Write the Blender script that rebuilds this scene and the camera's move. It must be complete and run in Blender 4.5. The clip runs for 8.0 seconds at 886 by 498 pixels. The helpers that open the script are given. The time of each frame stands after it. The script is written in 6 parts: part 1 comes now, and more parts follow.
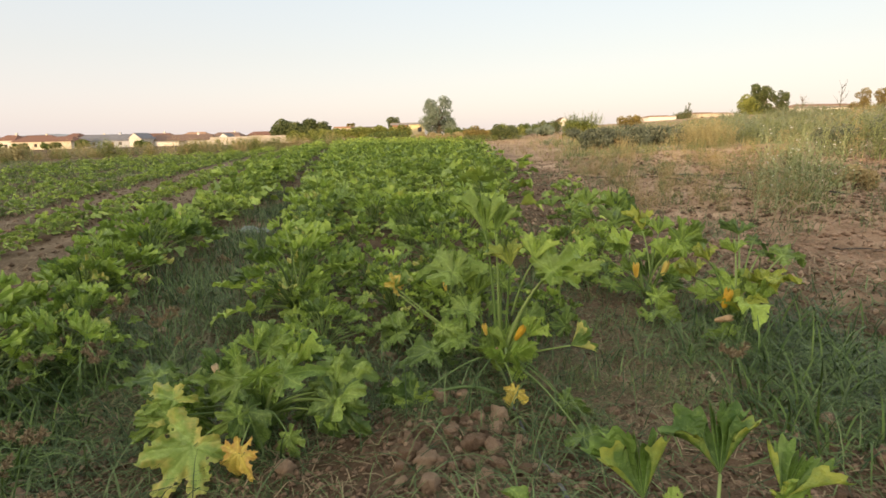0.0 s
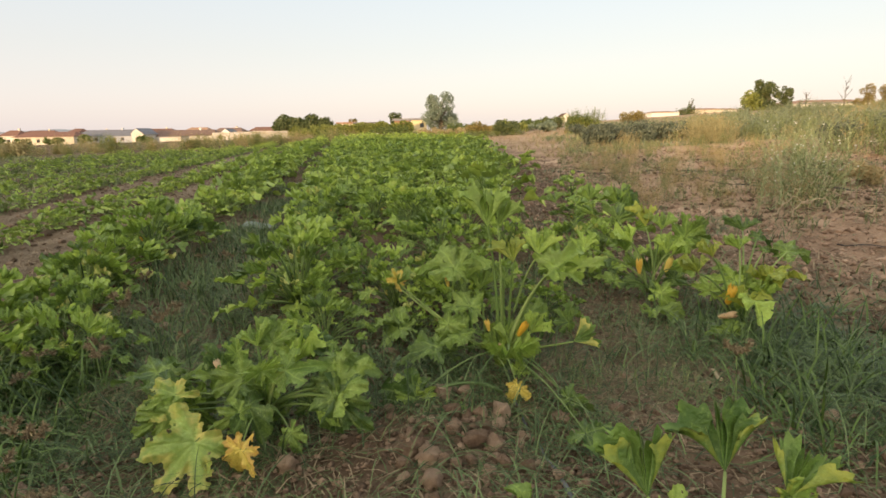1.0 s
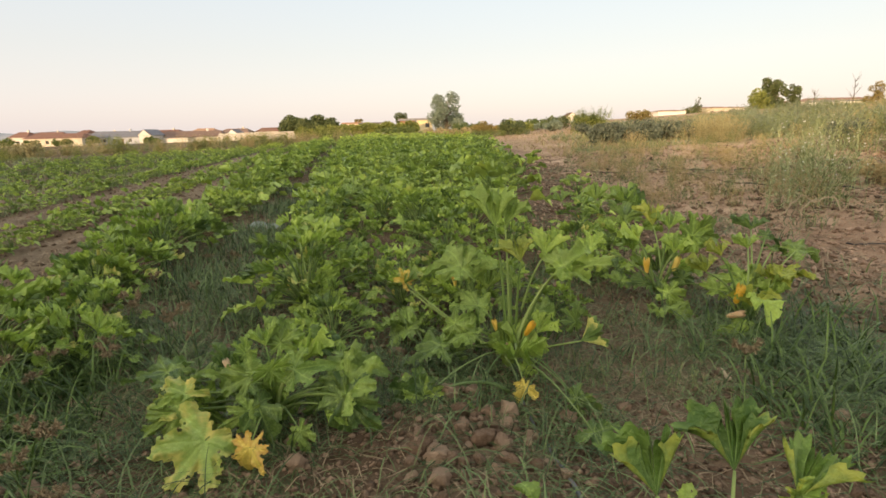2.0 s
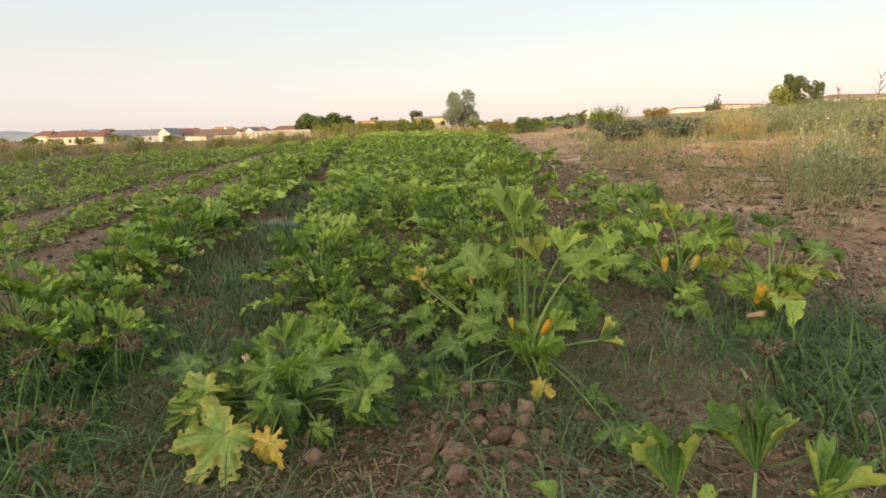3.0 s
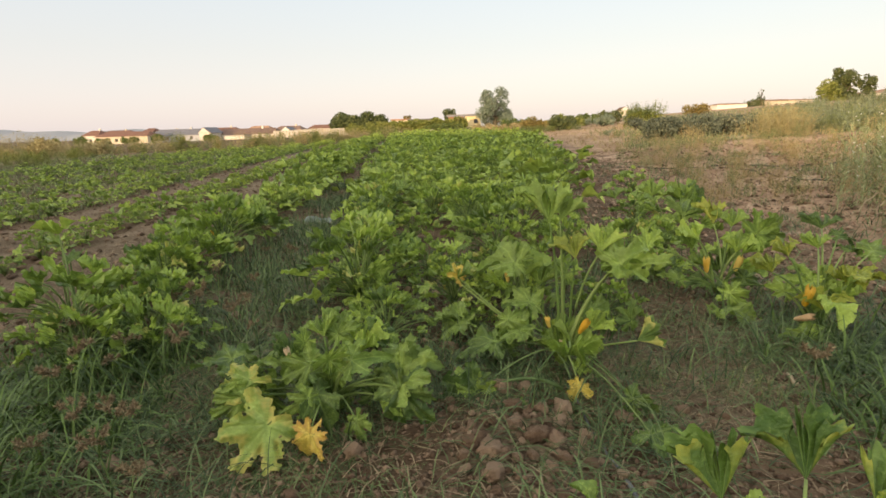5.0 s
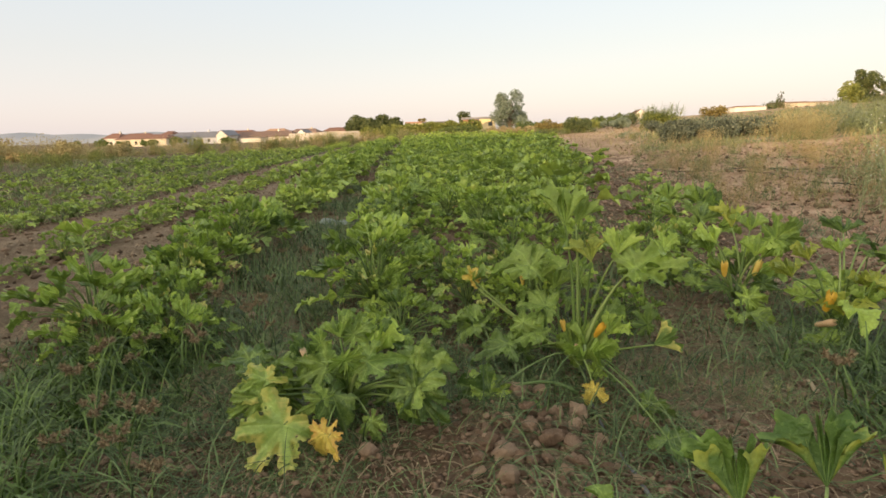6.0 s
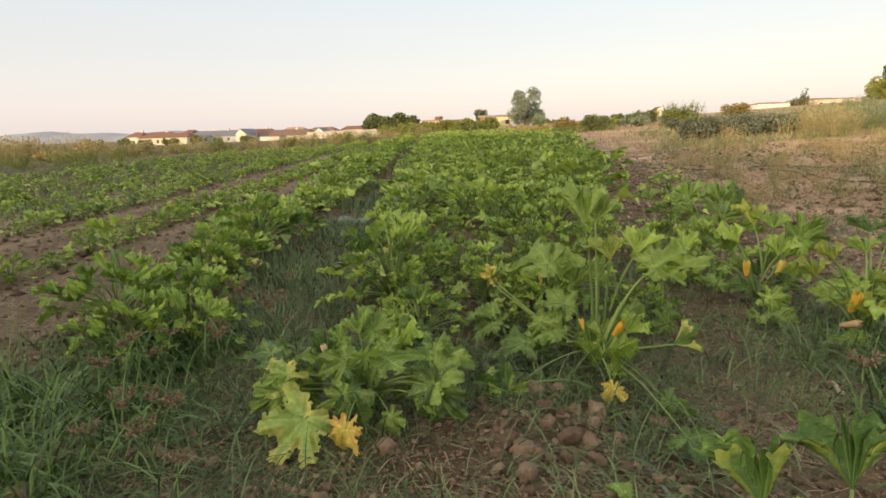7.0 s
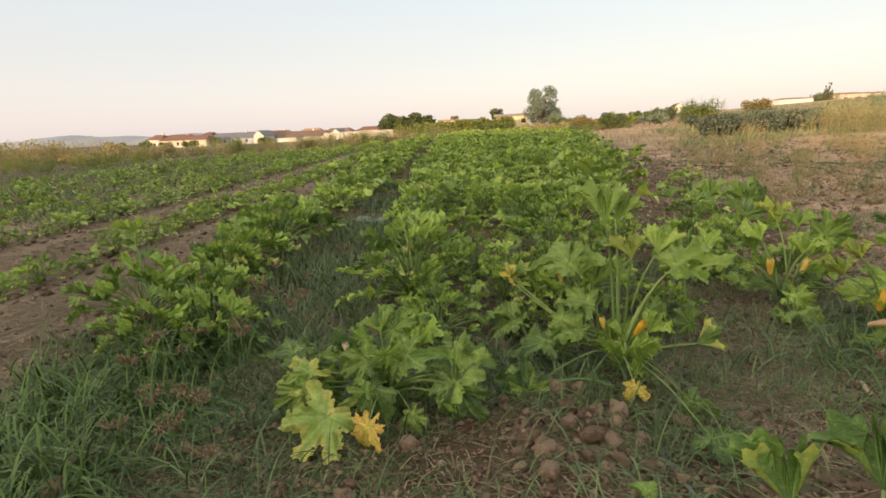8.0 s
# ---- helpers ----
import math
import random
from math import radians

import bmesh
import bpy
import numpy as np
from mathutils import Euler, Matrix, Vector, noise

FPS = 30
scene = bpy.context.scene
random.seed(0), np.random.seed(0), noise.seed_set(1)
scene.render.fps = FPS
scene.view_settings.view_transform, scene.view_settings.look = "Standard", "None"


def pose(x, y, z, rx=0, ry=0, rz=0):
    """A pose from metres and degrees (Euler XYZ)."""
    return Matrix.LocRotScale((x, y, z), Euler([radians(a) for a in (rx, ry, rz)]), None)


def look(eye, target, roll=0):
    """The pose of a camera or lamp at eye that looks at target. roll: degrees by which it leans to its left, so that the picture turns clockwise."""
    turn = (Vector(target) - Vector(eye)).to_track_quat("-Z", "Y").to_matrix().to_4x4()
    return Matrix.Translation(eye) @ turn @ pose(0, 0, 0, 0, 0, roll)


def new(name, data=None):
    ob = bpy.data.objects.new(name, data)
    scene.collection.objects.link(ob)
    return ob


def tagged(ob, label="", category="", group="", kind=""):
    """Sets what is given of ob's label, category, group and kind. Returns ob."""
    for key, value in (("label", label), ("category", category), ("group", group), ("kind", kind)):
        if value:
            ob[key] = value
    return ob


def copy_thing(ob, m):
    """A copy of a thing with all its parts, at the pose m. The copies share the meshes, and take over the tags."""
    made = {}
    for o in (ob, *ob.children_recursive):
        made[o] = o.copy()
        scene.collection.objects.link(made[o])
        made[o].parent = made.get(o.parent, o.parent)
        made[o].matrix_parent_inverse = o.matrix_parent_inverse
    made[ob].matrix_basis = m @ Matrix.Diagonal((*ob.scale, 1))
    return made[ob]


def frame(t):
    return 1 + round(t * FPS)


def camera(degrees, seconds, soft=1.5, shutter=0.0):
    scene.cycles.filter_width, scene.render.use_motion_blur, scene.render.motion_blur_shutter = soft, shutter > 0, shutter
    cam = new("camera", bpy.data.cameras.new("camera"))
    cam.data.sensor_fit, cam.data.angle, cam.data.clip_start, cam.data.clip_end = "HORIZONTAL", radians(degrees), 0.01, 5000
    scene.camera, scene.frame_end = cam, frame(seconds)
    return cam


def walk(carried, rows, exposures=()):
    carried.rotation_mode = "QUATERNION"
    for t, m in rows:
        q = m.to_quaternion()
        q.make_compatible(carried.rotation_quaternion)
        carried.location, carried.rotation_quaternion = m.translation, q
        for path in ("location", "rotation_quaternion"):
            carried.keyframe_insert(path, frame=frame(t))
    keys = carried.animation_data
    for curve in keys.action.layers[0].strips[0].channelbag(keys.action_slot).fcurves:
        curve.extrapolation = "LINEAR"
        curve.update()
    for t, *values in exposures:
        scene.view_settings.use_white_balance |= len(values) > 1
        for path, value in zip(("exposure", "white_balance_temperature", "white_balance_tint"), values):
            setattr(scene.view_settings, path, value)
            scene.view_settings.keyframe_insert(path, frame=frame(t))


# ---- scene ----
# ---------------------------------------------------------------- camera
cam = camera(79.94, 8.0, soft=1.6)
walk(cam, [
    (0, look((-0.0004, 0.0001, 1.0546), (-0.0142, 1.9556, 0.6355), -1.07)),
    (0.5, look((-0.0019, 0.0071, 1.0507), (-0.0187, 1.9610, 0.6238), -1.02)),
    (1, look((-0.0031, 0.0111, 1.0504), (-0.0244, 1.9633, 0.6163), -1.01)),
    (2.5, look((-0.0133, 0.0036, 1.0501), (-0.0809, 1.9547, 0.6158), -1.37)),
    (3, look((-0.0179, 0.0024, 1.0509), (-0.1171, 1.9508, 0.6106), -1.38)),
    (3.5, look((-0.0210, 0.0055, 1.0484), (-0.1416, 1.9522, 0.6056), -1.42)),
    (4, look((-0.0249, 0.0039, 1.0496), (-0.1727, 1.9476, 0.6023), -1.45)),
    (4.5, look((-0.0340, -0.0012, 1.0493), (-0.2170, 1.9393, 0.6010), -1.54)),
    (6, look((-0.0450, -0.0126, 1.0508), (-0.3158, 1.9212, 0.6179), -1.67)),
    (6.5, look((-0.0507, -0.0173, 1.0503), (-0.3392, 1.9122, 0.6099), -1.59)),
    (7, look((-0.0537, -0.0247, 1.0513), (-0.3854, 1.8984, 0.6136), -1.81)),
    (7.5, look((-0.0604, -0.0315, 1.0510), (-0.4160, 1.8885, 0.6182), -2.10)),
    (8, look((-0.0676, -0.0361, 1.0515), (-0.4594, 1.8758, 0.6146), -2.43)),
], exposures=[(0, 0.0, 7600, 10), (8, 0.0, 7600, 10)])

# ---------------------------------------------------------------- sky and sun
SUN_ELEVATION = radians(6.0)
SKY_SHARE = 0.08
SUN_AZIMUTH = radians(210)          # clockwise from +y: low, behind the camera and to its left
world = bpy.data.worlds.new("evening_sky")
scene.world = world
world.use_nodes = True
wn = world.node_tree
sky = wn.nodes.new("ShaderNodeTexSky")
sky.sky_type = "NISHITA"
sky.sun_disc = False
sky.sun_elevation = SUN_ELEVATION
sky.sun_rotation = SUN_AZIMUTH
sky.air_density, sky.dust_density, sky.ozone_density = 1.0, 1.5, 1.0
# thin evening haze: creamy at the horizon, pale blue above
where = wn.nodes.new("ShaderNodeTexCoord")
split = wn.nodes.new("ShaderNodeSeparateXYZ")
wn.links.new(where.outputs["Generated"], split.inputs[0])
haze = wn.nodes.new("ShaderNodeValToRGB")
stops = haze.color_ramp.elements
for k in range(3):
    stops.new(0.5)
for k, (at, colour) in enumerate(((0.0, (0.715, 0.70, 0.80)), (0.06, (0.69, 0.69, 0.82)), (0.14, (0.64, 0.68, 0.80)), (0.25, (0.60, 0.69, 0.84)), (1.0, (0.85, 0.88, 0.93)))):
    stops[k].position, stops[k].color = at, (*colour, 1)
wn.links.new(split.outputs["Z"], haze.inputs[0])
whole = wn.nodes.new("ShaderNodeMix")
whole.data_type, whole.blend_type = "RGBA", "ADD"
whole.inputs[0].default_value = 1.0
scaled = wn.nodes.new("ShaderNodeMix")
scaled.data_type, scaled.blend_type = "RGBA", "MULTIPLY"
scaled.inputs[0].default_value = 1.0
scaled.inputs[7].default_value = (SKY_SHARE, SKY_SHARE, SKY_SHARE, 1)
wn.links.new(sky.outputs[0], scaled.inputs[6])
wn.links.new(scaled.outputs[2], whole.inputs[6])
wn.links.new(haze.outputs[0], whole.inputs[7])
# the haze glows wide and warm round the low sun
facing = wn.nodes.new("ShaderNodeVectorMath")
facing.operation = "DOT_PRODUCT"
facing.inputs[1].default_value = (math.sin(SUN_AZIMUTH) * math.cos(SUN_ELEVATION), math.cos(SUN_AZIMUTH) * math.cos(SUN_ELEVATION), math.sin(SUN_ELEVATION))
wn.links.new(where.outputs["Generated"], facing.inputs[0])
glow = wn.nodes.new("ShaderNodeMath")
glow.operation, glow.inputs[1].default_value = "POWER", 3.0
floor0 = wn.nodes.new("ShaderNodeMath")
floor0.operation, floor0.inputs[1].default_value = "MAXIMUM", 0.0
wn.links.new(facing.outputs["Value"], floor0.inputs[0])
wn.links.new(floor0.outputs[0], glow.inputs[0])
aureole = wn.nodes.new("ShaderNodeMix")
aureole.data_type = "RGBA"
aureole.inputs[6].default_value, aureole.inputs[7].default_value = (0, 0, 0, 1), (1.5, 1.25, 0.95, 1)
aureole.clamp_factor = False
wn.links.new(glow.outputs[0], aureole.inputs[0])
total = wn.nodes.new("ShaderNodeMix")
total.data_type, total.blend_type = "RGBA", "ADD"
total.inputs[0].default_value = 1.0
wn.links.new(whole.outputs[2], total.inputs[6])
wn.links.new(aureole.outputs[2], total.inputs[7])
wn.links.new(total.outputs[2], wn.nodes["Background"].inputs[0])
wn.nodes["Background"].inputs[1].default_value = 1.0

sun = new("sun", bpy.data.lights.new("sun", "SUN"))
sun.data.energy, sun.data.angle, sun.data.color = 4.5, radians(0.6), (1.0, 0.74, 0.48)
toward_sun = Vector((math.sin(SUN_AZIMUTH) * math.cos(SUN_ELEVATION), math.cos(SUN_AZIMUTH) * math.cos(SUN_ELEVATION), math.sin(SUN_ELEVATION)))
sun.matrix_world = look(toward_sun * 50, (0, 0, 0))

# ---------------------------------------------------------------- materials


def nodes_of(name):
    m = bpy.data.materials.new(name)
    m.use_nodes = True
    t = m.node_tree
    return m, t, t.nodes["Principled BSDF"]


def link(t, a, b):
    t.links.new(a, b)


def math_node(t, op, a, b=None, clamp=False):
    n = t.nodes.new("ShaderNodeMath")
    n.operation, n.use_clamp = op, clamp
    for i, v in enumerate((a, b)):
        if v is None:
            continue
        if isinstance(v, (int, float)):
            n.inputs[i].default_value = v
        else:
            link(t, v, n.inputs[i])
    return n.outputs[0]


def noise_node(t, scale, detail=4.0, coords="Object", rough=0.55):
    c = t.nodes.new("ShaderNodeTexCoord")
    n = t.nodes.new("ShaderNodeTexNoise")
    n.inputs["Scale"].default_value, n.inputs["Detail"].default_value = scale, detail
    n.inputs["Roughness"].default_value = rough
    link(t, c.outputs[coords], n.inputs["Vector"])
    return n.outputs["Fac"]


def ramp(t, fac, stops):
    n = t.nodes.new("ShaderNodeValToRGB")
    e = n.color_ramp.elements
    while len(e) < len(stops):
        e.new(0.5)
    for k, (p, c) in zip(e, stops):
        k.position, k.color = p, (*c, 1)
    link(t, fac, n.inputs[0])
    return n.outputs[0]


def mix(t, fac, a, b, mode="MIX"):
    n = t.nodes.new("ShaderNodeMix")
    n.data_type, n.blend_type = "RGBA", mode
    for i, v in ((0, fac), (6, a), (7, b)):
        if isinstance(v, (int, float)):
            n.inputs[i].default_value = v
        elif isinstance(v, tuple):
            n.inputs[i].default_value = (*v, 1)
        else:
            link(t, v, n.inputs[i])
    return n.outputs[2]


def bump(t, p, height, strength, distance):
    n = t.nodes.new("ShaderNodeBump")
    n.inputs["Strength"].default_value, n.inputs["Distance"].default_value = strength, distance
    link(t, height, n.inputs["Height"])
    link(t, n.outputs[0], p.inputs["Normal"])


def attribute(t, name):
    n = t.nodes.new("ShaderNodeAttribute")
    n.attribute_name = name
    return n.outputs["Fac"]


def see_through(t, p, colour, share):
    """Thin tissue that lets some light through."""
    tr = t.nodes.new("ShaderNodeBsdfTranslucent")
    link(t, colour, tr.inputs[0])
    ms = t.nodes.new("ShaderNodeMixShader")
    ms.inputs[0].default_value = share
    link(t, p.outputs[0], ms.inputs[1])
    link(t, tr.outputs[0], ms.inputs[2])
    link(t, ms.outputs[0], t.nodes["Material Output"].inputs[0])


def leaf_material(name, dark, light, yellow, bias, per_island=False, vary=0.5):
    """Leaf tissue: two greens, paler veins, yellowing that creeps in from the margin."""
    m, t, p = nodes_of(name)
    if per_island:
        rnd = t.nodes.new("ShaderNodeNewGeometry").outputs["Random Per Island"]
    else:
        rnd = t.nodes.new("ShaderNodeObjectInfo").outputs["Random"]
    big, fine = noise_node(t, 2.2, 3.0), noise_node(t, 14.0, 4.0)
    blotch = math_node(t, "ADD", math_node(t, "MULTIPLY", big, 0.6), math_node(t, "MULTIPLY", rnd, 0.55))
    green = ramp(t, blotch, [(0.25, dark), (0.85, light)])
    vein = attribute(t, "vein")
    green = mix(t, math_node(t, "MULTIPLY", vein, 0.5), green, tuple(min(1.0, 1.5 * c + 0.06) for c in light))
    edge = attribute(t, "edge")
    creep = math_node(t, "ADD", math_node(t, "MULTIPLY", edge, 0.55), math_node(t, "MULTIPLY", noise_node(t, 4.5, 3.0), 0.5))
    creep = math_node(t, "ADD", creep, math_node(t, "MULTIPLY", math_node(t, "SUBTRACT", rnd, 0.5), vary))
    creep = math_node(t, "MULTIPLY", math_node(t, "ADD", creep, bias), 3.0, clamp=True)
    fleck = math_node(t, "MULTIPLY", math_node(t, "SUBTRACT", noise_node(t, 7.0, 6.0, rough=0.75), 0.52), 4.0, clamp=True)
    green = mix(t, math_node(t, "MULTIPLY", fleck, 0.5), green, tuple(min(1.0, 1.25 * c + 0.10) for c in light))
    shade = math_node(t, "ADD", math_node(t, "MULTIPLY", noise_node(t, 3.5, 5.0, rough=0.7), 1.1), 0.50)
    tone = t.nodes.new("ShaderNodeCombineColor")
    for k in range(3):
        link(t, shade, tone.inputs[k])
    green = mix(t, 1.0, green, tone.outputs[0], "MULTIPLY")
    colour = mix(t, creep, green, yellow)
    link(t, colour, p.inputs["Base Color"])
    p.inputs["Roughness"].default_value = 0.42
    p.inputs["Specular IOR Level"].default_value = 0.5
    bump(t, p, math_node(t, "ADD", fine, math_node(t, "MULTIPLY", vein, -0.8)), 0.4, 0.02)
    see_through(t, p, colour, 0.22)
    return m


def simple_material(name, a, b, scale, rough=0.8, relief=0.3, depth=0.01, per="object", spread=0.35, through_light=0.0, metal=0.0):
    """Two colours over a coarse and a fine grain, varied from piece to piece."""
    m, t, p = nodes_of(name)
    if per == "island":
        rnd = t.nodes.new("ShaderNodeNewGeometry").outputs["Random Per Island"]
    else:
        rnd = t.nodes.new("ShaderNodeObjectInfo").outputs["Random"]
    coarse, fine = noise_node(t, scale, 3.0), noise_node(t, scale * 9, 5.0)
    f = math_node(t, "ADD", math_node(t, "MULTIPLY", coarse, 0.6), math_node(t, "MULTIPLY", fine, 0.4))
    f = math_node(t, "ADD", f, math_node(t, "MULTIPLY", math_node(t, "SUBTRACT", rnd, 0.5), spread * 2))
    colour = ramp(t, f, [(0.2, a), (0.8, b)])
    link(t, colour, p.inputs["Base Color"])
    p.inputs["Roughness"].default_value, p.inputs["Metallic"].default_value = rough, metal
    p.inputs["Specular IOR Level"].default_value = 0.3
    if relief:
        bump(t, p, fine, relief, depth)
    if through_light:
        see_through(t, p, colour, through_light)
    return m


def soil_material():
    m, t, p = nodes_of("soil")
    wide, mid, fine = noise_node(t, 0.35, 4.0), noise_node(t, 3.0, 5.0), noise_node(t, 40.0, 6.0, rough=0.7)
    f = math_node(t, "ADD", math_node(t, "MULTIPLY", wide, 0.45), math_node(t, "MULTIPLY", mid, 0.35))
    f = math_node(t, "ADD", f, math_node(t, "MULTIPLY", fine, 0.3))
    colour = ramp(t, f, [(0.3, (0.062, 0.041, 0.026)), (0.55, (0.145, 0.099, 0.064)), (0.78, (0.28, 0.20, 0.135))])
    # the bare strip that gets no water is drier, paler and redder
    dry = ramp(t, f, [(0.38, (0.17, 0.108, 0.069)), (0.53, (0.42, 0.278, 0.186)), (0.68, (0.62, 0.455, 0.32))])
    place = t.nodes.new("ShaderNodeSeparateXYZ")
    link(t, t.nodes.new("ShaderNodeTexCoord").outputs["Object"], place.inputs[0])
    along = math_node(t, "ADD", place.outputs["X"], math_node(t, "MULTIPLY", place.outputs["Y"], 0.19))
    along = math_node(t, "ADD", along, math_node(t, "MULTIPLY", math_node(t, "SUBTRACT", mid, 0.5), 0.8))
    # dusty trodden paths between the left rows
    dust = ramp(t, f, [(0.3, (0.13, 0.095, 0.062)), (0.55, (0.24, 0.182, 0.125)), (0.78, (0.37, 0.29, 0.205))])
    for middle in (2.75, 4.25, 6.0):
        off = math_node(t, "ABSOLUTE", math_node(t, "ADD", along, middle))
        colour = mix(t, math_node(t, "MULTIPLY", math_node(t, "SUBTRACT", 0.75, off), 2.5, clamp=True), colour, dust)
    # dry trodden patches beside the front plants
    for px, py, size in ((0.90, 2.2, 0.62), (0.05, 1.62, 0.35), (-1.7, 4.0, 0.5)):
        dx, dy = math_node(t, "SUBTRACT", place.outputs["X"], px), math_node(t, "SUBTRACT", place.outputs["Y"], py)
        away = math_node(t, "SQRT", math_node(t, "ADD", math_node(t, "MULTIPLY", dx, dx), math_node(t, "MULTIPLY", dy, dy)))
        away = math_node(t, "ADD", away, math_node(t, "MULTIPLY", math_node(t, "SUBTRACT", mid, 0.5), 0.6))
        colour = mix(t, math_node(t, "MULTIPLY", math_node(t, "SUBTRACT", size, away), 3.0, clamp=True), colour, dust)
    far_right = math_node(t, "ADD", math_node(t, "SUBTRACT", place.outputs["X"], 2.0), math_node(t, "MULTIPLY", math_node(t, "SUBTRACT", mid, 0.5), 3.0))
    colour = mix(t, math_node(t, "MULTIPLY", far_right, 0.8, clamp=True), colour, dry)
    link(t, colour, p.inputs["Base Color"])
    p.inputs["Roughness"].default_value = 0.95
    p.inputs["Specular IOR Level"].default_value = 0.15
    bump(t, p, math_node(t, "ADD", fine, math_node(t, "MULTIPLY", mid, 1.5)), 0.8, 0.03)
    return m


SOIL = soil_material()
CLOD = simple_material("clod_earth", (0.21, 0.135, 0.088), (0.46, 0.33, 0.23), 3.0, 0.95, 0.7, 0.04)
CLOD_SMALL = simple_material("crumb_earth", (0.095, 0.062, 0.040), (0.30, 0.21, 0.145), 9.0, 0.95, 0.7, 0.02, per="island")
CLOD_DRY = simple_material("dry_crumb_earth", (0.23, 0.145, 0.098), (0.52, 0.365, 0.265), 9.0, 0.95, 0.7, 0.02, per="island")
LEAF = [
    leaf_material("leaf_green", (0.056, 0.114, 0.025), (0.255, 0.37, 0.073), (0.50, 0.50, 0.12), -1.05),
    leaf_material("leaf_light_green", (0.125, 0.215, 0.038), (0.38, 0.52, 0.095), (0.56, 0.55, 0.15), -0.95),
    leaf_material("leaf_yellowing", (0.12, 0.22, 0.045), (0.34, 0.46, 0.10), (0.66, 0.62, 0.20), -0.58),
    leaf_material("leaf_withered", (0.48, 0.38, 0.07), (0.66, 0.53, 0.11), (0.62, 0.40, 0.10), -0.62),
    leaf_material("leaf_yellow_edged", (0.062, 0.135, 0.026), (0.23, 0.36, 0.056), (0.45, 0.46, 0.07), -0.62, vary=0.08),
    leaf_material("leaf_yellow_margin", (0.10, 0.19, 0.04), (0.28, 0.40, 0.09), (0.64, 0.59, 0.17), -0.52, vary=0.12),
    leaf_material("leaf_olive_yellow", (0.18, 0.235, 0.035), (0.40, 0.455, 0.07), (0.57, 0.54, 0.10), -0.62, vary=0.2),
]
FAR_LEAF = leaf_material("field_leaf", (0.145, 0.235, 0.052), (0.43, 0.56, 0.112), (0.58, 0.55, 0.13), -0.90, per_island=True)
STALK = simple_material("petiole_green", (0.14, 0.23, 0.06), (0.30, 0.40, 0.13), 12.0, 0.55, 0.2, 0.004, through_light=0.15)
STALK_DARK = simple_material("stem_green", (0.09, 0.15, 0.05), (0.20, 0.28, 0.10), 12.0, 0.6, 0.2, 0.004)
PETAL = simple_material("petal_orange", (0.78, 0.46, 0.05), (0.90, 0.72, 0.22), 20.0, 0.6, 0.2, 0.004, through_light=0.25)
PETAL_OLD = simple_material("petal_faded", (0.55, 0.36, 0.20), (0.72, 0.55, 0.36), 20.0, 0.8, 0.2, 0.004, through_light=0.2)
GRASS = simple_material("grass_blade", (0.045, 0.080, 0.032), (0.185, 0.262, 0.105), 1.2, 0.5, 0.0, per="island", spread=0.4, through_light=0.15)
GRASS_LUSH = simple_material("sedge_blade", (0.026, 0.058, 0.014), (0.125, 0.205, 0.048), 1.2, 0.45, 0.0, per="island", spread=0.4, through_light=0.08)
GRASS_DRY = simple_material("dry_straw", (0.14, 0.10, 0.065), (0.38, 0.295, 0.19), 1.5, 0.8, 0.0, per="island", spread=0.4, through_light=0.15)
BLEACHED = simple_material("bleached_stalk", (0.36, 0.28, 0.18), (0.56, 0.46, 0.33), 8.0, 0.85, 0.4, 0.004)
PLASTIC_GREY = simple_material("weathered_plastic", (0.16, 0.20, 0.175), (0.27, 0.31, 0.285), 5.0, 0.5, 0.3, 0.004)
SEED_HEAD = simple_material("sedge_head", (0.175, 0.128, 0.075), (0.37, 0.29, 0.18), 8.0, 0.9, 0.0, per="island", through_light=0.15)
WEED = simple_material("weed_green", (0.12, 0.155, 0.06), (0.33, 0.36, 0.155), 1.0, 0.7, 0.0, per="island", spread=0.45, through_light=0.2)
WEED_PALE = simple_material("weed_pale_green", (0.20, 0.245, 0.11), (0.44, 0.48, 0.25), 1.0, 0.7, 0.0, per="island", spread=0.45, through_light=0.2)
WEED_GOLD = simple_material("weed_gold", (0.28, 0.235, 0.11), (0.52, 0.45, 0.235), 1.0, 0.8, 0.0, per="island", spread=0.45, through_light=0.3)
SHRUB_GREY = simple_material("shrub_leaf", (0.065, 0.08, 0.05), (0.19, 0.205, 0.135), 0.4, 0.7, 0.0, per="island", spread=0.5, through_light=0.1)
HEDGE_LIME = simple_material("hedge_lime_leaf", (0.13, 0.16, 0.035), (0.36, 0.37, 0.10), 0.4, 0.6, 0.0, per="island", spread=0.5, through_light=0.2)
WEED_DRY = simple_material("weed_dry", (0.30, 0.23, 0.11), (0.52, 0.42, 0.22), 1.0, 0.8, 0.0, per="island", spread=0.45, through_light=0.2)
WEED_GREY = simple_material("weed_grey", (0.125, 0.155, 0.092), (0.29, 0.33, 0.205), 1.0, 0.7, 0.0, per="island", spread=0.45, through_light=0.2)
FLOWER_WHITE = simple_material("flower_white", (0.62, 0.62, 0.56), (0.82, 0.82, 0.78), 6.0, 0.7, 0.0, per="island", through_light=0.2)
TREE_GREEN = simple_material("tree_leaf", (0.055, 0.08, 0.028), (0.18, 0.20, 0.075), 0.4, 0.6, 0.0, per="island", spread=0.5, through_light=0.2)
TREE_GREY = simple_material("willow_leaf", (0.13, 0.17, 0.11), (0.32, 0.37, 0.26), 0.4, 0.6, 0.0, per="island", spread=0.5, through_light=0.2)
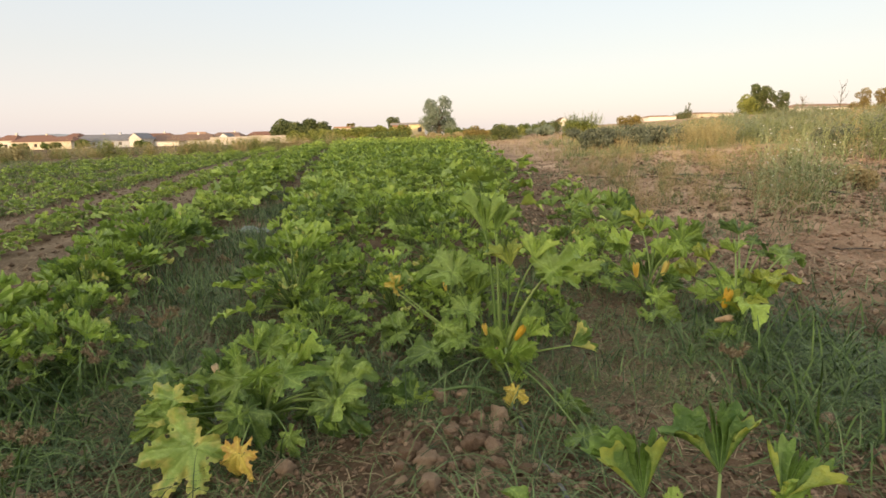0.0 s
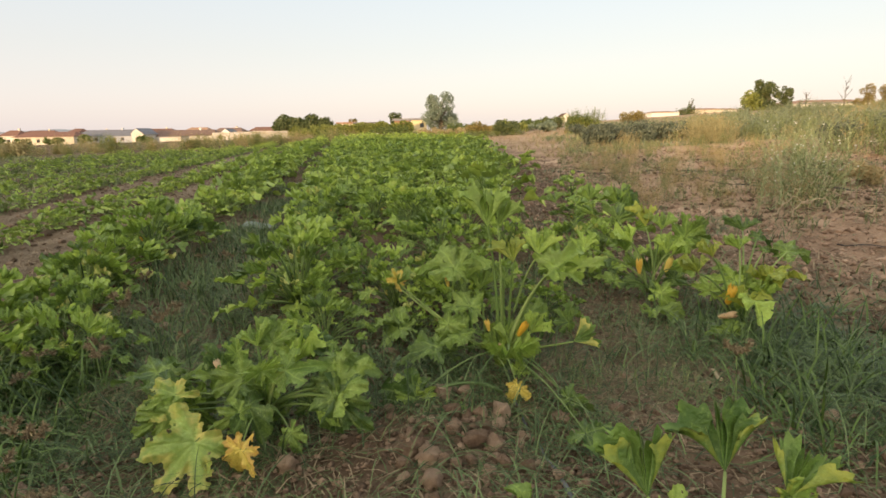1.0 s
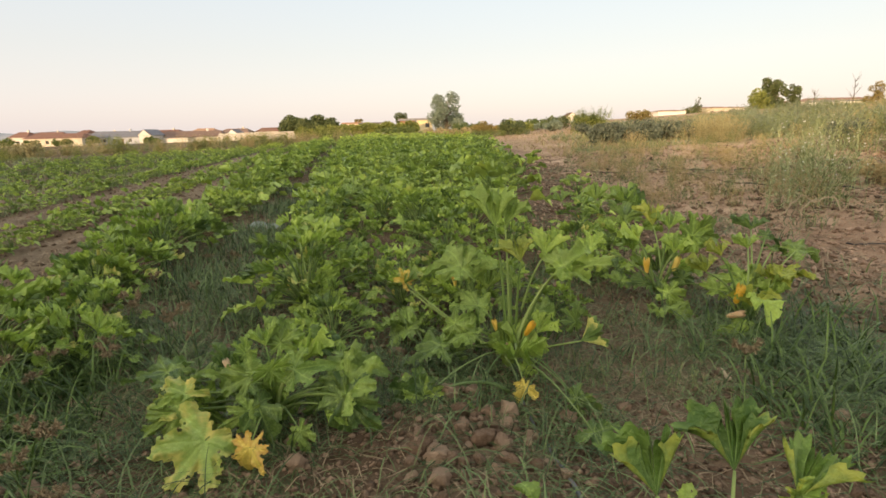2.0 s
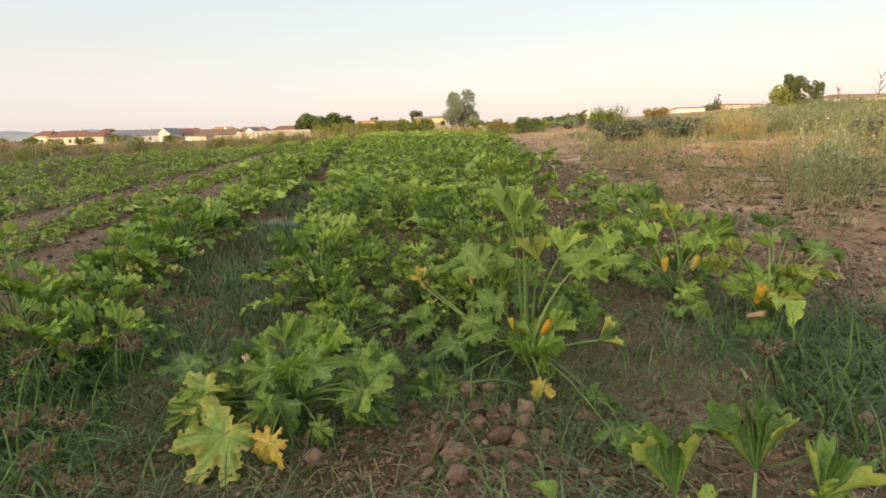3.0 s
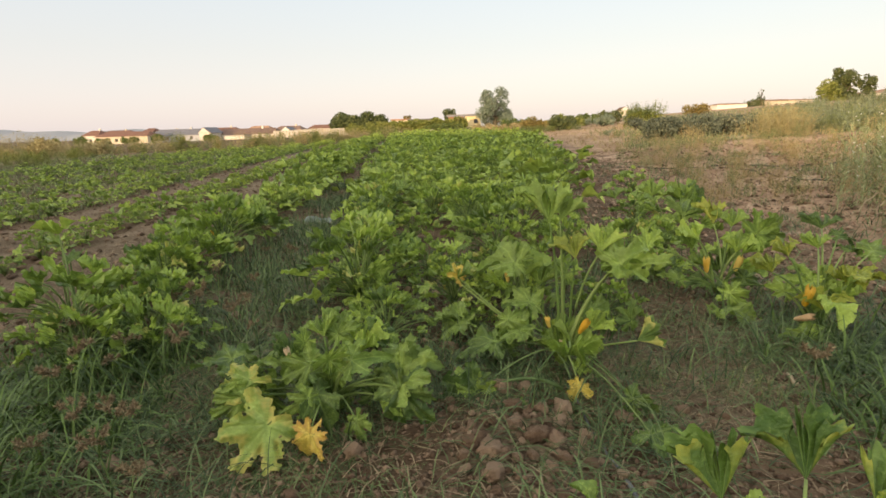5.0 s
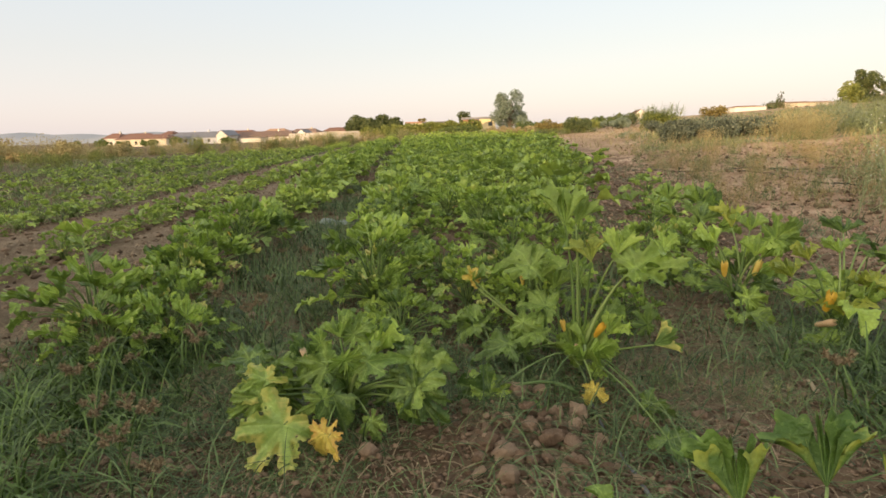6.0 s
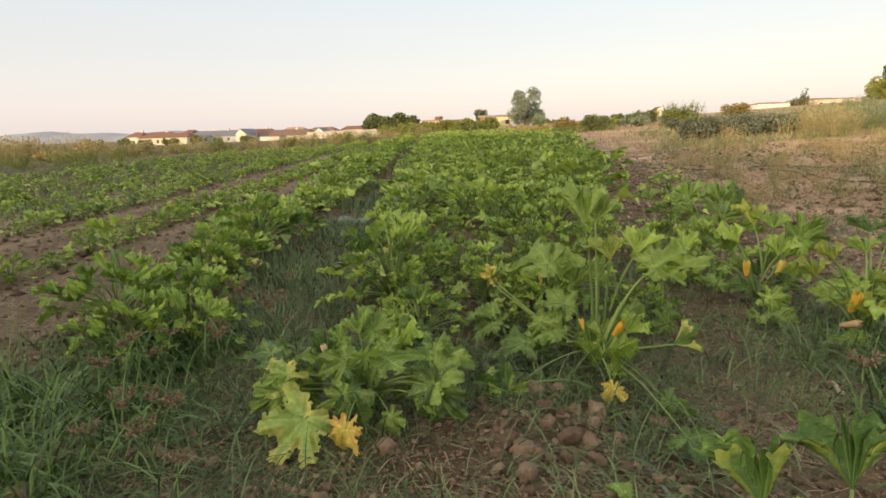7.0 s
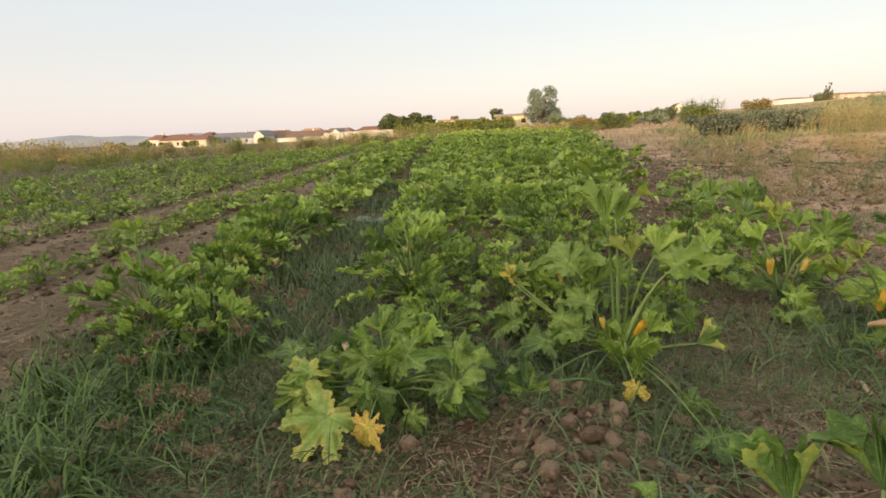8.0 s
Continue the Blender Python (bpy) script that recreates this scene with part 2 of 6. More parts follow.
TREE_OCHRE = simple_material("ochre_leaf", (0.16, 0.13, 0.04), (0.36, 0.27, 0.09), 0.4, 0.6, 0.0, per="island", spread=0.5, through_light=0.2)
HEDGE_GREEN = simple_material("hedge_leaf", (0.07, 0.11, 0.03), (0.21, 0.25, 0.07), 0.4, 0.6, 0.0, per="island", spread=0.5, through_light=0.2)
BARK = simple_material("bark", (0.09, 0.065, 0.045), (0.20, 0.16, 0.12), 6.0, 0.95, 0.8, 0.03)
PLASTIC = simple_material("black_hose", (0.018, 0.018, 0.02), (0.05, 0.05, 0.055), 5.0, 0.5, 0.2, 0.002)
TAPE = simple_material("grey_drip_tape", (0.06, 0.065, 0.075), (0.14, 0.145, 0.16), 6.0, 0.5, 0.3, 0.003)
RENDER_WHITE = simple_material("white_render", (0.62, 0.58, 0.52), (0.80, 0.77, 0.71), 0.5, 0.9, 0.3, 0.01)
RENDER_CREAM = simple_material("cream_render", (0.60, 0.53, 0.42), (0.76, 0.69, 0.57), 0.5, 0.9, 0.3, 0.01)
RENDER_YELLOW = simple_material("yellow_render", (0.68, 0.54, 0.29), (0.80, 0.68, 0.41), 0.5, 0.9, 0.3, 0.01)
RENDER_GREY = simple_material("grey_render", (0.36, 0.38, 0.42), (0.52, 0.54, 0.58), 0.5, 0.9, 0.3, 0.01)
CONCRETE = simple_material("concrete_block", (0.38, 0.345, 0.30), (0.55, 0.505, 0.45), 0.6, 0.95, 0.5, 0.02)
TILE_RED = simple_material("red_roof_tile", (0.12, 0.062, 0.046), (0.22, 0.115, 0.085), 0.8, 0.9, 0.4, 0.03)
TILE_BROWN = simple_material("brown_roof_tile", (0.13, 0.085, 0.07), (0.25, 0.165, 0.13), 0.8, 0.9, 0.4, 0.03)
TILE_ORANGE = simple_material("terracotta_tile", (0.34, 0.20, 0.13), (0.48, 0.31, 0.21), 0.8, 0.9, 0.4, 0.03)
TILE_GREY = simple_material("grey_roof_sheet", (0.13, 0.13, 0.15), (0.24, 0.24, 0.26), 0.8, 0.7, 0.3, 0.02)
PANE = simple_material("window_pane", (0.03, 0.035, 0.04), (0.07, 0.08, 0.09), 0.5, 0.12, 0.0)
WOOD_DARK = simple_material("door_wood", (0.10, 0.06, 0.035), (0.22, 0.14, 0.085), 2.0, 0.7, 0.3, 0.01)
# pale blue grey stands in for the haze before the hills
HILL = simple_material("haze_tinted_hill", (0.24, 0.26, 0.28), (0.33, 0.34, 0.36), 0.01, 1.0, 0.0)

# ---------------------------------------------------------------- helpers for building


def ss(a, b, v):
    k = np.clip((np.asarray(v, float) - a) / (b - a), 0, 1)
    return k * k * (3 - 2 * k)


def land(x, y):
    """Height of the land: level field, rising to the right and away, dropping a little to the far left, plus an unseen
    rise added behind to shade the near field.
    """
    x, y = np.asarray(x, float), np.asarray(y, float)
    z = 0.011 * np.clip(y - 8, 0, 110) * ss(-30, 0, x) + 0.05 * np.clip(x - 2.5, 0, 58) * ss(-12, 2, y)
    z = z - 0.010 * np.clip(-x - 25, 0, 130)
    # made-up crest behind the camera, its height set by where sunlight should begin
    shade_bank = 8.7 + 3.4 * ss(-36, -52, x) - 5.2 * ss(-60, -74, x)
    return z + (shade_bank + 0.4 * np.sin(x * 0.11)) * ss(-30, -60, y)


def bumps(x, y):
    """Uneven worked earth: ridges along the rows, lumps and hollows."""
    u = x + 0.19 * y
    z = 0.022 * np.sin(u * 3.9 + 0.7) + 0.015 * np.sin(x * 7.3 + 2 * np.sin(y * 2.1)) * np.sin(y * 6.1 + np.sin(x * 3.3))
    z += 0.010 * np.sin(x * 17.0 + 1.5 * np.sin(y * 9)) * np.sin(y * 15.0 + 1.3 * np.sin(x * 11))
    z += 0.007 * np.sin(x * 37.0 + 2 * np.sin(y * 23)) * np.sin(y * 41.0 + 2 * np.sin(x * 19))
    near = ss(40, 12, np.hypot(x, y)) * ss(-6, -2, y)
    return (z - 0.012) * near


def ground_z(x, y):
    return float(land(x, y) + bumps(np.asarray(x, float), np.asarray(y, float)))


def mesh_from(name, verts, faces, material=None, smooth=True):
    me = bpy.data.meshes.new(name)
    me.from_pydata([tuple(v) for v in verts], [], [tuple(f) for f in faces])
    if smooth:
        me.polygons.foreach_set("use_smooth", [True] * len(me.polygons))
    if material is not None:
        me.materials.append(material)
    me.update()
    return me


def child(name, me, parent, label=""):
    ob = new(name, me)
    ob.parent = parent
    if label:
        ob["label"] = label
    return ob


def part(name, bm, material, parent, label="", smooth=False):
    """Links a bmesh as one mesh object under a thing or a part."""
    me = bpy.data.meshes.new(name)
    bm.to_mesh(me)
    bm.free()
    if smooth:
        me.polygons.foreach_set("use_smooth", [True] * len(me.polygons))
    me.materials.append(material)
    return child(name, me, parent, label)


def thing(name, at, label, category, group="", turn=0.0):
    ob = new(name)
    ob.empty_display_size = 0.1
    ob.matrix_world = pose(at[0], at[1], at[2], 0, 0, turn)
    return tagged(ob, label, category, group)


def box(bm, x0, x1, y0, y1, z0, z1):
    v = [bm.verts.new((x, y, z)) for z in (z0, z1) for x, y in ((x0, y0), (x1, y0), (x1, y1), (x0, y1))]
    for f in ((3, 2, 1, 0), (4, 5, 6, 7), (0, 1, 5, 4), (1, 2, 6, 5), (2, 3, 7, 6), (3, 0, 4, 7)):
        bm.faces.new([v[i] for i in f])
    return bm


def tube_data(path, radii, sides=6):
    """Vertices and faces of a tapered tube along a path."""
    path = [Vector(p) for p in path]
    verts, faces = [], []
    for i, p in enumerate(path):
        d = (path[min(i + 1, len(path) - 1)] - path[max(i - 1, 0)]).normalized()
        a = d.orthogonal().normalized() if abs(d.z) > 0.98 else d.cross(Vector((0, 0, 1))).normalized()
        b = d.cross(a)
        for k in range(sides):
            w = 2 * math.pi * k / sides
            verts.append(p + radii[i] * (math.cos(w) * a + math.sin(w) * b))
    for i in range(len(path) - 1):
        for k in range(sides):
            n = (k + 1) % sides
            faces.append((i * sides + k, i * sides + n, (i + 1) * sides + n, (i + 1) * sides + k))
    faces.append(tuple(range(sides - 1, -1, -1)))
    faces.append(tuple((len(path) - 1) * sides + k for k in range(sides)))
    return verts, faces


def bezier(a, b, c, n):
    return [a * (1 - s) ** 2 + 2 * b * s * (1 - s) + c * s * s for s in (i / n for i in range(n + 1))]


def join_copies(name, copies, label, category):
    """Far repeats of some built things, joined into one object of stuff."""
    co, loops, totals, mats, slots, tissue = [], [], [], [], [], {"edge": [], "vein": []}
    base = 0
    for ob, m in copies:
        for piece in ob.children:
            me = piece.data
            n = len(me.vertices)
            v = np.empty(n * 3)
            me.vertices.foreach_get("co", v)
            mm = np.array(m @ piece.matrix_local)
            co.append(v.reshape(-1, 3) @ mm[:3, :3].T + mm[:3, 3])
            li = np.empty(len(me.loops), np.int32)
            me.loops.foreach_get("vertex_index", li)
            loops.append(li + base)
            lt = np.empty(len(me.polygons), np.int32)
            me.polygons.foreach_get("loop_total", lt)
            totals.append(lt)
            mat = piece.material_slots[0].material
            if mat not in mats:
                mats.append(mat)
            slots.append(np.full(len(lt), mats.index(mat), np.int32))
            for key in tissue:
                a = np.zeros(n, np.float32)
                if key in me.attributes:
                    me.attributes[key].data.foreach_get("value", a)
                tissue[key].append(a)
            base += n
    co, loops, totals = np.concatenate(co), np.concatenate(loops), np.concatenate(totals)
    me = bpy.data.meshes.new(name)
    me.vertices.add(len(co))
    me.vertices.foreach_set("co", co.ravel())
    me.loops.add(len(loops))
    me.loops.foreach_set("vertex_index", loops)
    me.polygons.add(len(totals))
    me.polygons.foreach_set("loop_start", (np.cumsum(totals) - totals).astype(np.int32))
    for mat in mats:
        me.materials.append(mat)
    me.polygons.foreach_set("material_index", np.concatenate(slots))
    me.polygons.foreach_set("use_smooth", np.ones(len(totals), bool))
    me.update(calc_edges=True)
    for key in tissue:
        at = me.attributes.new(key, "FLOAT", "POINT")
        at.data.foreach_set("value", np.concatenate(tissue[key]))
    return tagged(new(name, me), label, category, kind="stuff")


def joined(chunks):
    verts, faces, k = [], [], 0
    for v, f in chunks:
        verts.extend(v)
        faces.extend(tuple(i + k for i in q) for q in f)
        k += len(v)
    return verts, faces

# ---------------------------------------------------------------- ground


def graded(lo, fine_lo, fine_hi, hi, step, growth):
    mid = np.arange(fine_lo, fine_hi, step)
    up, s, v = [], step, fine_hi
    while v < hi:
        up.append(v)
        s *= growth
        v += s
    down, s, v = [], step, fine_lo
    while v > lo:
        s *= growth
        v -= s
        down.append(v)
    return np.array(down[::-1] + list(mid) + up + [hi])


def build_ground():
    xs = graded(-3000, -4.0, 4.5, 3000, 0.042, 1.07)
    ys = graded(-3000, 0.9, 5.6, 4000, 0.042, 1.07)
    gx, gy = np.meshgrid(xs, ys)
    gz = land(gx, gy) + bumps(gx, gy)
    verts = np.stack([gx, gy, gz], -1).reshape(-1, 3)
    w, h = len(xs), len(ys)
    i = (np.arange(h - 1)[:, None] * w + np.arange(w - 1)[None]).ravel()
    faces = np.stack([i, i + 1, i + w + 1, i + w], -1)
    me = bpy.data.meshes.new("ground")
    me.vertices.add(len(verts))
    me.vertices.foreach_set("co", verts.ravel())
    me.loops.add(faces.size)
    me.loops.foreach_set("vertex_index", faces.ravel().astype(np.int32))
    me.polygons.add(len(faces))
    me.polygons.foreach_set("loop_start", (np.arange(len(faces)) * 4).astype(np.int32))
    me.polygons.foreach_set("use_smooth", np.ones(len(faces), bool))
    me.update(calc_edges=True)
    me.materials.append(SOIL)
    return tagged(new("ground", me), "reddish brown dry tilled soil of a vegetable field", "ground", kind="structure")


ground = build_ground()

# ---------------------------------------------------------------- leaves


def leaf_shape(seed, step, cup, pleat, droop, style="flat"):
    """A lobed squash leaf one unit long: stalk at the origin, tip towards +y, upper side +z. Its outline is a union of
    rounds strung along five to seven main veins, with side lobes, open behind the stalk."""
    rng = np.random.RandomState(seed)
    lobes = np.radians([0, 50, -50, 100, -100, 147, -147]) + rng.normal(0, 0.08, 7)
    reach = np.array([1.0, 0.95, 0.95, 0.80, 0.80, 0.56, 0.56]) * np.append(1.0, rng.uniform(0.80, 1.08, 6))
    if style == "funnel":
        reach[3:] *= 1.15
    tooth, side_lobe = (0.042 if style == "funnel" else 0.024, 0.066) if step < 0.06 else (0.018, 0.062) if step < 0.1 else (0.0, 0.07)
    rounds = [(0.0, 0.10, 0.30)]
    for way, far in zip(lobes, reach):
        sway = rng.normal(0, 0.14)
        for s, rad in ((0.30, 0.21), (0.45, 0.20), (0.60, 0.185), (0.74, 0.15), (0.88, 0.105)):
            a = way + sway * s
            d = np.array([math.sin(a), math.cos(a)])
            c = d * far * s
            rad = rad * (1.55 if style == "funnel" and step < 0.06 else 1.0)
            rounds.append((*c, rad * far * rng.uniform(0.85, 1.1)))
            for side in (-1, 1):
                if s > 0.4 and rng.rand() < 0.85:
                    q = c + far * (rad + side_lobe * 0.7) * rng.uniform(0.8, 1.15) * (side * 0.85 * np.array([d[1], -d[0]]) + 0.5 * d)
                    rounds.append((*q, side_lobe * far * rng.uniform(0.7, 1.25)))
    rounds = np.array(rounds)
    t1, t2 = rng.uniform(0, 6.28, 2)

    def inside(x, y):
        f = (rounds[:, 2] - np.hypot(x[..., None] - rounds[:, 0], y[..., None] - rounds[:, 1])).max(-1)
        f = f + tooth * np.sin(37 * x + t1 + 2 * np.sin(9 * y)) * np.sin(34 * y + t2 + 2 * np.sin(8 * x))
        return np.where(y < 0, np.minimum(f, np.abs(x) - 0.02 + 0.22 * y + 0.04), f)

    x, y = np.meshgrid(np.arange(-1.2, 1.2 + step, step), np.arange(-0.85, 1.2 + step, step))
    f = inside(x, y)
    gx, gy = (inside(x + 0.01, y) - inside(x - 0.01, y)) / 0.02, (inside(x, y + 0.01) - inside(x, y - 0.01)) / 0.02
    near = np.abs(f) < 0.6 * step
    pull = np.where(near, np.clip(f / np.maximum(gx * gx + gy * gy, 0.4), -step * 0.7, step * 0.7), 0)
    x, y, f = x - pull * gx, y - pull * gy, np.where(near, 0.0, f)
    ok, w = f > -1e-6, x.shape[1]
    faces, number = [], np.full(x.size, -1)
    for i in range(x.shape[0] - 1):
        for j in range(w - 1):
            q = [i * w + j, i * w + j + 1, (i + 1) * w + j + 1, (i + 1) * w + j]
            q = [k for k in q if ok.flat[k]]
            if len(q) > 2:
                faces.append(q)
    used = np.unique(np.concatenate([np.array(q) for q in faces]))
    number[used] = np.arange(len(used))
    faces = [tuple(int(number[k]) for k in q) for q in faces]
    x, y, f = x.flat[used], y.flat[used], f.flat[used]
    th, rr = np.arctan2(x, y), np.hypot(x, y)
    off = np.full(len(x), 9.0)
    for way, far in zip(lobes, reach):
        d = np.array([math.sin(way), math.cos(way)])
        along = np.clip(x * d[0] + y * d[1], 0, far)
        off = np.minimum(off, np.hypot(x - along * d[0], y - along * d[1]))
    gap = np.abs(th[:, None] - lobes[None]) / radians(27)
    curl = (np.clip(1.1 - gap, 0, 1) * rng.uniform(-0.55, 0.30, 7)[None]).sum(1)
    p1, p2, p3 = rng.uniform(0, 6.28, 3)
    cone = rng.uniform(0.54, 0.68)
    bend, twist, skew = rng.uniform(0.0, 0.5), rng.uniform(-0.45, 0.45), rng.uniform(-0.2, 0.2)
    rim = np.clip(1 - f / 0.16, 0, 1) * np.clip(rr / 0.5, 0, 1)
    ruffle = rim ** 1.5 * (0.09 * np.sin(9 * th + p2) + 0.06 * np.sin(19 * th + p3)) + 0.04 * np.sin(9 * x + p1 + np.sin(5 * y)) * np.sin(10 * y + p2 + np.sin(6 * x))
    if style == "funnel":
        # wrapped round an upright cone, fluted between the veins
        flute = np.cos(np.clip(gap.min(1), 0, 1) * math.pi)
        open_up = cone * (0.62 + 0.50 * np.abs(np.sin(th * 0.8))) - 0.26 * flute * np.clip(rr, 0, 1) ** 0.7 + 0.10 * rr * rr + 0.16 * curl * rr * rr + 0.7 * ruffle + 0.10 * np.sin(13 * th + p1) * np.clip(rr, 0, 1)
        turn = th * 0.93
        verts = np.stack([rr * np.sin(open_up) * np.sin(turn), rr * np.cos(open_up), -rr * np.sin(open_up) * np.cos(turn) * 0.8], -1)
    else:
        z = pleat * np.minimum(off, 0.2) * 1.5 - droop * rr ** 2 * 0.9 + cup * np.abs(x) ** 1.15 * 1.15
        z = z - bend * np.maximum(y, 0) ** 2 * (0.4 if cup > 0.4 else 1.0) + twist * x * y + skew * x * np.abs(x)
        z = z + 0.13 * rr * np.sin(3 * th + p1) + curl * rr * rr + ruffle
        verts = np.stack([x * (1 - 0.42 * cup), y, z], -1)
    edge = np.clip(1 - f / 0.22, 0, 1) ** 1.3 * np.clip(0.72 + 0.22 * np.abs(th) / math.pi + 0.2 * np.sin(2 * th + p3), 0, 1)
    vein = np.clip(1 - off / 0.028, 0, 1) * (1 - 0.5 * np.clip(rr, 0, 1))
    return verts, faces, edge, vein


def fan_shape(seed):
    """A young leaf one unit long, still folded: an upright pleated fan with a jagged, toothed rim, its sides turned forward."""
    rng = np.random.RandomState(seed)
    n, m = 140, 14
    u = np.linspace(-1, 1, n + 1)[None].repeat(m + 1, 0)
    s = np.linspace(0.0, 1.0, m + 1)[:, None].repeat(n + 1, 1) ** 0.8
    p1, p2, p3 = rng.uniform(0, 6.28, 3)
    warp = u + 0.05 * np.sin(5 * u + p1)
    rib = np.abs(np.cos(3.5 * math.pi * warp))
    teeth = np.abs(((warp * 16 + 0.6 * np.sin(7 * u + p3) + p2) % 1) - 0.5) * 2
    far = np.interp(u, np.linspace(-1, 1, 8), rng.uniform(0.82, 1.08, 8))
    rim = (0.56 + 0.36 * rib ** 0.7 + 0.15 * (teeth - 0.5)) * (1.10 - 0.20 * u * u) * far
    r = s * (rim * s + 0.8 * (1 - s))
    turn = u * radians(rng.uniform(98, 118))
    spread = rng.uniform(0.34, 0.42) * (0.75 + 0.5 * np.abs(np.sin(turn * 0.8)))
    fold = 0.17 * s ** 0.7 * np.cos(7 * math.pi * warp) + 0.10 * s ** 3 * np.sin(11 * u + p2) + 0.16 * s ** 4 * np.sin(17 * u + p1)
    lean = spread + fold
    verts = np.stack([r * np.sin(lean) * np.sin(turn), r * np.cos(lean), -r * np.sin(lean) * np.cos(turn) * 0.75], -1).reshape(-1, 3)
    i = (np.arange(m)[:, None] * (n + 1) + np.arange(n)[None]).ravel()
    faces = [(int(k), int(k) + n + 1, int(k) + n + 2, int(k) + 1) for k in i]
    edge = np.clip(np.clip((np.abs(u) - 0.62) / 0.3, 0, 1) * 0.88 + 0.5 * np.clip((s - 0.8) / 0.2, 0, 1) * (0.5 + 0.5 * np.sin(6 * u + p1)), 0, 1)
    vein = np.clip((rib - 0.93) / 0.07, 0, 1) * (1 - 0.6 * s)
    return verts, faces, edge.ravel(), vein.ravel()


def with_tissue(me, edge, vein):
    for key, values in (("edge", edge), ("vein", vein)):
        at = me.attributes.new(key, "FLOAT", "POINT")
        at.data.foreach_set("value", np.asarray(values, np.float32))
    return me


STYLES = {"flat": (0.26, 0.11, 0.26), "droop": (0.10, 0.11, 0.55), "cup": (0.50, 0.14, 0.06), "funnel": (0.60, 0.30, -0.12)}
LEAVES = {}
for si, (style, (cup, pleat, droop)) in enumerate(STYLES.items()):
    for fineness, step, count in (("near", 0.038, 6), ("mid", 0.074, 5), ("far", 0.25, 3)):
        for k in range(count):
            LEAVES[style, fineness, k] = leaf_shape(100 * si + 7 * k + int(1000 * step), step, cup, pleat, droop, style)
for k in range(6):
    LEAVES["fan", "near", k] = fan_shape(900 + k)
LEAF_MESH = {}
for (style, fineness, k), (v, f, e, w) in LEAVES.items():
    if fineness != "far":
        LEAF_MESH[style, fineness, k] = with_tissue(mesh_from("leaf_" + style, v, f, LEAF[0]), e, w)


def leaf_frame(at, tip, up=(0, -0.35, 1.0), width=1.0, spin=0.0):
    """Pose of a leaf whose stalk ends at one place and whose tip reaches another."""
    at, tip = Vector(at), Vector(tip)
    t = tip - at
    length = t.length
    t.normalize()
    n = Vector(up) - t * Vector(up).dot(t)
    n = n.normalized() if n.length > 1e-3 else t.orthogonal().normalized()
    n = Matrix.Rotation(spin, 3, t) @ n
    x = t.cross(n)
    m = Matrix((x * length * width, t * length, n * length)).transposed().to_4x4()
    m.translation = at
    return m


def stalk_data(root, end, tip, thick, sides, steps, rise=0.5):
    root, end = Vector(root), Vector(end)
    span = (end - root)
    bend = root + Vector((span.x * 0.35, span.y * 0.35, max(span.z, 0.12) * (0.55 + rise * 0.4)))
    pts = bezier(root, bend, end, steps)
    return tube_data(pts, [thick * (1.25 - 0.65 * i / steps) for i in range(steps + 1)], sides)


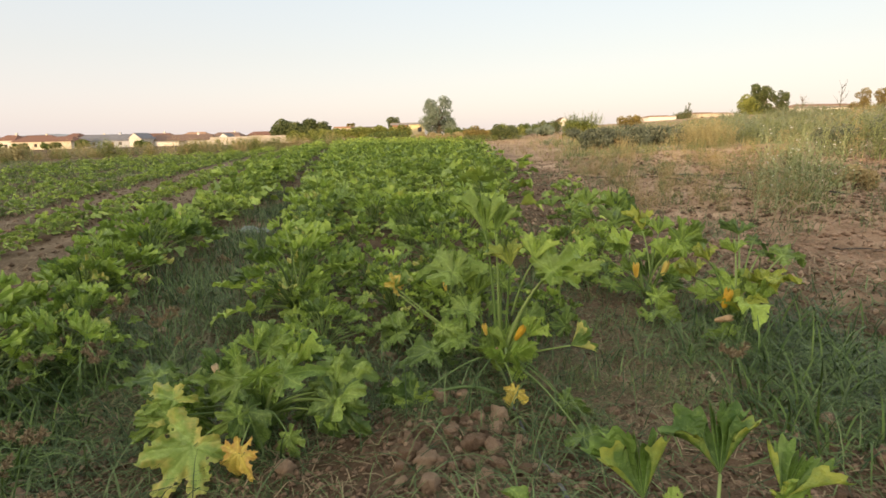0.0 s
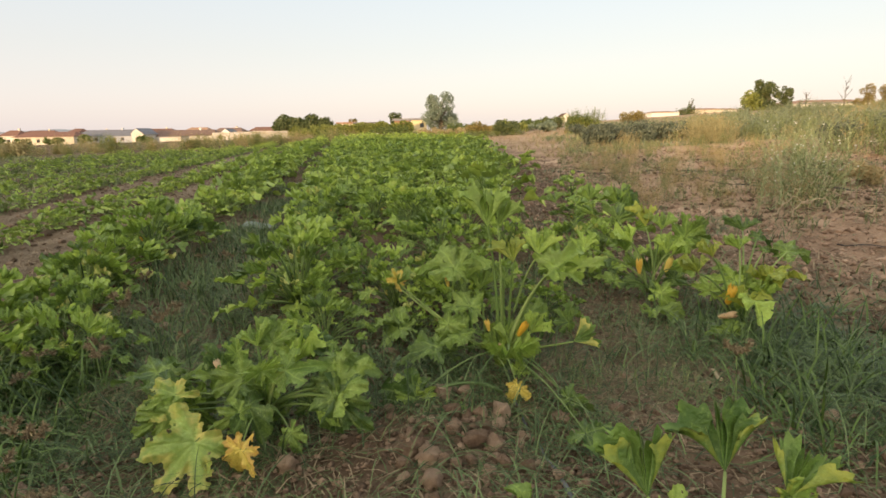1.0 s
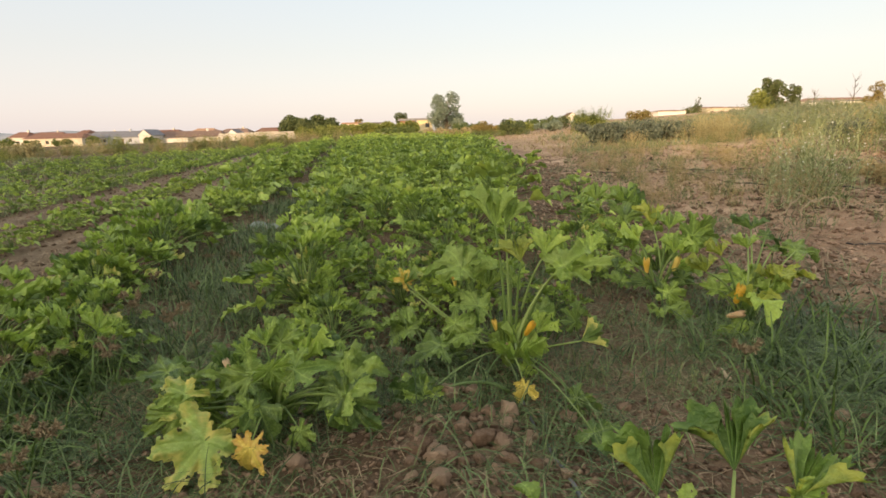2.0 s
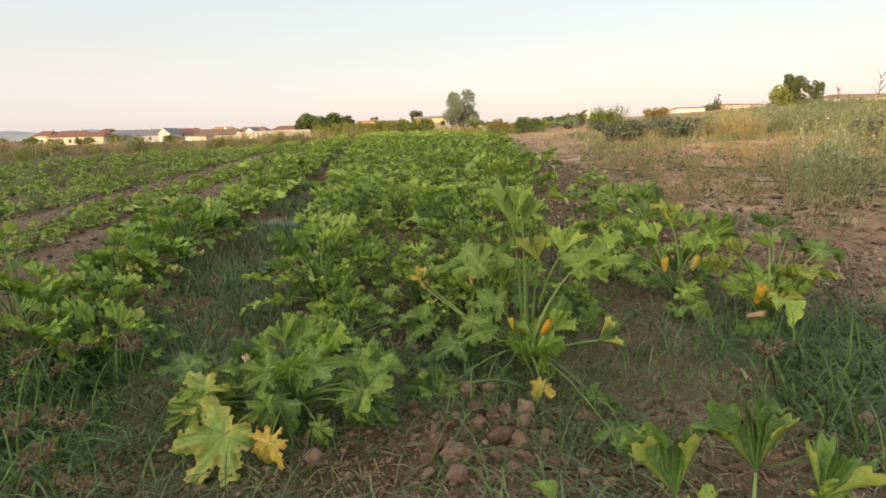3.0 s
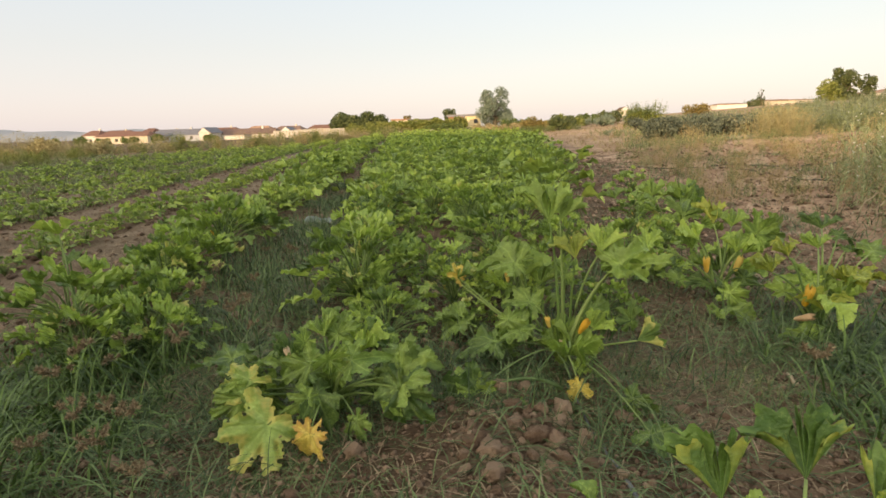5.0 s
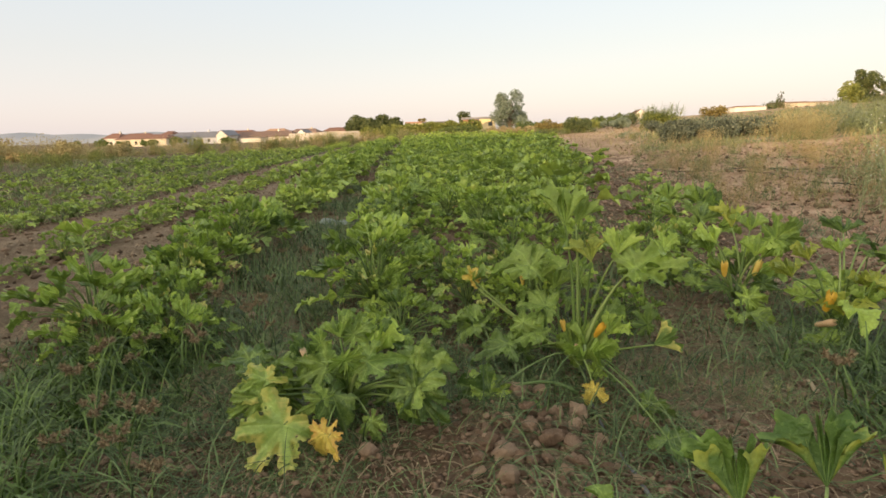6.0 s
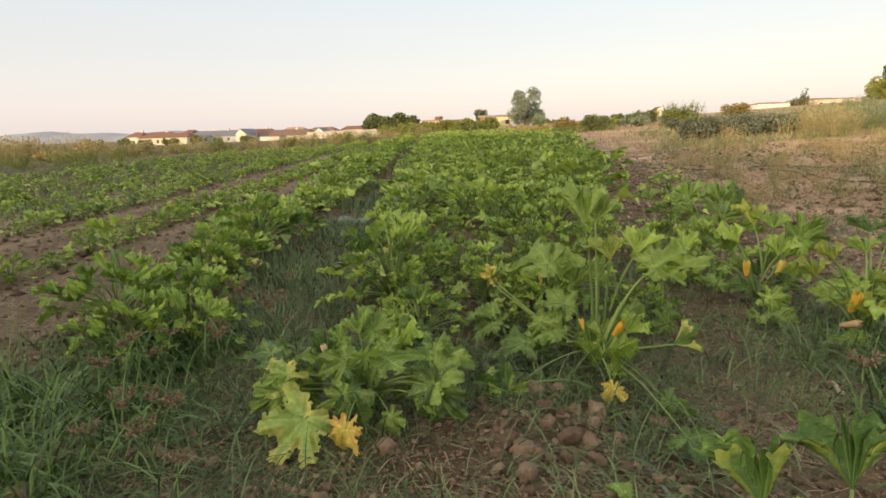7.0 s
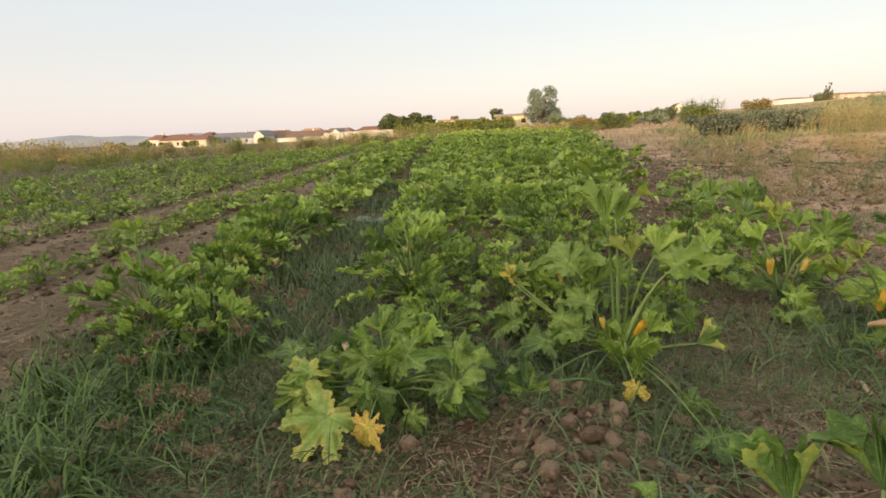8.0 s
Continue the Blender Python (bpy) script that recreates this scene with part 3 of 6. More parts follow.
class Plant:
    """A squash plant: a crown with stalked leaves, each an own part."""

    def __init__(self, at, label, fineness="near", group="squash plants", seed=0):
        self.ob = thing("squash_plant", at, label, "squash plant", group)
        self.fineness, self.rng = fineness, random.Random(seed)
        self.count = {"near": 6, "mid": 5}[fineness]

    def crown(self, height=0.10, radius=0.022):
        pts = [Vector((0, 0, -0.03)), Vector((0.004, 0.002, 0.03)), Vector((-0.003, 0.004, height))]
        v, f = tube_data(pts, [radius * 1.3, radius, radius * 0.6], 8)
        child("stem", mesh_from("stem", v, f, STALK_DARK), self.ob)
        return self

    def leaf(self, at, tip, style="flat", width=1.0, tone=0, root=None, thick=0.006, spin=None, rise=0.5, pick=None, stalk=STALK, face=(0, -0.35, 1.0)):
        rng = self.rng
        near = self.fineness == "near"
        root = root or (0.025 * rng.uniform(-1, 1) + 0.05 * at[0], 0.025 * rng.uniform(-1, 1) + 0.05 * at[1], rng.uniform(0.03, 0.09))
        v, f = stalk_data(root, at, tip, thick, 7 if near else 4, 9 if near else 4, rise)
        child("petiole", mesh_from("petiole", v, f, stalk), self.ob)
        variant = rng.randrange(self.count)
        blade = child("leaf", LEAF_MESH[style, self.fineness, variant if pick is None else pick], self.ob)
        blade.matrix_local = leaf_frame(at, tip, face, width=width, spin=rng.uniform(-0.6, 0.6) if spin is None else spin)
        if tone:
            blade.material_slots[0].link = "OBJECT"
            blade.material_slots[0].material = LEAF[tone]
        return blade

    def flower(self, at, lean, size=0.075, faded=False):
        """A closed flower on a short stalk."""
        at, lean = Vector(at), Vector(lean).normalized()
        side = lean.orthogonal().normalized()
        other = lean.cross(side)
        prof = [(0.0, 0.08), (0.12, 0.14), (0.35, 0.17), (0.62, 0.21), (0.85, 0.23), (1.0, 0.13)]
        verts, faces, n = [], [], 10
        for h, r in prof:
            for k in range(n):
                w = 2 * math.pi * k / n + 0.8 * h
                rr = r * (1.12 if k % 2 else 0.86) * size
                verts.append(at + lean * (h + (0.16 * h ** 4 if k % 2 else -0.10 * h ** 4) + 0.05 * h * math.sin(5.0 * k + 90 * at.x)) * size + rr * (math.cos(w) * side + math.sin(w) * other))
        for i in range(len(prof) - 1):
            faces += [(i * n + k, i * n + (k + 1) % n, (i + 1) * n + (k + 1) % n, (i + 1) * n + k) for k in range(n)]
        faces.append(tuple(range((len(prof) - 1) * n, len(prof) * n)))
        fl = child("flower", mesh_from("flower", verts, faces, PETAL_OLD if faded else PETAL), self.ob, "faded shrivelled flower" if faded else "closed orange squash flower")
        v, f = stalk_data((at.x * 0.3, at.y * 0.3, 0.05), at, at, 0.005, 6, 5)
        child("flower_stalk", mesh_from("flower_stalk", v, f, STALK), self.ob)
        return fl

    def tuft(self, many, spread=0.6, tall=0.45, yellow=0.06, sizes=(0.062, 0.114)):
        """Fills the plant with leaves round its crown: upright ones inside, low spreading ones outside."""
        rng = self.rng
        for i in range(many):
            s = (i + 0.5) / many
            az = i * 2.4 + rng.uniform(-0.4, 0.4)
            out = (0.07 + spread * 0.62 * s ** 0.8) * rng.uniform(0.75, 1.2)
            high = tall * (1.0 - 0.62 * s ** 1.3) * rng.uniform(0.75, 1.2)
            size = rng.uniform(*sizes)
            if rng.random() < 0.16:
                high, out = high * 1.25 + 0.04, out * 0.75
            at = (out * math.cos(az), out * math.sin(az), max(0.05, high))
            pitch = (1.15 - 1.25 * s) + rng.uniform(-0.45, 0.45)
            a2 = az + rng.uniform(-0.5, 0.5)
            if pitch > 0.45:
                size *= 1.35
            tip = (at[0] + size * math.cos(a2) * math.cos(pitch), at[1] + size * math.sin(a2) * math.cos(pitch), max(0.03, at[2] + size * math.sin(pitch)))
            style = "funnel" if pitch > 0.45 else "cup" if pitch > 0.2 else "flat" if pitch > -0.25 else "droop"
            r = rng.random()
            tone = 2 if r < yellow else 1 if r < 0.72 else 0
            self.leaf(at, tip, style, rng.uniform(0.7, 1.15), tone, thick=rng.uniform(0.004, 0.006), rise=0.9, stalk=rng.choice((STALK, STALK_DARK)))
        return self


def spot(x, y):
    return (x, y, ground_z(x, y))


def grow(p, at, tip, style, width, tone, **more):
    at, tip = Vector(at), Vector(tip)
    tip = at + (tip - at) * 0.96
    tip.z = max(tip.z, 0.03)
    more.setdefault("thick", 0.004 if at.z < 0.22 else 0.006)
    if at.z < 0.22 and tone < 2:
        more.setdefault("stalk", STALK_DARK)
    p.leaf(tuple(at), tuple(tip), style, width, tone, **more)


# ---------------------------------------------------------------- the plants in front

p = Plant(spot(-0.69, 1.80), "low bushy squash plant with yellowing jagged leaves on tilled soil", seed=65).crown(0.12)
grow(p, (-0.132, -0.280, 0.118), (-0.222, -0.400, -0.014), "flat", 1.02, 5, face=(0, -1, 0.5), pick=1, spin=-0.15)
grow(p, (0.029, -0.320, 0.115), (0.000, -0.360, -0.012), "flat", 1.12, 3, face=(0, -1, 0.5), pick=4, spin=0.1)
grow(p, (0.151, -0.200, 0.098), (0.173, -0.240, 0.009), "flat", 1.00, 0, face=(0, -1, 0.5), pick=3, spin=0.2)
grow(p, (0.291, -0.100, 0.170), (0.381, -0.170, 0.046), "flat", 1.00, 0, face=(0, -1, 0.5), pick=0, spin=0.3, thick=0.008, stalk=STALK, rise=0.9)
grow(p, (0.292, -0.080, 0.200), (0.400, -0.080, 0.300), "flat", 0.95, 0, face=(0, -0.9, 0.8), spin=-0.1, stalk=STALK, rise=0.9)
grow(p, (0.260, -0.020, 0.185), (0.344, 0.040, 0.310), "cup", 0.90, 0, spin=0.0)
grow(p, (0.245, 0.000, 0.192), (0.390, 0.050, 0.268), "flat", 0.70, 0, face=(0, -0.75, 1.0))
grow(p, (0.118, -0.100, 0.275), (0.212, -0.120, 0.318), "flat", 1.05, 2, face=(0, -0.75, 1.0), thick=0.008, pick=2)
grow(p, (-0.001, -0.160, 0.172), (0.075, -0.220, 0.105), "flat", 1.00, 0, face=(0, -1, 0.5), pick=5)
grow(p, (-0.016, -0.200, 0.176), (-0.055, -0.260, 0.137), "droop", 1.10, 0, face=(0, -1, 0.5))
grow(p, (-0.274, -0.120, 0.209), (-0.400, -0.100, 0.260), "flat", 0.90, 0, face=(0, -0.75, 1.0), pick=0)
grow(p, (-0.250, -0.150, 0.216), (-0.395, -0.200, 0.184), "flat", 0.75, 5, face=(0, -0.75, 1.0), pick=3)
grow(p, (-0.402, 0.020, 0.214), (-0.602, 0.060, 0.256), "flat", 0.70, 0, face=(0, -0.75, 1.0))
grow(p, (-0.255, -0.200, 0.173), (-0.374, -0.260, 0.117), "flat", 0.70, 0, face=(0, -1, 0.5))
grow(p, (-0.032, 0.050, 0.300), (-0.062, 0.100, 0.401), "funnel", 1.20, 1)
grow(p, (0.014, 0.080, 0.300), (0.042, 0.120, 0.389), "cup", 1.20, 0)
grow(p, (0.086, 0.100, 0.243), (0.111, 0.160, 0.376), "funnel", 1.00, 1)
grow(p, (0.129, 0.100, 0.281), (0.224, 0.140, 0.324), "flat", 0.90, 0, face=(0, -0.75, 1.0))
grow(p, (-0.175, 0.030, 0.230), (-0.233, 0.060, 0.323), "cup", 1.10, 0)
grow(p, (-0.124, 0.080, 0.264), (-0.145, 0.120, 0.319), "cup", 1.10, 1)
grow(p, (-0.153, 0.000, 0.216), (-0.297, 0.020, 0.289), "flat", 0.80, 0, face=(0, -0.75, 1.0))
grow(p, (-0.044, -0.080, 0.245), (-0.151, -0.120, 0.202), "flat", 0.90, 0, face=(0, -0.75, 1.0))
grow(p, (-0.032, -0.040, 0.192), (-0.115, -0.030, 0.255), "cup", 1.00, 0)
grow(p, (0.014, -0.020, 0.183), (0.053, 0.020, 0.279), "cup", 1.00, 0)
grow(p, (-0.049, -0.100, 0.221), (-0.115, -0.150, 0.148), "droop", 0.90, 0, face=(0, -1, 0.5))
grow(p, (0.024, 0.020, 0.058), (-0.060, 0.030, 0.146), "cup", 0.90, 0)
grow(p, (-0.222, -0.020, 0.100), (-0.278, 0.000, 0.182), "cup", 0.90, 0)
grow(p, (-0.232, -0.050, 0.092), (-0.371, -0.070, 0.124), "flat", 0.80, 0, face=(0, -0.75, 1.0))
grow(p, (0.150, 0.050, 0.067), (0.194, 0.080, 0.172), "cup", 0.90, 0)
p.flower((-0.13, -0.06, 0.25), (-0.1, -0.2, 1), 0.05, True)
p.tuft(7, 0.34, 0.22, 0.0, (0.08, 0.12))

p = Plant(spot(0.25, 2.28), "tall open squash plant with long pale petioles and buds", seed=66).crown(0.16)
grow(p, (-0.083, -0.010, 0.657), (-0.095, 0.050, 0.870), "fan", 1.0, 1, spin=0.0, thick=0.0068, pick=1)
grow(p, (-0.032, 0.060, 0.652), (0.045, 0.120, 0.812), "fan", 0.95, 0, spin=0.3)
grow(p, (0.027, -0.040, 0.504), (0.001, 0.000, 0.630), "fan", 1.4, 6, spin=0.1, thick=0.0058)
grow(p, (0.142, 0.020, 0.519), (0.165, 0.060, 0.650), "fan", 1.4, 1, spin=0.0, thick=0.006)
grow(p, (0.218, -0.020, 0.477), (0.425, -0.060, 0.481), "cup", 0.85, 0, face=(0, -0.6, 1.0), thick=0.0065, pick=2)
grow(p, (0.223, 0.000, 0.467), (0.340, 0.060, 0.554), "cup", 0.90, 1)
grow(p, (0.213, 0.020, 0.454), (0.320, 0.000, 0.400), "flat", 0.80, 0, face=(0, -0.75, 1.0))
grow(p, (-0.226, 0.120, 0.440), (-0.384, 0.140, 0.501), "flat", 0.90, 0, face=(0, -0.75, 1.0), root=(-0.158, 0.114, 0.030))
grow(p, (-0.204, 0.150, 0.451), (-0.224, 0.200, 0.536), "cup", 1.20, 0, root=(-0.143, 0.142, 0.030))
grow(p, (-0.194, 0.160, 0.346), (-0.181, 0.220, 0.509), "funnel", 1.10, 0, spin=0.0, root=(-0.136, 0.152, 0.030))
grow(p, (-0.107, 0.220, 0.305), (-0.077, 0.260, 0.437), "funnel", 1.10, 0, root=(-0.075, 0.209, 0.030))
grow(p, (-0.497, 0.050, 0.384), (-0.455, 0.080, 0.478), "funnel", 1.20, 5, rise=-0.8, thick=0.006)
grow(p, (-0.486, 0.050, 0.395), (-0.519, 0.040, 0.462), "cup", 1.10, 3, rise=-0.8)
grow(p, (0.285, -0.100, 0.160), (0.385, -0.120, 0.228), "fan", 1.35, 5, face=(0, -1.0, 0.5), thick=0.006, pick=2, rise=-0.6, spin=0.0)
grow(p, (-0.206, -0.060, 0.186), (-0.346, -0.060, 0.212), "flat", 1.00, 0, face=(0, -0.75, 1.0))
grow(p, (-0.323, -0.100, 0.143), (-0.499, -0.120, 0.145), "flat", 0.80, 0, face=(0, -0.75, 1.0))
grow(p, (-0.261, -0.050, 0.229), (-0.212, -0.100, 0.143), "droop", 1.00, 0, face=(0, -1, 0.5))
grow(p, (-0.156, 0.050, 0.275), (-0.285, 0.060, 0.313), "flat", 0.90, 0, face=(0, -0.75, 1.0))
grow(p, (-0.495, 0.200, 0.113), (-0.664, 0.220, 0.057), "flat", 0.90, 0, face=(0, -0.75, 1.0), root=(-0.346, 0.190, 0.030))
grow(p, (-0.602, 0.250, 0.119), (-0.488, 0.280, 0.169), "flat", 0.90, 0, face=(0, -0.75, 1.0), root=(-0.421, 0.237, 0.030))
grow(p, (0.053, -0.140, 0.040), (0.042, -0.120, 0.095), "cup", 1.10, 1)
grow(p, (0.108, -0.200, 0.040), (0.089, -0.180, 0.056), "cup", 1.00, 0)
grow(p, (0.011, -0.340, 0.069), (-0.004, -0.390, -0.062), "flat", 1.15, 3, face=(0, -1, 0.5), spin=0.0, pick=4)
grow(p, (-0.209, -0.420, 0.041), (-0.215, -0.460, -0.022), "flat", 0.90, 0, face=(0, -1, 0.5), pick=3)
grow(p, (0.203, -0.400, 0.045), (0.275, -0.460, -0.046), "flat", 1.00, 0, face=(0, -1, 0.5), spin=0.2, pick=5)
grow(p, (0.207, -0.400, 0.040), (0.189, -0.380, 0.072), "flat", 1.50, 0, face=(0, -0.75, 1.0))
grow(p, (0.212, -0.620, 0.040), (0.298, -0.700, -0.078), "flat", 0.85, 0, face=(0, -1, 0.5), pick=1)
grow(p, (-0.393, -0.380, 0.051), (-0.527, -0.480, -0.025), "flat", 0.95, 0, face=(0, -1, 0.5), rise=0.9, thick=0.0075, spin=0.0, pick=2, root=(-0.048, -0.300, 0.030))
grow(p, (-0.397, -0.380, 0.046), (-0.459, -0.360, 0.141), "cup", 1.20, 1)
grow(p, (-0.033, -0.030, 0.082), (-0.050, -0.030, 0.222), "funnel", 0.80, 0, spin=0.0)
grow(p, (0.028, -0.040, 0.087), (0.050, -0.040, 0.252), "funnel", 0.80, 0, spin=0.0)
grow(p, (0.006, 0.050, 0.082), (0.005, 0.060, 0.230), "funnel", 0.90, 0, spin=0.0)
grow(p, (-0.061, -0.060, 0.074), (-0.113, -0.080, 0.162), "cup", 1.00, 0)
grow(p, (0.097, 0.000, 0.070), (0.147, 0.010, 0.140), "cup", 1.00, 0)
grow(p, (0.336, 0.220, 0.131), (0.352, 0.260, 0.234), "cup", 0.90, 0, root=(0.235, 0.209, 0.030))
grow(p, (0.143, 0.150, 0.213), (0.241, 0.180, 0.231), "flat", 1.00, 0, face=(0, -0.75, 1.0), root=(0.100, 0.142, 0.030))
grow(p, (0.013, 0.200, 0.367), (-0.025, 0.240, 0.442), "cup", 1.00, 0, root=(0.009, 0.190, 0.030))
p.flower((0.050, -0.05, 0.17), (0.5, -0.2, 1), 0.070)
p.flower((-0.075, 0.0, 0.175), (-0.2, -0.1, 1), 0.053)
p.flower((-0.027, -0.08, 0.12), (-0.2, -0.6, 1), 0.041, True)
p.flower((-0.258, 0.20, 0.33), (-0.1, 0, 1), 0.049)
p.tuft(5, 0.46, 0.18, 0.0, (0.08, 0.12))

p = Plant(spot(1.26, 3.19), "squash plant with upright leaves and orange flowers", seed=67).crown(0.12)
grow(p, (-0.159, -0.050, 0.374), (-0.229, 0.000, 0.502), "funnel", 1.20, 1, spin=0.0)
grow(p, (0.066, -0.020, 0.290), (0.103, 0.020, 0.433), "funnel", 1.10, 1, spin=0.0)
grow(p, (0.032, 0.250, 0.413), (0.023, 0.300, 0.595), "fan", 1.0, 6, spin=0.0)
grow(p, (0.119, 0.200, 0.399), (0.141, 0.250, 0.535), "funnel", 1.10, 1, spin=0.0)
grow(p, (-0.137, 0.300, 0.450), (-0.083, 0.360, 0.582), "funnel", 1.30, 0, spin=0.0)
grow(p, (0.311, 0.280, 0.337), (0.457, 0.320, 0.461), "cup", 0.90, 1)
grow(p, (0.348, 0.300, 0.340), (0.513, 0.300, 0.435), "flat", 0.80, 0, face=(0, -0.75, 1.0))
grow(p, (-0.415, 0.050, 0.327), (-0.328, 0.100, 0.416), "cup", 1.00, 1)
grow(p, (-0.022, -0.200, 0.101), (0.068, -0.280, 0.027), "flat", 1.00, 1, face=(0, -1, 0.5))
grow(p, (-0.079, 0.000, 0.096), (-0.223, -0.020, 0.155), "flat", 0.80, 0, face=(0, -0.75, 1.0))
grow(p, (0.156, 0.050, 0.116), (0.262, 0.080, 0.197), "flat", 0.90, 0, face=(0, -0.75, 1.0))
grow(p, (-0.099, -0.340, 0.040), (0.077, -0.420, -0.025), "flat", 0.55, 0, face=(0, -0.75, 1.0))
grow(p, (0.022, 0.100, 0.139), (-0.014, 0.120, 0.261), "funnel", 1.00, 0)
grow(p, (0.079, 0.120, 0.170), (0.092, 0.140, 0.310), "fan", 1.20, 0)
grow(p, (-0.066, 0.100, 0.176), (-0.118, 0.120, 0.280), "funnel", 1.00, 0)
grow(p, (0.165, 0.100, 0.065), (0.236, 0.120, 0.132), "cup", 1.00, 0)
grow(p, (-0.238, 0.100, 0.177), (-0.322, 0.120, 0.227), "flat", 0.90, 0, face=(0, -0.75, 1.0))
p.flower((-0.099, -0.05, 0.18), (-0.1, 0, 1), 0.085)
p.flower((0.078, 0.0, 0.175), (0.3, -0.1, 1), 0.09)
p.tuft(7, 0.40, 0.26, 0.04, (0.09, 0.13))

p = Plant(spot(1.50, 2.64), "squash plant with yellow leaves and an orange flower", seed=68).crown(0.12)
grow(p, (-0.248, -0.050, 0.337), (-0.283, -0.020, 0.449), "funnel", 1.10, 6, spin=0.0, thick=0.006)
grow(p, (-0.131, 0.050, 0.392), (-0.160, 0.090, 0.494), "funnel", 1.00, 6, spin=0.0)
grow(p, (-0.046, -0.120, 0.176), (-0.044, -0.120, 0.289), "funnel", 1.90, 6, spin=0.0, thick=0.006, pick=2)
grow(p, (0.223, 0.050, 0.290), (0.372, 0.050, 0.336), "flat", 0.80, 6, face=(0, -0.75, 1.0))
grow(p, (0.159, 0.080, 0.252), (0.115, 0.100, 0.342), "funnel", 1.20, 6)
grow(p, (0.198, 0.080, 0.264), (0.296, 0.100, 0.341), "cup", 1.00, 6)
grow(p, (0.114, 0.250, 0.385), (0.106, 0.300, 0.487), "funnel", 1.00, 1, spin=0.0)
grow(p, (0.233, 0.450, 0.451), (0.241, 0.500, 0.560), "funnel", 1.40, 0, spin=0.0)
grow(p, (0.414, 0.300, 0.359), (0.591, 0.300, 0.376), "flat", 0.80, 0, face=(0, -0.2, 1.0))
grow(p, (0.314, 0.350, 0.361), (0.435, 0.350, 0.347), "flat", 0.90, 0, face=(0, -0.75, 1.0))
grow(p, (0.294, 0.400, 0.421), (0.389, 0.400, 0.433), "flat", 0.90, 0, face=(0, -0.75, 1.0))
grow(p, (0.027, 0.100, 0.247), (-0.108, 0.120, 0.290), "flat", 0.90, 1, face=(0, -0.75, 1.0))
grow(p, (-0.001, 0.150, 0.275), (-0.054, 0.200, 0.339), "cup", 1.00, 0)
grow(p, (0.088, 0.150, 0.244), (0.137, 0.180, 0.328), "cup", 1.00, 0)
grow(p, (-0.090, -0.150, 0.055), (-0.229, -0.220, 0.009), "flat", 0.90, 1, face=(0, -1, 0.5))
grow(p, (-0.163, 0.100, 0.235), (-0.095, 0.100, 0.259), "flat", 1.00, 6, face=(0, -0.75, 1.0))
grow(p, (0.109, 0.050, 0.183), (0.191, 0.060, 0.225), "flat", 0.90, 0, face=(0, -0.75, 1.0))
grow(p, (-0.011, 0.020, 0.133), (-0.046, 0.030, 0.250), "cup", 0.90, 0)
p.flower((-0.115, -0.10, 0.19), (0.1, -0.2, 1), 0.095)
p.flower((-0.180, -0.15, 0.14), (0.9, -0.3, 0.3), 0.075, True)
p.tuft(4, 0.36, 0.24, 0.1, (0.08, 0.12))

p = Plant(spot(0.50, 0.82), "young squash plant with upright folded leaves", seed=69).crown(0.12)
grow(p, (-0.078, 0.200, 0.276), (-0.098, 0.245, 0.432), "fan", 1.3, 4, spin=0.1, pick=2)
grow(p, (0.130, 0.280, 0.278), (0.122, 0.335, 0.462), "fan", 1.15, 4, spin=-0.1, pick=3)
grow(p, (0.240, 0.220, 0.258), (0.318, 0.265, 0.380), "fan", 1.15, 4, spin=-0.2, pick=5)
grow(p, (0.248, 0.220, 0.256), (0.315, 0.200, 0.319), "flat", 0.60, 4, face=(0, -0.75, 1.0))
grow(p, (-0.040, 0.150, 0.248), (-0.032, 0.130, 0.325), "flat", 1.10, 0, face=(0, -1, 0.5), root=(-0.06, 0.19, 0.0))
grow(p, (-0.318, 0.300, 0.150), (-0.386, 0.280, 0.223), "flat", 0.90, 1, face=(0, -0.75, 1.0))

p = Plant(spot(1.52, 5.0), "squash plant with upright fan shaped leaves at the bed edge", seed=71).crown(0.12)
grow(p, (-0.199, -0.050, 0.423), (-0.211, 0.000, 0.615), "funnel", 1.20, 0, spin=0.0)
grow(p, (0.087, 0.000, 0.381), (0.038, 0.050, 0.606), "funnel", 1.20, 0, spin=0.0)
grow(p, (0.107, 0.000, 0.397), (0.331, 0.050, 0.486), "flat", 0.80, 0, face=(0, -0.75, 1.0))
grow(p, (0.031, -0.200, 0.194), (0.013, -0.150, 0.340), "funnel", 1.20, 0, spin=0.0)
grow(p, (-0.425, 0.400, 0.355), (-0.465, 0.450, 0.481), "funnel", 1.50, 0, spin=0.0)
grow(p, (-0.094, -0.200, 0.222), (-0.197, -0.200, 0.290), "flat", 1.00, 0, face=(0, -0.75, 1.0))
p.tuft(7, 0.40, 0.30, 0.03, (0.12, 0.17))

# ---------------------------------------------------------------- rows of squash
rng = random.Random(5)
VARIANTS = []
for k in range(7):
    v = Plant((0, 0, 0), "leafy green squash plant growing in a row", "mid", "squash plants in rows", seed=40 + k).crown(0.10)
    v.tuft(38 + k % 4, 0.46 + 0.02 * k, 0.33 + 0.03 * (k % 4), 0.05 + 0.03 * (k % 3))
    if k in (1, 3, 5):
        v.flower((0.06, -0.05, 0.17), (0.2, -0.2, 1), 0.05)
    VARIANTS.append(v.ob)
unused = list(VARIANTS)


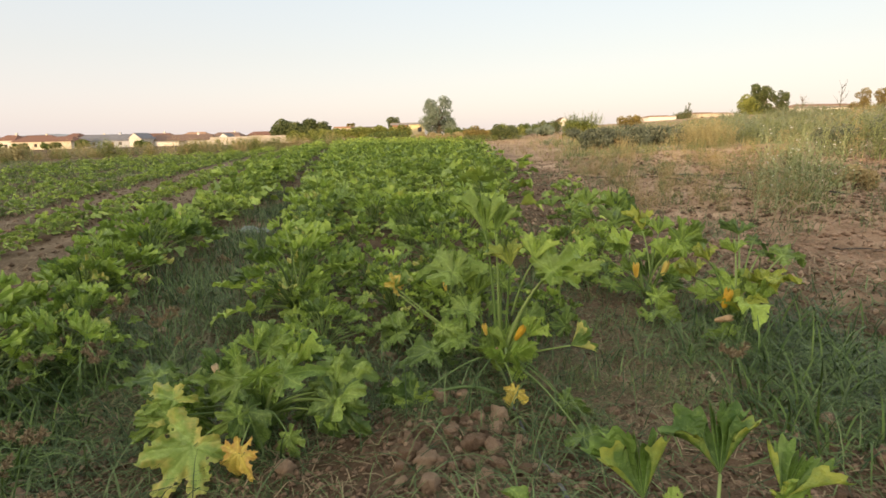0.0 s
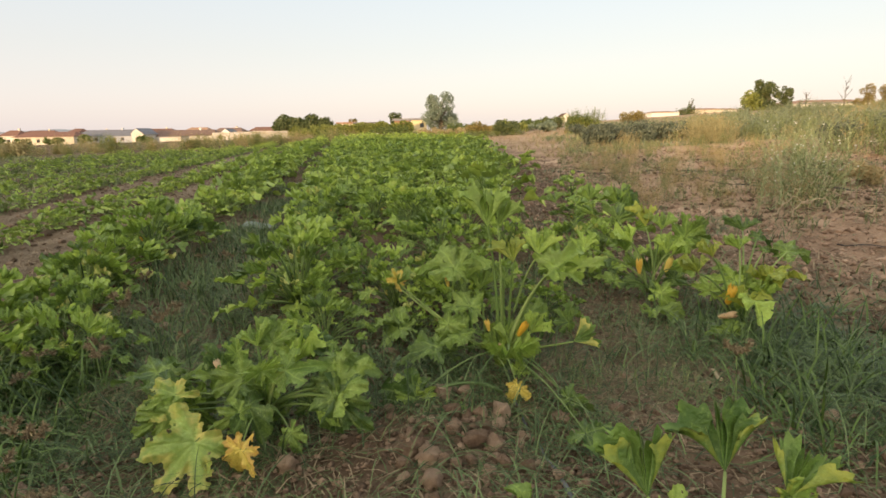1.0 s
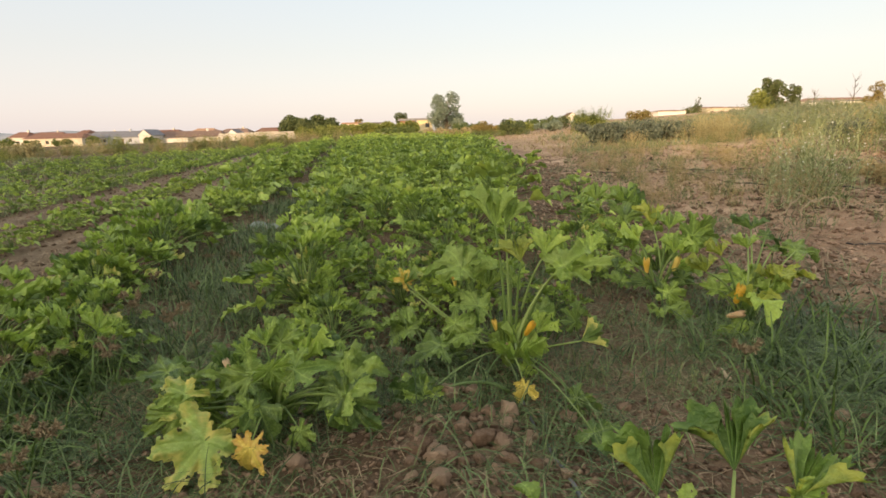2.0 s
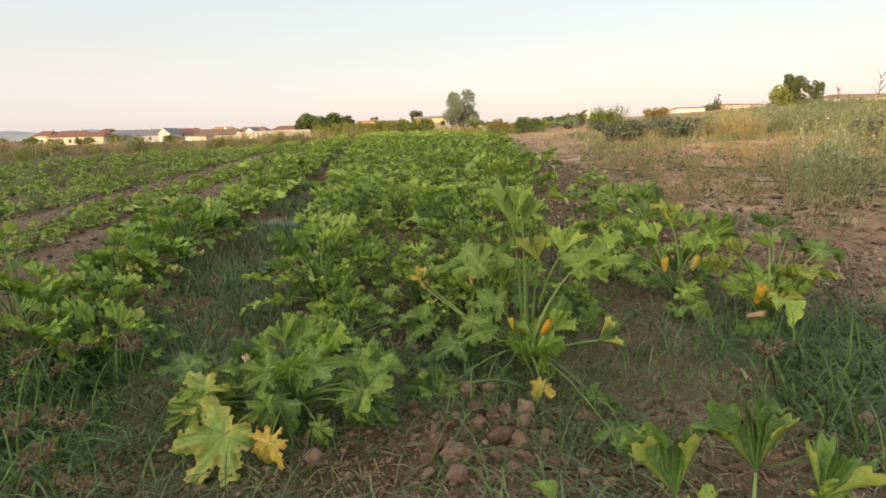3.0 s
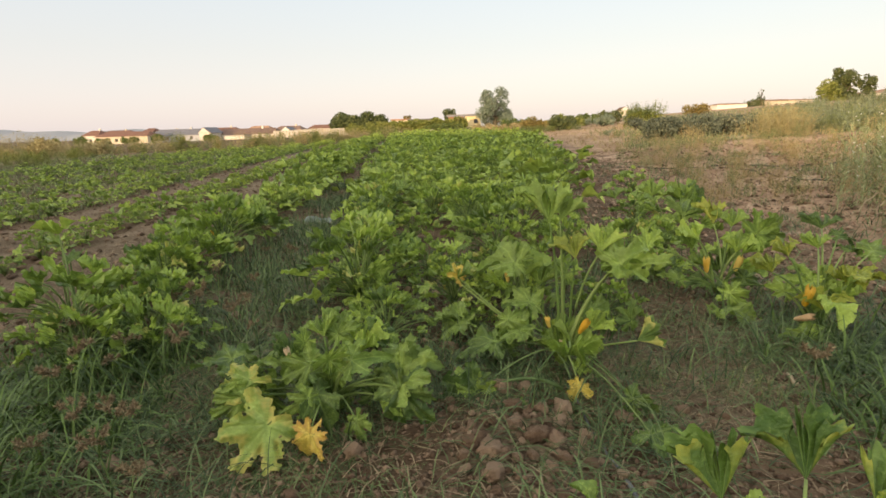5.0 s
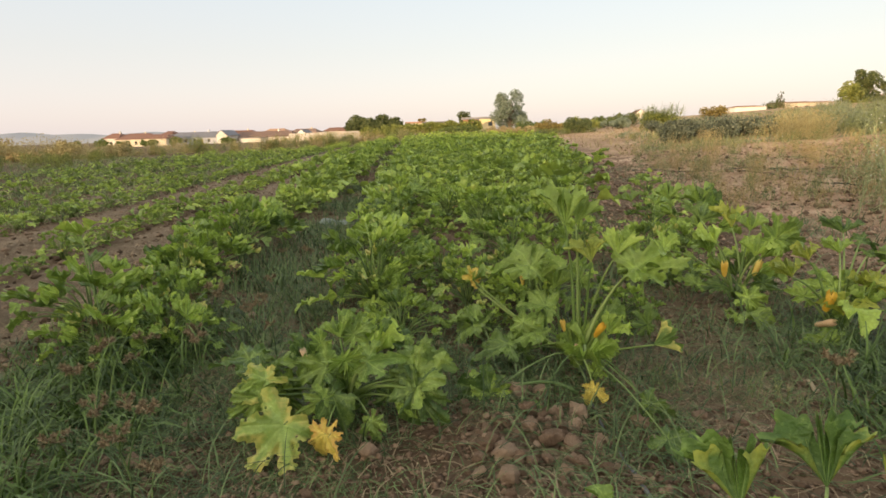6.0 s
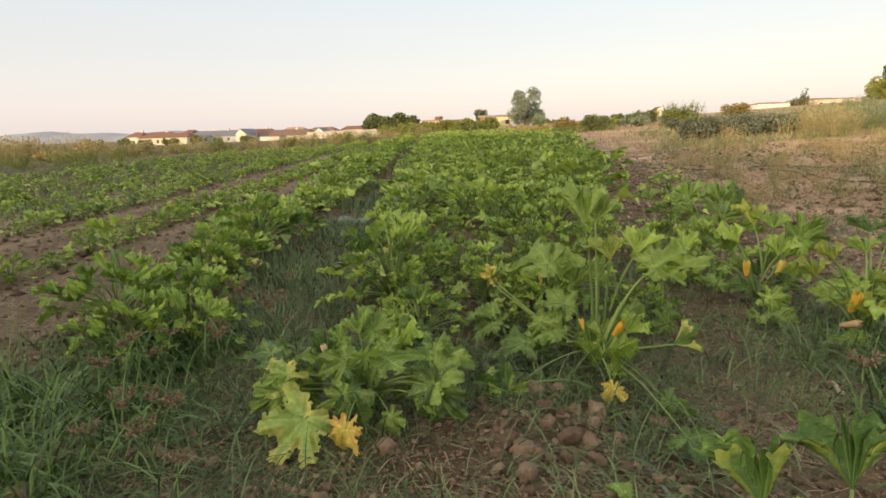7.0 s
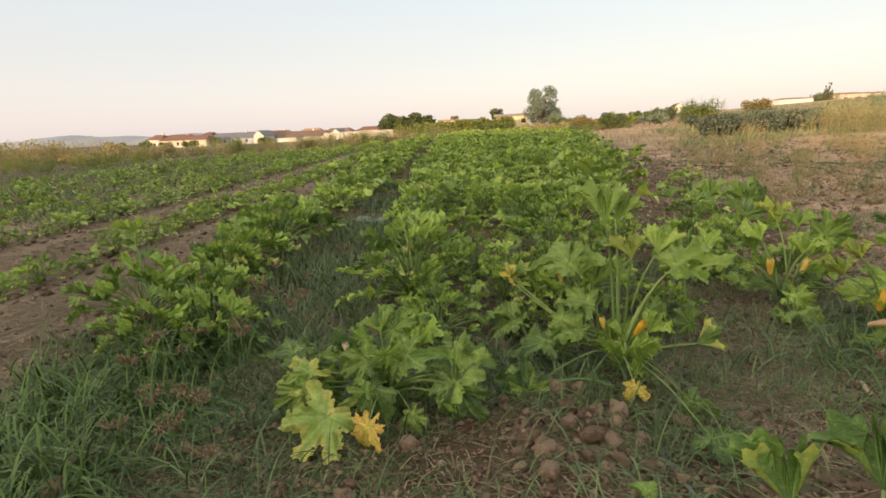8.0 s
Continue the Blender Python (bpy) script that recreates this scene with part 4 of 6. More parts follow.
def joined_plant(seed):
    """A plant seen from afar: a stalk part and a foliage part."""
    r = random.Random(seed)
    blades, edges, veins, stalks = [], [], [], []
    many = 28
    for i in range(many):
        s = (i + 0.5) / many
        az = i * 2.4 + r.uniform(-0.4, 0.4)
        out = (0.10 + 0.36 * s ** 0.8) * r.uniform(0.75, 1.25)
        high = 0.32 * (1.0 - 0.62 * s ** 1.3) * r.uniform(0.75, 1.25)
        size = r.uniform(0.085, 0.145)
        if r.random() < 0.18:
            high, out = high * 1.5 + 0.06, out * 0.7
        at = Vector((out * math.cos(az), out * math.sin(az), max(0.05, high)))
        pitch = (1.15 - 1.25 * s) + r.uniform(-0.45, 0.45)
        if pitch > 0.45:
            size *= 1.3
        tip = at + size * Vector((math.cos(az) * math.cos(pitch), math.sin(az) * math.cos(pitch), math.sin(pitch)))
        tip.z = max(tip.z, 0.03)
        style = "funnel" if pitch > 0.45 else "cup" if pitch > 0.2 else "flat" if pitch > -0.25 else "droop"
        v, f, e, w = LEAVES[style, "far", r.randrange(3)]
        m = leaf_frame(at, tip, width=r.uniform(0.85, 1.2), spin=r.uniform(-0.4, 0.4))
        blades.append(([m @ Vector(q) for q in v], f))
        edges.append(e)
        veins.append(w)
        stalks.append(stalk_data((0.02 * math.cos(az), 0.02 * math.sin(az), 0.04), at, tip, 0.007, 3, 3))
    ob = thing("squash_plant", (0, 0, 0), "leafy green squash plant far along a row", "squash plant", "squash plants far along the rows")
    v, f = joined(blades)
    child("foliage", with_tissue(mesh_from("foliage", v, f, FAR_LEAF), np.concatenate(edges), np.concatenate(veins)), ob)
    v, f = joined(stalks)
    tagged(child("petiole_tuft", mesh_from("petiole_tuft", v, f, STALK), ob), kind="stuff")
    return ob


FAR_VARIANTS = [joined_plant(900 + k) for k in range(6)]
unused_far = list(FAR_VARIANTS)


def set_plant(m, scale, far):
    """One plant of a row."""
    stock, rest = (FAR_VARIANTS, unused_far) if far else (VARIANTS, unused)
    if rest:
        rest.pop().matrix_world = m
    else:
        copy_thing(rng.choice(stock), m).scale = (scale, scale, scale)


# offset of the row from the camera's line, where it starts, where it ends, spacing, size, skip
ROWS = (
    (-0.35, 3.05, 46, 0.56, 0.90), (0.70, 3.1, 50, 0.58, 0.95), (0.15, 3.6, 50, 1.2, 0.75), (1.85, 6.4, 50, 0.58, 1.0), (1.3, 4.4, 50, 0.8, 0.95), (2.75, 9.2, 50, 0.62, 0.9),
    (3.9, 12.5, 50, 0.7, 0.95), (5.1, 18.5, 50, 0.75, 1.0), (6.5, 25.0, 48, 0.9, 1.0), (8.0, 32.0, 46, 1.0, 1.0),
    (-1.74, 2.45, 44, 0.34, 0.88), (-3.45, 2.9, 42, 0.40, 0.53), (-5.2, 4.0, 40, 0.48, 0.56), (-6.8, 5.5, 36, 0.56, 0.50),
    (-8.4, 7.0, 33, 0.6, 0.52), (-10.0, 8.5, 31, 0.7, 0.52), (-11.8, 10.0, 30, 0.8, 0.52),
)
stations = []
for u, start, end, step, size in ROWS:
    y = start
    while y < end:
        x = u - 0.19 * y + rng.uniform(-0.14, 0.14)
        scale = size * rng.choice((0.65, 0.8, 0.92, 1.0, 1.1, 1.22)) * rng.uniform(0.94, 1.06)
        m = pose(*spot(x, y), rng.uniform(-5, 5), rng.uniform(-5, 5), rng.uniform(0, 360)) @ Matrix.Scale(scale, 4)
        stations.append((math.hypot(x, y), m, scale))
        y += step * rng.uniform(0.8, 1.25)
# smaller plants filling the gaps at the near ends of the rows
for x, y, scale in ((0.02, 3.0, 0.70), (-0.62, 2.45, 0.58), (-0.95, 3.15, 0.6), (-0.32, 2.95, 0.62), (-0.72, 2.80, 0.5), (0.55, 2.95, 0.48), (-0.18, 2.62, 0.36), (-1.98, 2.12, 0.70), (-1.9, 2.6, 0.7), (0.95, 4.0, 0.8), (-1.75, 2.25, 0.7), (1.0, 3.55, 0.5), (1.28, 4.4, 0.65), (1.4, 5.7, 0.7), (1.75, 6.6, 0.6), (1.9, 8.2, 0.7)):
    stations.append((math.hypot(x, y), pose(*spot(x, y), 0, 0, rng.uniform(0, 360)) @ Matrix.Scale(scale, 4), scale))
stations.sort(key=lambda s: s[0])
rest_of_rows = [(rng.choice(FAR_VARIANTS), m) for d, m, s in stations[280:]]
join_copies("squash_rows", rest_of_rows, "dense rows of leafy green squash plants running away", "squash plants")
for d, m, scale in stations[:280]:
    set_plant(m, scale, d > 6.2)

# ---------------------------------------------------------------- grass


def blades(name, x, y, length, width, lean, turn, material, label, category, segs=3, curl=0.6, base=None):
    """Many thin bent blades in one mesh of stuff."""
    n = len(x)
    z = land(x, y) + bumps(x, y) if base is None else base
    dx, dy = np.cos(turn), np.sin(turn)
    verts = []
    for k in range(segs + 1):
        s = k / segs
        ang = lean + curl * s * lean * 1.2 + 0.25 * s
        out = length * s * np.sin(np.minimum(ang, 1.75)) * 0.9
        up = np.maximum(length * s * np.cos(np.minimum(ang, 1.62)), -0.0) + 0.004
        w = width * (1 - 0.85 * s ** 1.5) * 0.5
        cx, cy = x + dx * out, y + dy * out
        verts.append(np.stack([cx - dy * w, cy + dx * w, z + up], -1))
        verts.append(np.stack([cx + dy * w, cy - dx * w, z + up], -1))
    v = np.stack(verts, 1).reshape(-1, 3)
    per = 2 * (segs + 1)
    b = np.arange(n)[:, None] * per
    quads = np.concatenate([np.stack([b[:, 0] + 2 * k, b[:, 0] + 2 * k + 1, b[:, 0] + 2 * k + 3, b[:, 0] + 2 * k + 2], -1) for k in range(segs)])
    me = bpy.data.meshes.new(name)
    me.vertices.add(len(v))
    me.vertices.foreach_set("co", v.ravel())
    me.loops.add(quads.size)
    me.loops.foreach_set("vertex_index", quads.ravel().astype(np.int32))
    me.polygons.add(len(quads))
    me.polygons.foreach_set("loop_start", (np.arange(len(quads)) * 4).astype(np.int32))
    me.polygons.foreach_set("use_smooth", np.ones(len(quads), bool))
    me.update(calc_edges=True)
    me.materials.append(material)
    return tagged(new(name, me), label, category, kind="stuff")


def patchy(x, y, seed):
    r = np.random.RandomState(seed)
    a = r.uniform(0, 6.28, 8)
    f = np.sin(x * 2.3 + a[0] + np.sin(y * 1.7 + a[1])) + np.sin(y * 2.9 + a[2] + np.sin(x * 2.1 + a[3])) + 0.8 * np.sin(x * 6.1 + a[4]) * np.sin(y * 5.3 + a[5])
    return 0.5 + f / 5.6


def worn(x, y):
    """Bare trodden spots near the front plants, where little grass grows."""
    left = np.ones_like(x)
    for bx, by, size in ((0.85, 2.18, 0.52), (1.25, 1.95, 0.18), (0.55, 1.75, 0.2), (-0.36, 1.58, 0.22), (-1.12, 1.40, 0.36), (0.9, 1.72, 0.2), (-1.8, 4.1, 0.4), (0.02, 1.62, 0.26), (-0.3, 2.45, 0.2)):
        left = left * (1 - 0.85 * np.exp(-((x - bx) ** 2 + (y - by) ** 2) / size ** 2))
    return left


def grass_amount(x, y):
    """Thick in the paths beside the rows and to the lower left, thin on bare earth."""
    u = x + 0.19 * y
    path = np.exp(-((u + 1.05) / 0.45) ** 2) * 1.0
    path += 0.45 * np.exp(-((x - 1.85) / 0.5) ** 2 - ((y - 2.3) / 0.7) ** 2)
    path += 0.6 * np.exp(-((x + 1.7) / 0.75) ** 2 - ((y - 1.55) / 0.6) ** 2)
    path += 0.62 * ss(2.6, 1.6, x) * ss(-2.0, -1.4, u) * ss(4.2, 2.6, y)
    path += 0.25 * np.exp(-((u + 4.2) / 3.0) ** 2) * ss(10, 16, y) + 0.7 * ss(-4.6, -5.6, u)
    path = path * (1 - 0.85 * np.exp(-((x - 0.02) / 0.24) ** 2 - ((y - 1.58) / 0.26) ** 2))
    path = path * worn(x, y)
    bare = ss(-2.2, -2.5, u) * ss(-3.1, -2.8, u) + ss(-3.75, -3.95, u) * ss(-4.7, -4.45, u)
    return np.clip(path, 0, 1.3) * (1 - 0.9 * np.clip(bare, 0, 1))


def scatter_grass(seed, tries, x0, x1, y0, y1, power=1.0):
    r = np.random.RandomState(seed)
    y = y0 + (y1 - y0) * r.rand(tries) ** power
    x = x0 + (x1 - x0) * r.rand(tries)
    keep = r.rand(tries) < np.clip(grass_amount(x, y) * np.clip(patchy(x, y, seed) * 3.4 - 1.5, 0.10, 1), 0, 1)
    return x[keep], y[keep], r


gx, gy, gr = scatter_grass(3, 150000, -3.4, 2.8, 0.6, 4.4)
tall = 0.5 + 0.3 * np.exp(-((gx + 1.9) / 0.5) ** 2 - ((gy - 1.45) / 0.6) ** 2) + 0.5 * np.exp(-((gx - 1.75) / 0.5) ** 2 - ((gy - 2.3) / 0.7) ** 2)
n = len(gx)
blades("grass", gx, gy, 0.23 * tall * gr.uniform(0.3, 1.6, n), 0.0050 * tall ** 0.6 * gr.uniform(0.6, 1.25, n), gr.uniform(0.05, 1.0, n) ** 0.5 * 1.6, gr.uniform(0, 6.28, n), GRASS,
       "thin grey green grass blades growing between the rows", "grass", segs=5, curl=1.1)
# broad lush sedge leaves in tufts by the left path
gr = np.random.RandomState(52)
cx, cy = gr.uniform(-2.9, -0.75, 330), gr.uniform(0.85, 2.45, 330)
keep = gr.rand(330) < np.exp(-((cx + 0.19 * cy + 1.55) / 0.42) ** 2) * (0.15 + 0.85 * ss(-1.1, -1.6, cx))
cx, cy = cx[keep], cy[keep]
extra = np.stack([gr.normal(1.85, 0.32, 60), gr.normal(2.15, 0.36, 60)])
cx, cy = np.append(cx, extra[0]), np.append(cy, extra[1])
gx, gy = np.repeat(cx, 38), np.repeat(cy, 38)
n = len(gx)
gx, gy = gx + gr.normal(0, 0.05, n), gy + gr.normal(0, 0.05, n)
blades("sedge_grass", gx, gy, 0.25 * gr.uniform(0.35, 1.45, n), 0.0085 * gr.uniform(0.6, 1.3, n), gr.uniform(0.05, 1.0, n) ** 0.8 * 1.35, gr.uniform(0, 6.28, n), GRASS_LUSH,
       "broad dark green sedge leaves in tufts beside the path", "grass", segs=5, curl=1.1)
# fine grass round the feet of the front plants
gr = np.random.RandomState(54)
n = 15000
gx, gy = gr.uniform(-1.2, 1.7, n), gr.uniform(1.55, 4.2, n)
keep = (gr.rand(n) < np.clip(patchy(gx, gy, 65) * 2.0 - 0.35, 0.15, 1) * worn(gx, gy)) & (((gx - 0.03) / 0.24) ** 2 + ((gy - 1.6) / 0.2) ** 2 > 1)
gx, gy = gx[keep], gy[keep]
n = len(gx)
blades("grass", gx, gy, 0.17 * gr.uniform(0.3, 1.6, n), 0.0052 * gr.uniform(0.6, 1.3, n), gr.uniform(0.1, 1.4, n), gr.uniform(0, 6.28, n), GRASS,
       "fine grey green grass round the squash plants", "grass", segs=4, curl=1.0)
# single long arching blades in the foreground
gr = np.random.RandomState(58)
n = 1900
gx, gy = gr.uniform(-2.2, 2.4, n), gr.uniform(1.05, 2.9, n)
keep = gr.rand(n) < np.clip(patchy(gx * 1.6, gy * 1.6, 66) * 2.4 - 0.7, 0.05, 1)
gx, gy = gx[keep], gy[keep]
n = len(gx)
blades("grass", gx, gy, 0.30 * gr.uniform(0.5, 1.3, n), 0.0055 * gr.uniform(0.6, 1.3, n), gr.uniform(0.3, 1.1, n), gr.uniform(0, 6.28, n), GRASS,
       "long thin arching grass blades among the squash plants", "grass", segs=6, curl=1.2)
# fine wisps over the bare earth in front
gr = np.random.RandomState(60)
n = 9000
gx, gy = gr.uniform(-1.5, 1.9, n), gr.uniform(1.0, 2.5, n)
keep = gr.rand(n) < np.clip(patchy(gx * 1.8, gy * 1.8, 68) * 2.6 - 0.75, 0.05, 1) * (1 - 0.6 * np.exp(-((gx - 0.03) / 0.2) ** 2 - ((gy - 1.63) / 0.22) ** 2))
gx, gy = gx[keep], gy[keep]
n = len(gx)
blades("grass", gx, gy, 0.16 * gr.uniform(0.4, 1.5, n), 0.0036 * gr.uniform(0.6, 1.3, n), gr.uniform(0.3, 1.4, n), gr.uniform(0, 6.28, n), GRASS,
       "fine wispy grey green grass on dry soil", "grass", segs=4, curl=1.0)
# grey green tufts in the path beside the long row
gr = np.random.RandomState(63)
cx, cy = gr.uniform(-1.9, -1.2, 60), gr.uniform(2.35, 3.3, 60)
gx, gy = np.repeat(cx, 26), np.repeat(cy, 26)
n = len(gx)
gx, gy = gx + gr.normal(0, 0.05, n), gy + gr.normal(0, 0.05, n)
blades("grass", gx, gy, 0.17 * gr.uniform(0.35, 1.5, n), 0.0058 * gr.uniform(0.6, 1.3, n), gr.uniform(0.15, 1.3, n), gr.uniform(0, 6.28, n), GRASS,
       "grey green grass tufts on the path", "grass", segs=4, curl=1.1)
# the grassy path further on
gr = np.random.RandomState(53)
n = 15000
gy = gr.uniform(3.2, 11, n)
gx = -1.05 - 0.19 * gy + gr.normal(0, 0.30, n)
keep = gr.rand(n) < np.clip(patchy(gx, gy, 61) * 2.2 - 0.5, 0.1, 1)
gx, gy = gx[keep], gy[keep]
n = len(gx)
blades("grass", gx, gy, 0.17 * gr.uniform(0.3, 1.4, n), 0.008 * gr.uniform(0.6, 1.3, n), gr.uniform(0.1, 1.2, n), gr.uniform(0, 6.28, n), GRASS,
       "grey green grass covering the path between rows", "grass", segs=3)
gx, gy, gr = scatter_grass(8, 150000, -24, 5, 3.6, 30.0, 1.4)
n = len(gx)
blades("grass", gx, gy, 0.22 * gr.uniform(0.4, 1.2, n), 0.012 * gr.uniform(0.6, 1.2, n), gr.uniform(0.1, 1.0, n), gr.uniform(0, 6.28, n), GRASS,
       "low green grass along the field paths", "grass", segs=2)
# low green growth filling the beds on the left
gr = np.random.RandomState(59)
n = 45000
gy = 5 + 27 * gr.rand(n) ** 1.4
gx = -4.9 - 0.19 * gy - gr.rand(n) * (5 + 0.35 * gy)
keep = gr.rand(n) < np.clip(patchy(gx * 0.7, gy * 0.5, 67) * 2.4 - 0.6, 0.08, 1)
gx, gy = gx[keep], gy[keep]
n = len(gx)
blades("grass", gx, gy, 0.15 * gr.uniform(0.4, 1.5, n), 0.016 * gr.uniform(0.6, 1.4, n), gr.uniform(0.2, 1.3, n), gr.uniform(0, 6.28, n), WEED,
       "low yellowish green growth among the left rows", "grass", segs=2)
# dead straw lying about
gr = np.random.RandomState(21)
n = 34000
gx, gy = gr.uniform(-3.6, 4.0, n), 0.8 + 5.0 * gr.rand(n) ** 1.3
keep = gr.rand(n) < np.clip(patchy(gx, gy, 31) * 1.5 - 0.1, 0.05, 1)
gx, gy = gx[keep], gy[keep]
n = len(gx)
blades("dry_straw", gx, gy, 0.10 * gr.uniform(0.3, 1.5, n), 0.0045 * gr.uniform(0.6, 1.3, n), gr.uniform(1.1, 1.5, n), gr.uniform(0, 6.28, n), GRASS_DRY,
       "dead straw and dry grass scattered on the soil", "straw", segs=2, curl=0.1)
n = 42000
gx, gy = gr.uniform(0.8, 14, n), gr.uniform(3.4, 17, n)
keep = (gx > 0.1 + 0.14 * gy) & (gr.rand(n) < np.clip(patchy(gx * 0.6, gy * 0.6, 33) * 1.6 - 0.2, 0.05, 1))
gx, gy = gx[keep], gy[keep]
n = len(gx)
blades("dry_straw", gx, gy, 0.16 * gr.uniform(0.3, 1.4, n), 0.010 * gr.uniform(0.6, 1.3, n), gr.uniform(0.9, 1.5, n), gr.uniform(0, 6.28, n), GRASS_DRY,
       "dead straw on the bare reddish field", "straw", segs=2, curl=0.1)

n = 30000
gy = 2.0 + 15 * gr.rand(n) ** 1.3
gx = np.where(gr.rand(n) < 0.55, -2.65, -4.25) + gr.normal(0, 0.22, n) - 0.19 * gy
blades("dry_straw", gx, gy, 0.13 * gr.uniform(0.3, 1.5, n), 0.006 * gr.uniform(0.6, 1.4, n), gr.uniform(1.0, 1.5, n), gr.uniform(0, 6.28, n), GRASS_DRY,
       "dead straw on the bare soil between the left rows", "straw", segs=2, curl=0.1)
n = 9000
gy = 1.8 + 8 * gr.rand(n) ** 1.2
gx = -1.05 - 0.19 * gy + gr.normal(0, 0.28, n)
blades("dry_straw", gx, gy, 0.12 * gr.uniform(0.3, 1.5, n), 0.005 * gr.uniform(0.6, 1.4, n), gr.uniform(0.9, 1.5, n), gr.uniform(0, 6.28, n), GRASS_DRY,
       "dead straw in the grassy path between rows", "straw", segs=2, curl=0.1)
n = 5000
gx, gy = 0.85 + gr.normal(0, 0.30, n), 2.2 + gr.normal(0, 0.28, n)
blades("dry_straw", gx, gy, 0.09 * gr.uniform(0.3, 1.5, n), 0.004 * gr.uniform(0.6, 1.4, n), gr.uniform(1.1, 1.5, n), gr.uniform(0, 6.28, n), GRASS_DRY,
       "dead straw on the dry patch beside the plants", "straw", segs=2, curl=0.1)
# thin green and grey tufts on the bare strip
gr = np.random.RandomState(57)
n = 42000
gx, gy = gr.uniform(0.6, 10, n), 3.0 + 11 * gr.rand(n) ** 1.2
keep = (gx > 0.14 * gy - 0.1) & (gr.rand(n) < np.clip(patchy(gx * 1.1, gy * 0.9, 71) * 3.2 - 1.5, 0.03, 1))
gx, gy = gx[keep], gy[keep]
n = len(gx)
blades("grass", gx, gy, 0.15 * gr.uniform(0.3, 1.5, n), 0.008 * gr.uniform(0.6, 1.3, n), gr.uniform(0.2, 1.3, n), gr.uniform(0, 6.28, n), GRASS,
       "thin grey green grass tufts on the bare strip", "grass", segs=2)
# rough grass over the rise beyond the bare strip, and thinly at the end of the beds
gr = np.random.RandomState(41)
for n, mat, label in ((22000, WEED, "rough yellowish green grass on the rise"), (7000, WEED_DRY, "rough straw coloured grass on the rise"), (18000, WEED_GREY, "rough grey green grass on the rise")):
    gy = 19 + 75 * gr.rand(n) ** 1.5
    gx = gy * gr.uniform(0.22, 1.15, n)
    tall = np.clip(patchy(gx * 0.35, gy * 0.35, n) * 1.8, 0.3, 1.7)
    blades("rough_grass", gx, gy, 0.24 * tall * gr.uniform(0.4, 1.5, n), 0.024 * gr.uniform(0.6, 1.3, n) * (0.6 + gy / 60), gr.uniform(0.05, 0.9, n), gr.uniform(0, 6.28, n), mat,
           label, "grass", segs=2)
n = 9000
gy = gr.uniform(17, 60, n)
gx = gr.uniform(0.02, 0.3, n) * gy + 2.5
blades("rough_grass", gx, gy, 0.22 * gr.uniform(0.4, 1.5, n), 0.03 * gr.uniform(0.6, 1.3, n), gr.uniform(0.3, 1.3, n), gr.uniform(0, 6.28, n), WEED_DRY,
       "thin dry grass at the end of the beds", "grass", segs=2)

# ---------------------------------------------------------------- weeds and dry stalks


def strips(paths, width, taper=0.8):
    """Narrow ribbons along paths, crossed at random so that they show from all sides."""
    verts, faces = [], []
    for pts, side in paths:
        k = len(verts)
        for i, q in enumerate(pts):
            w = width * (1 - taper * i / (len(pts) - 1)) * 0.5
            verts += [q - side * w, q + side * w]
        faces += [(k + 2 * i, k + 2 * i + 1, k + 2 * i + 3, k + 2 * i + 2) for i in range(len(pts) - 1)]
    return verts, faces


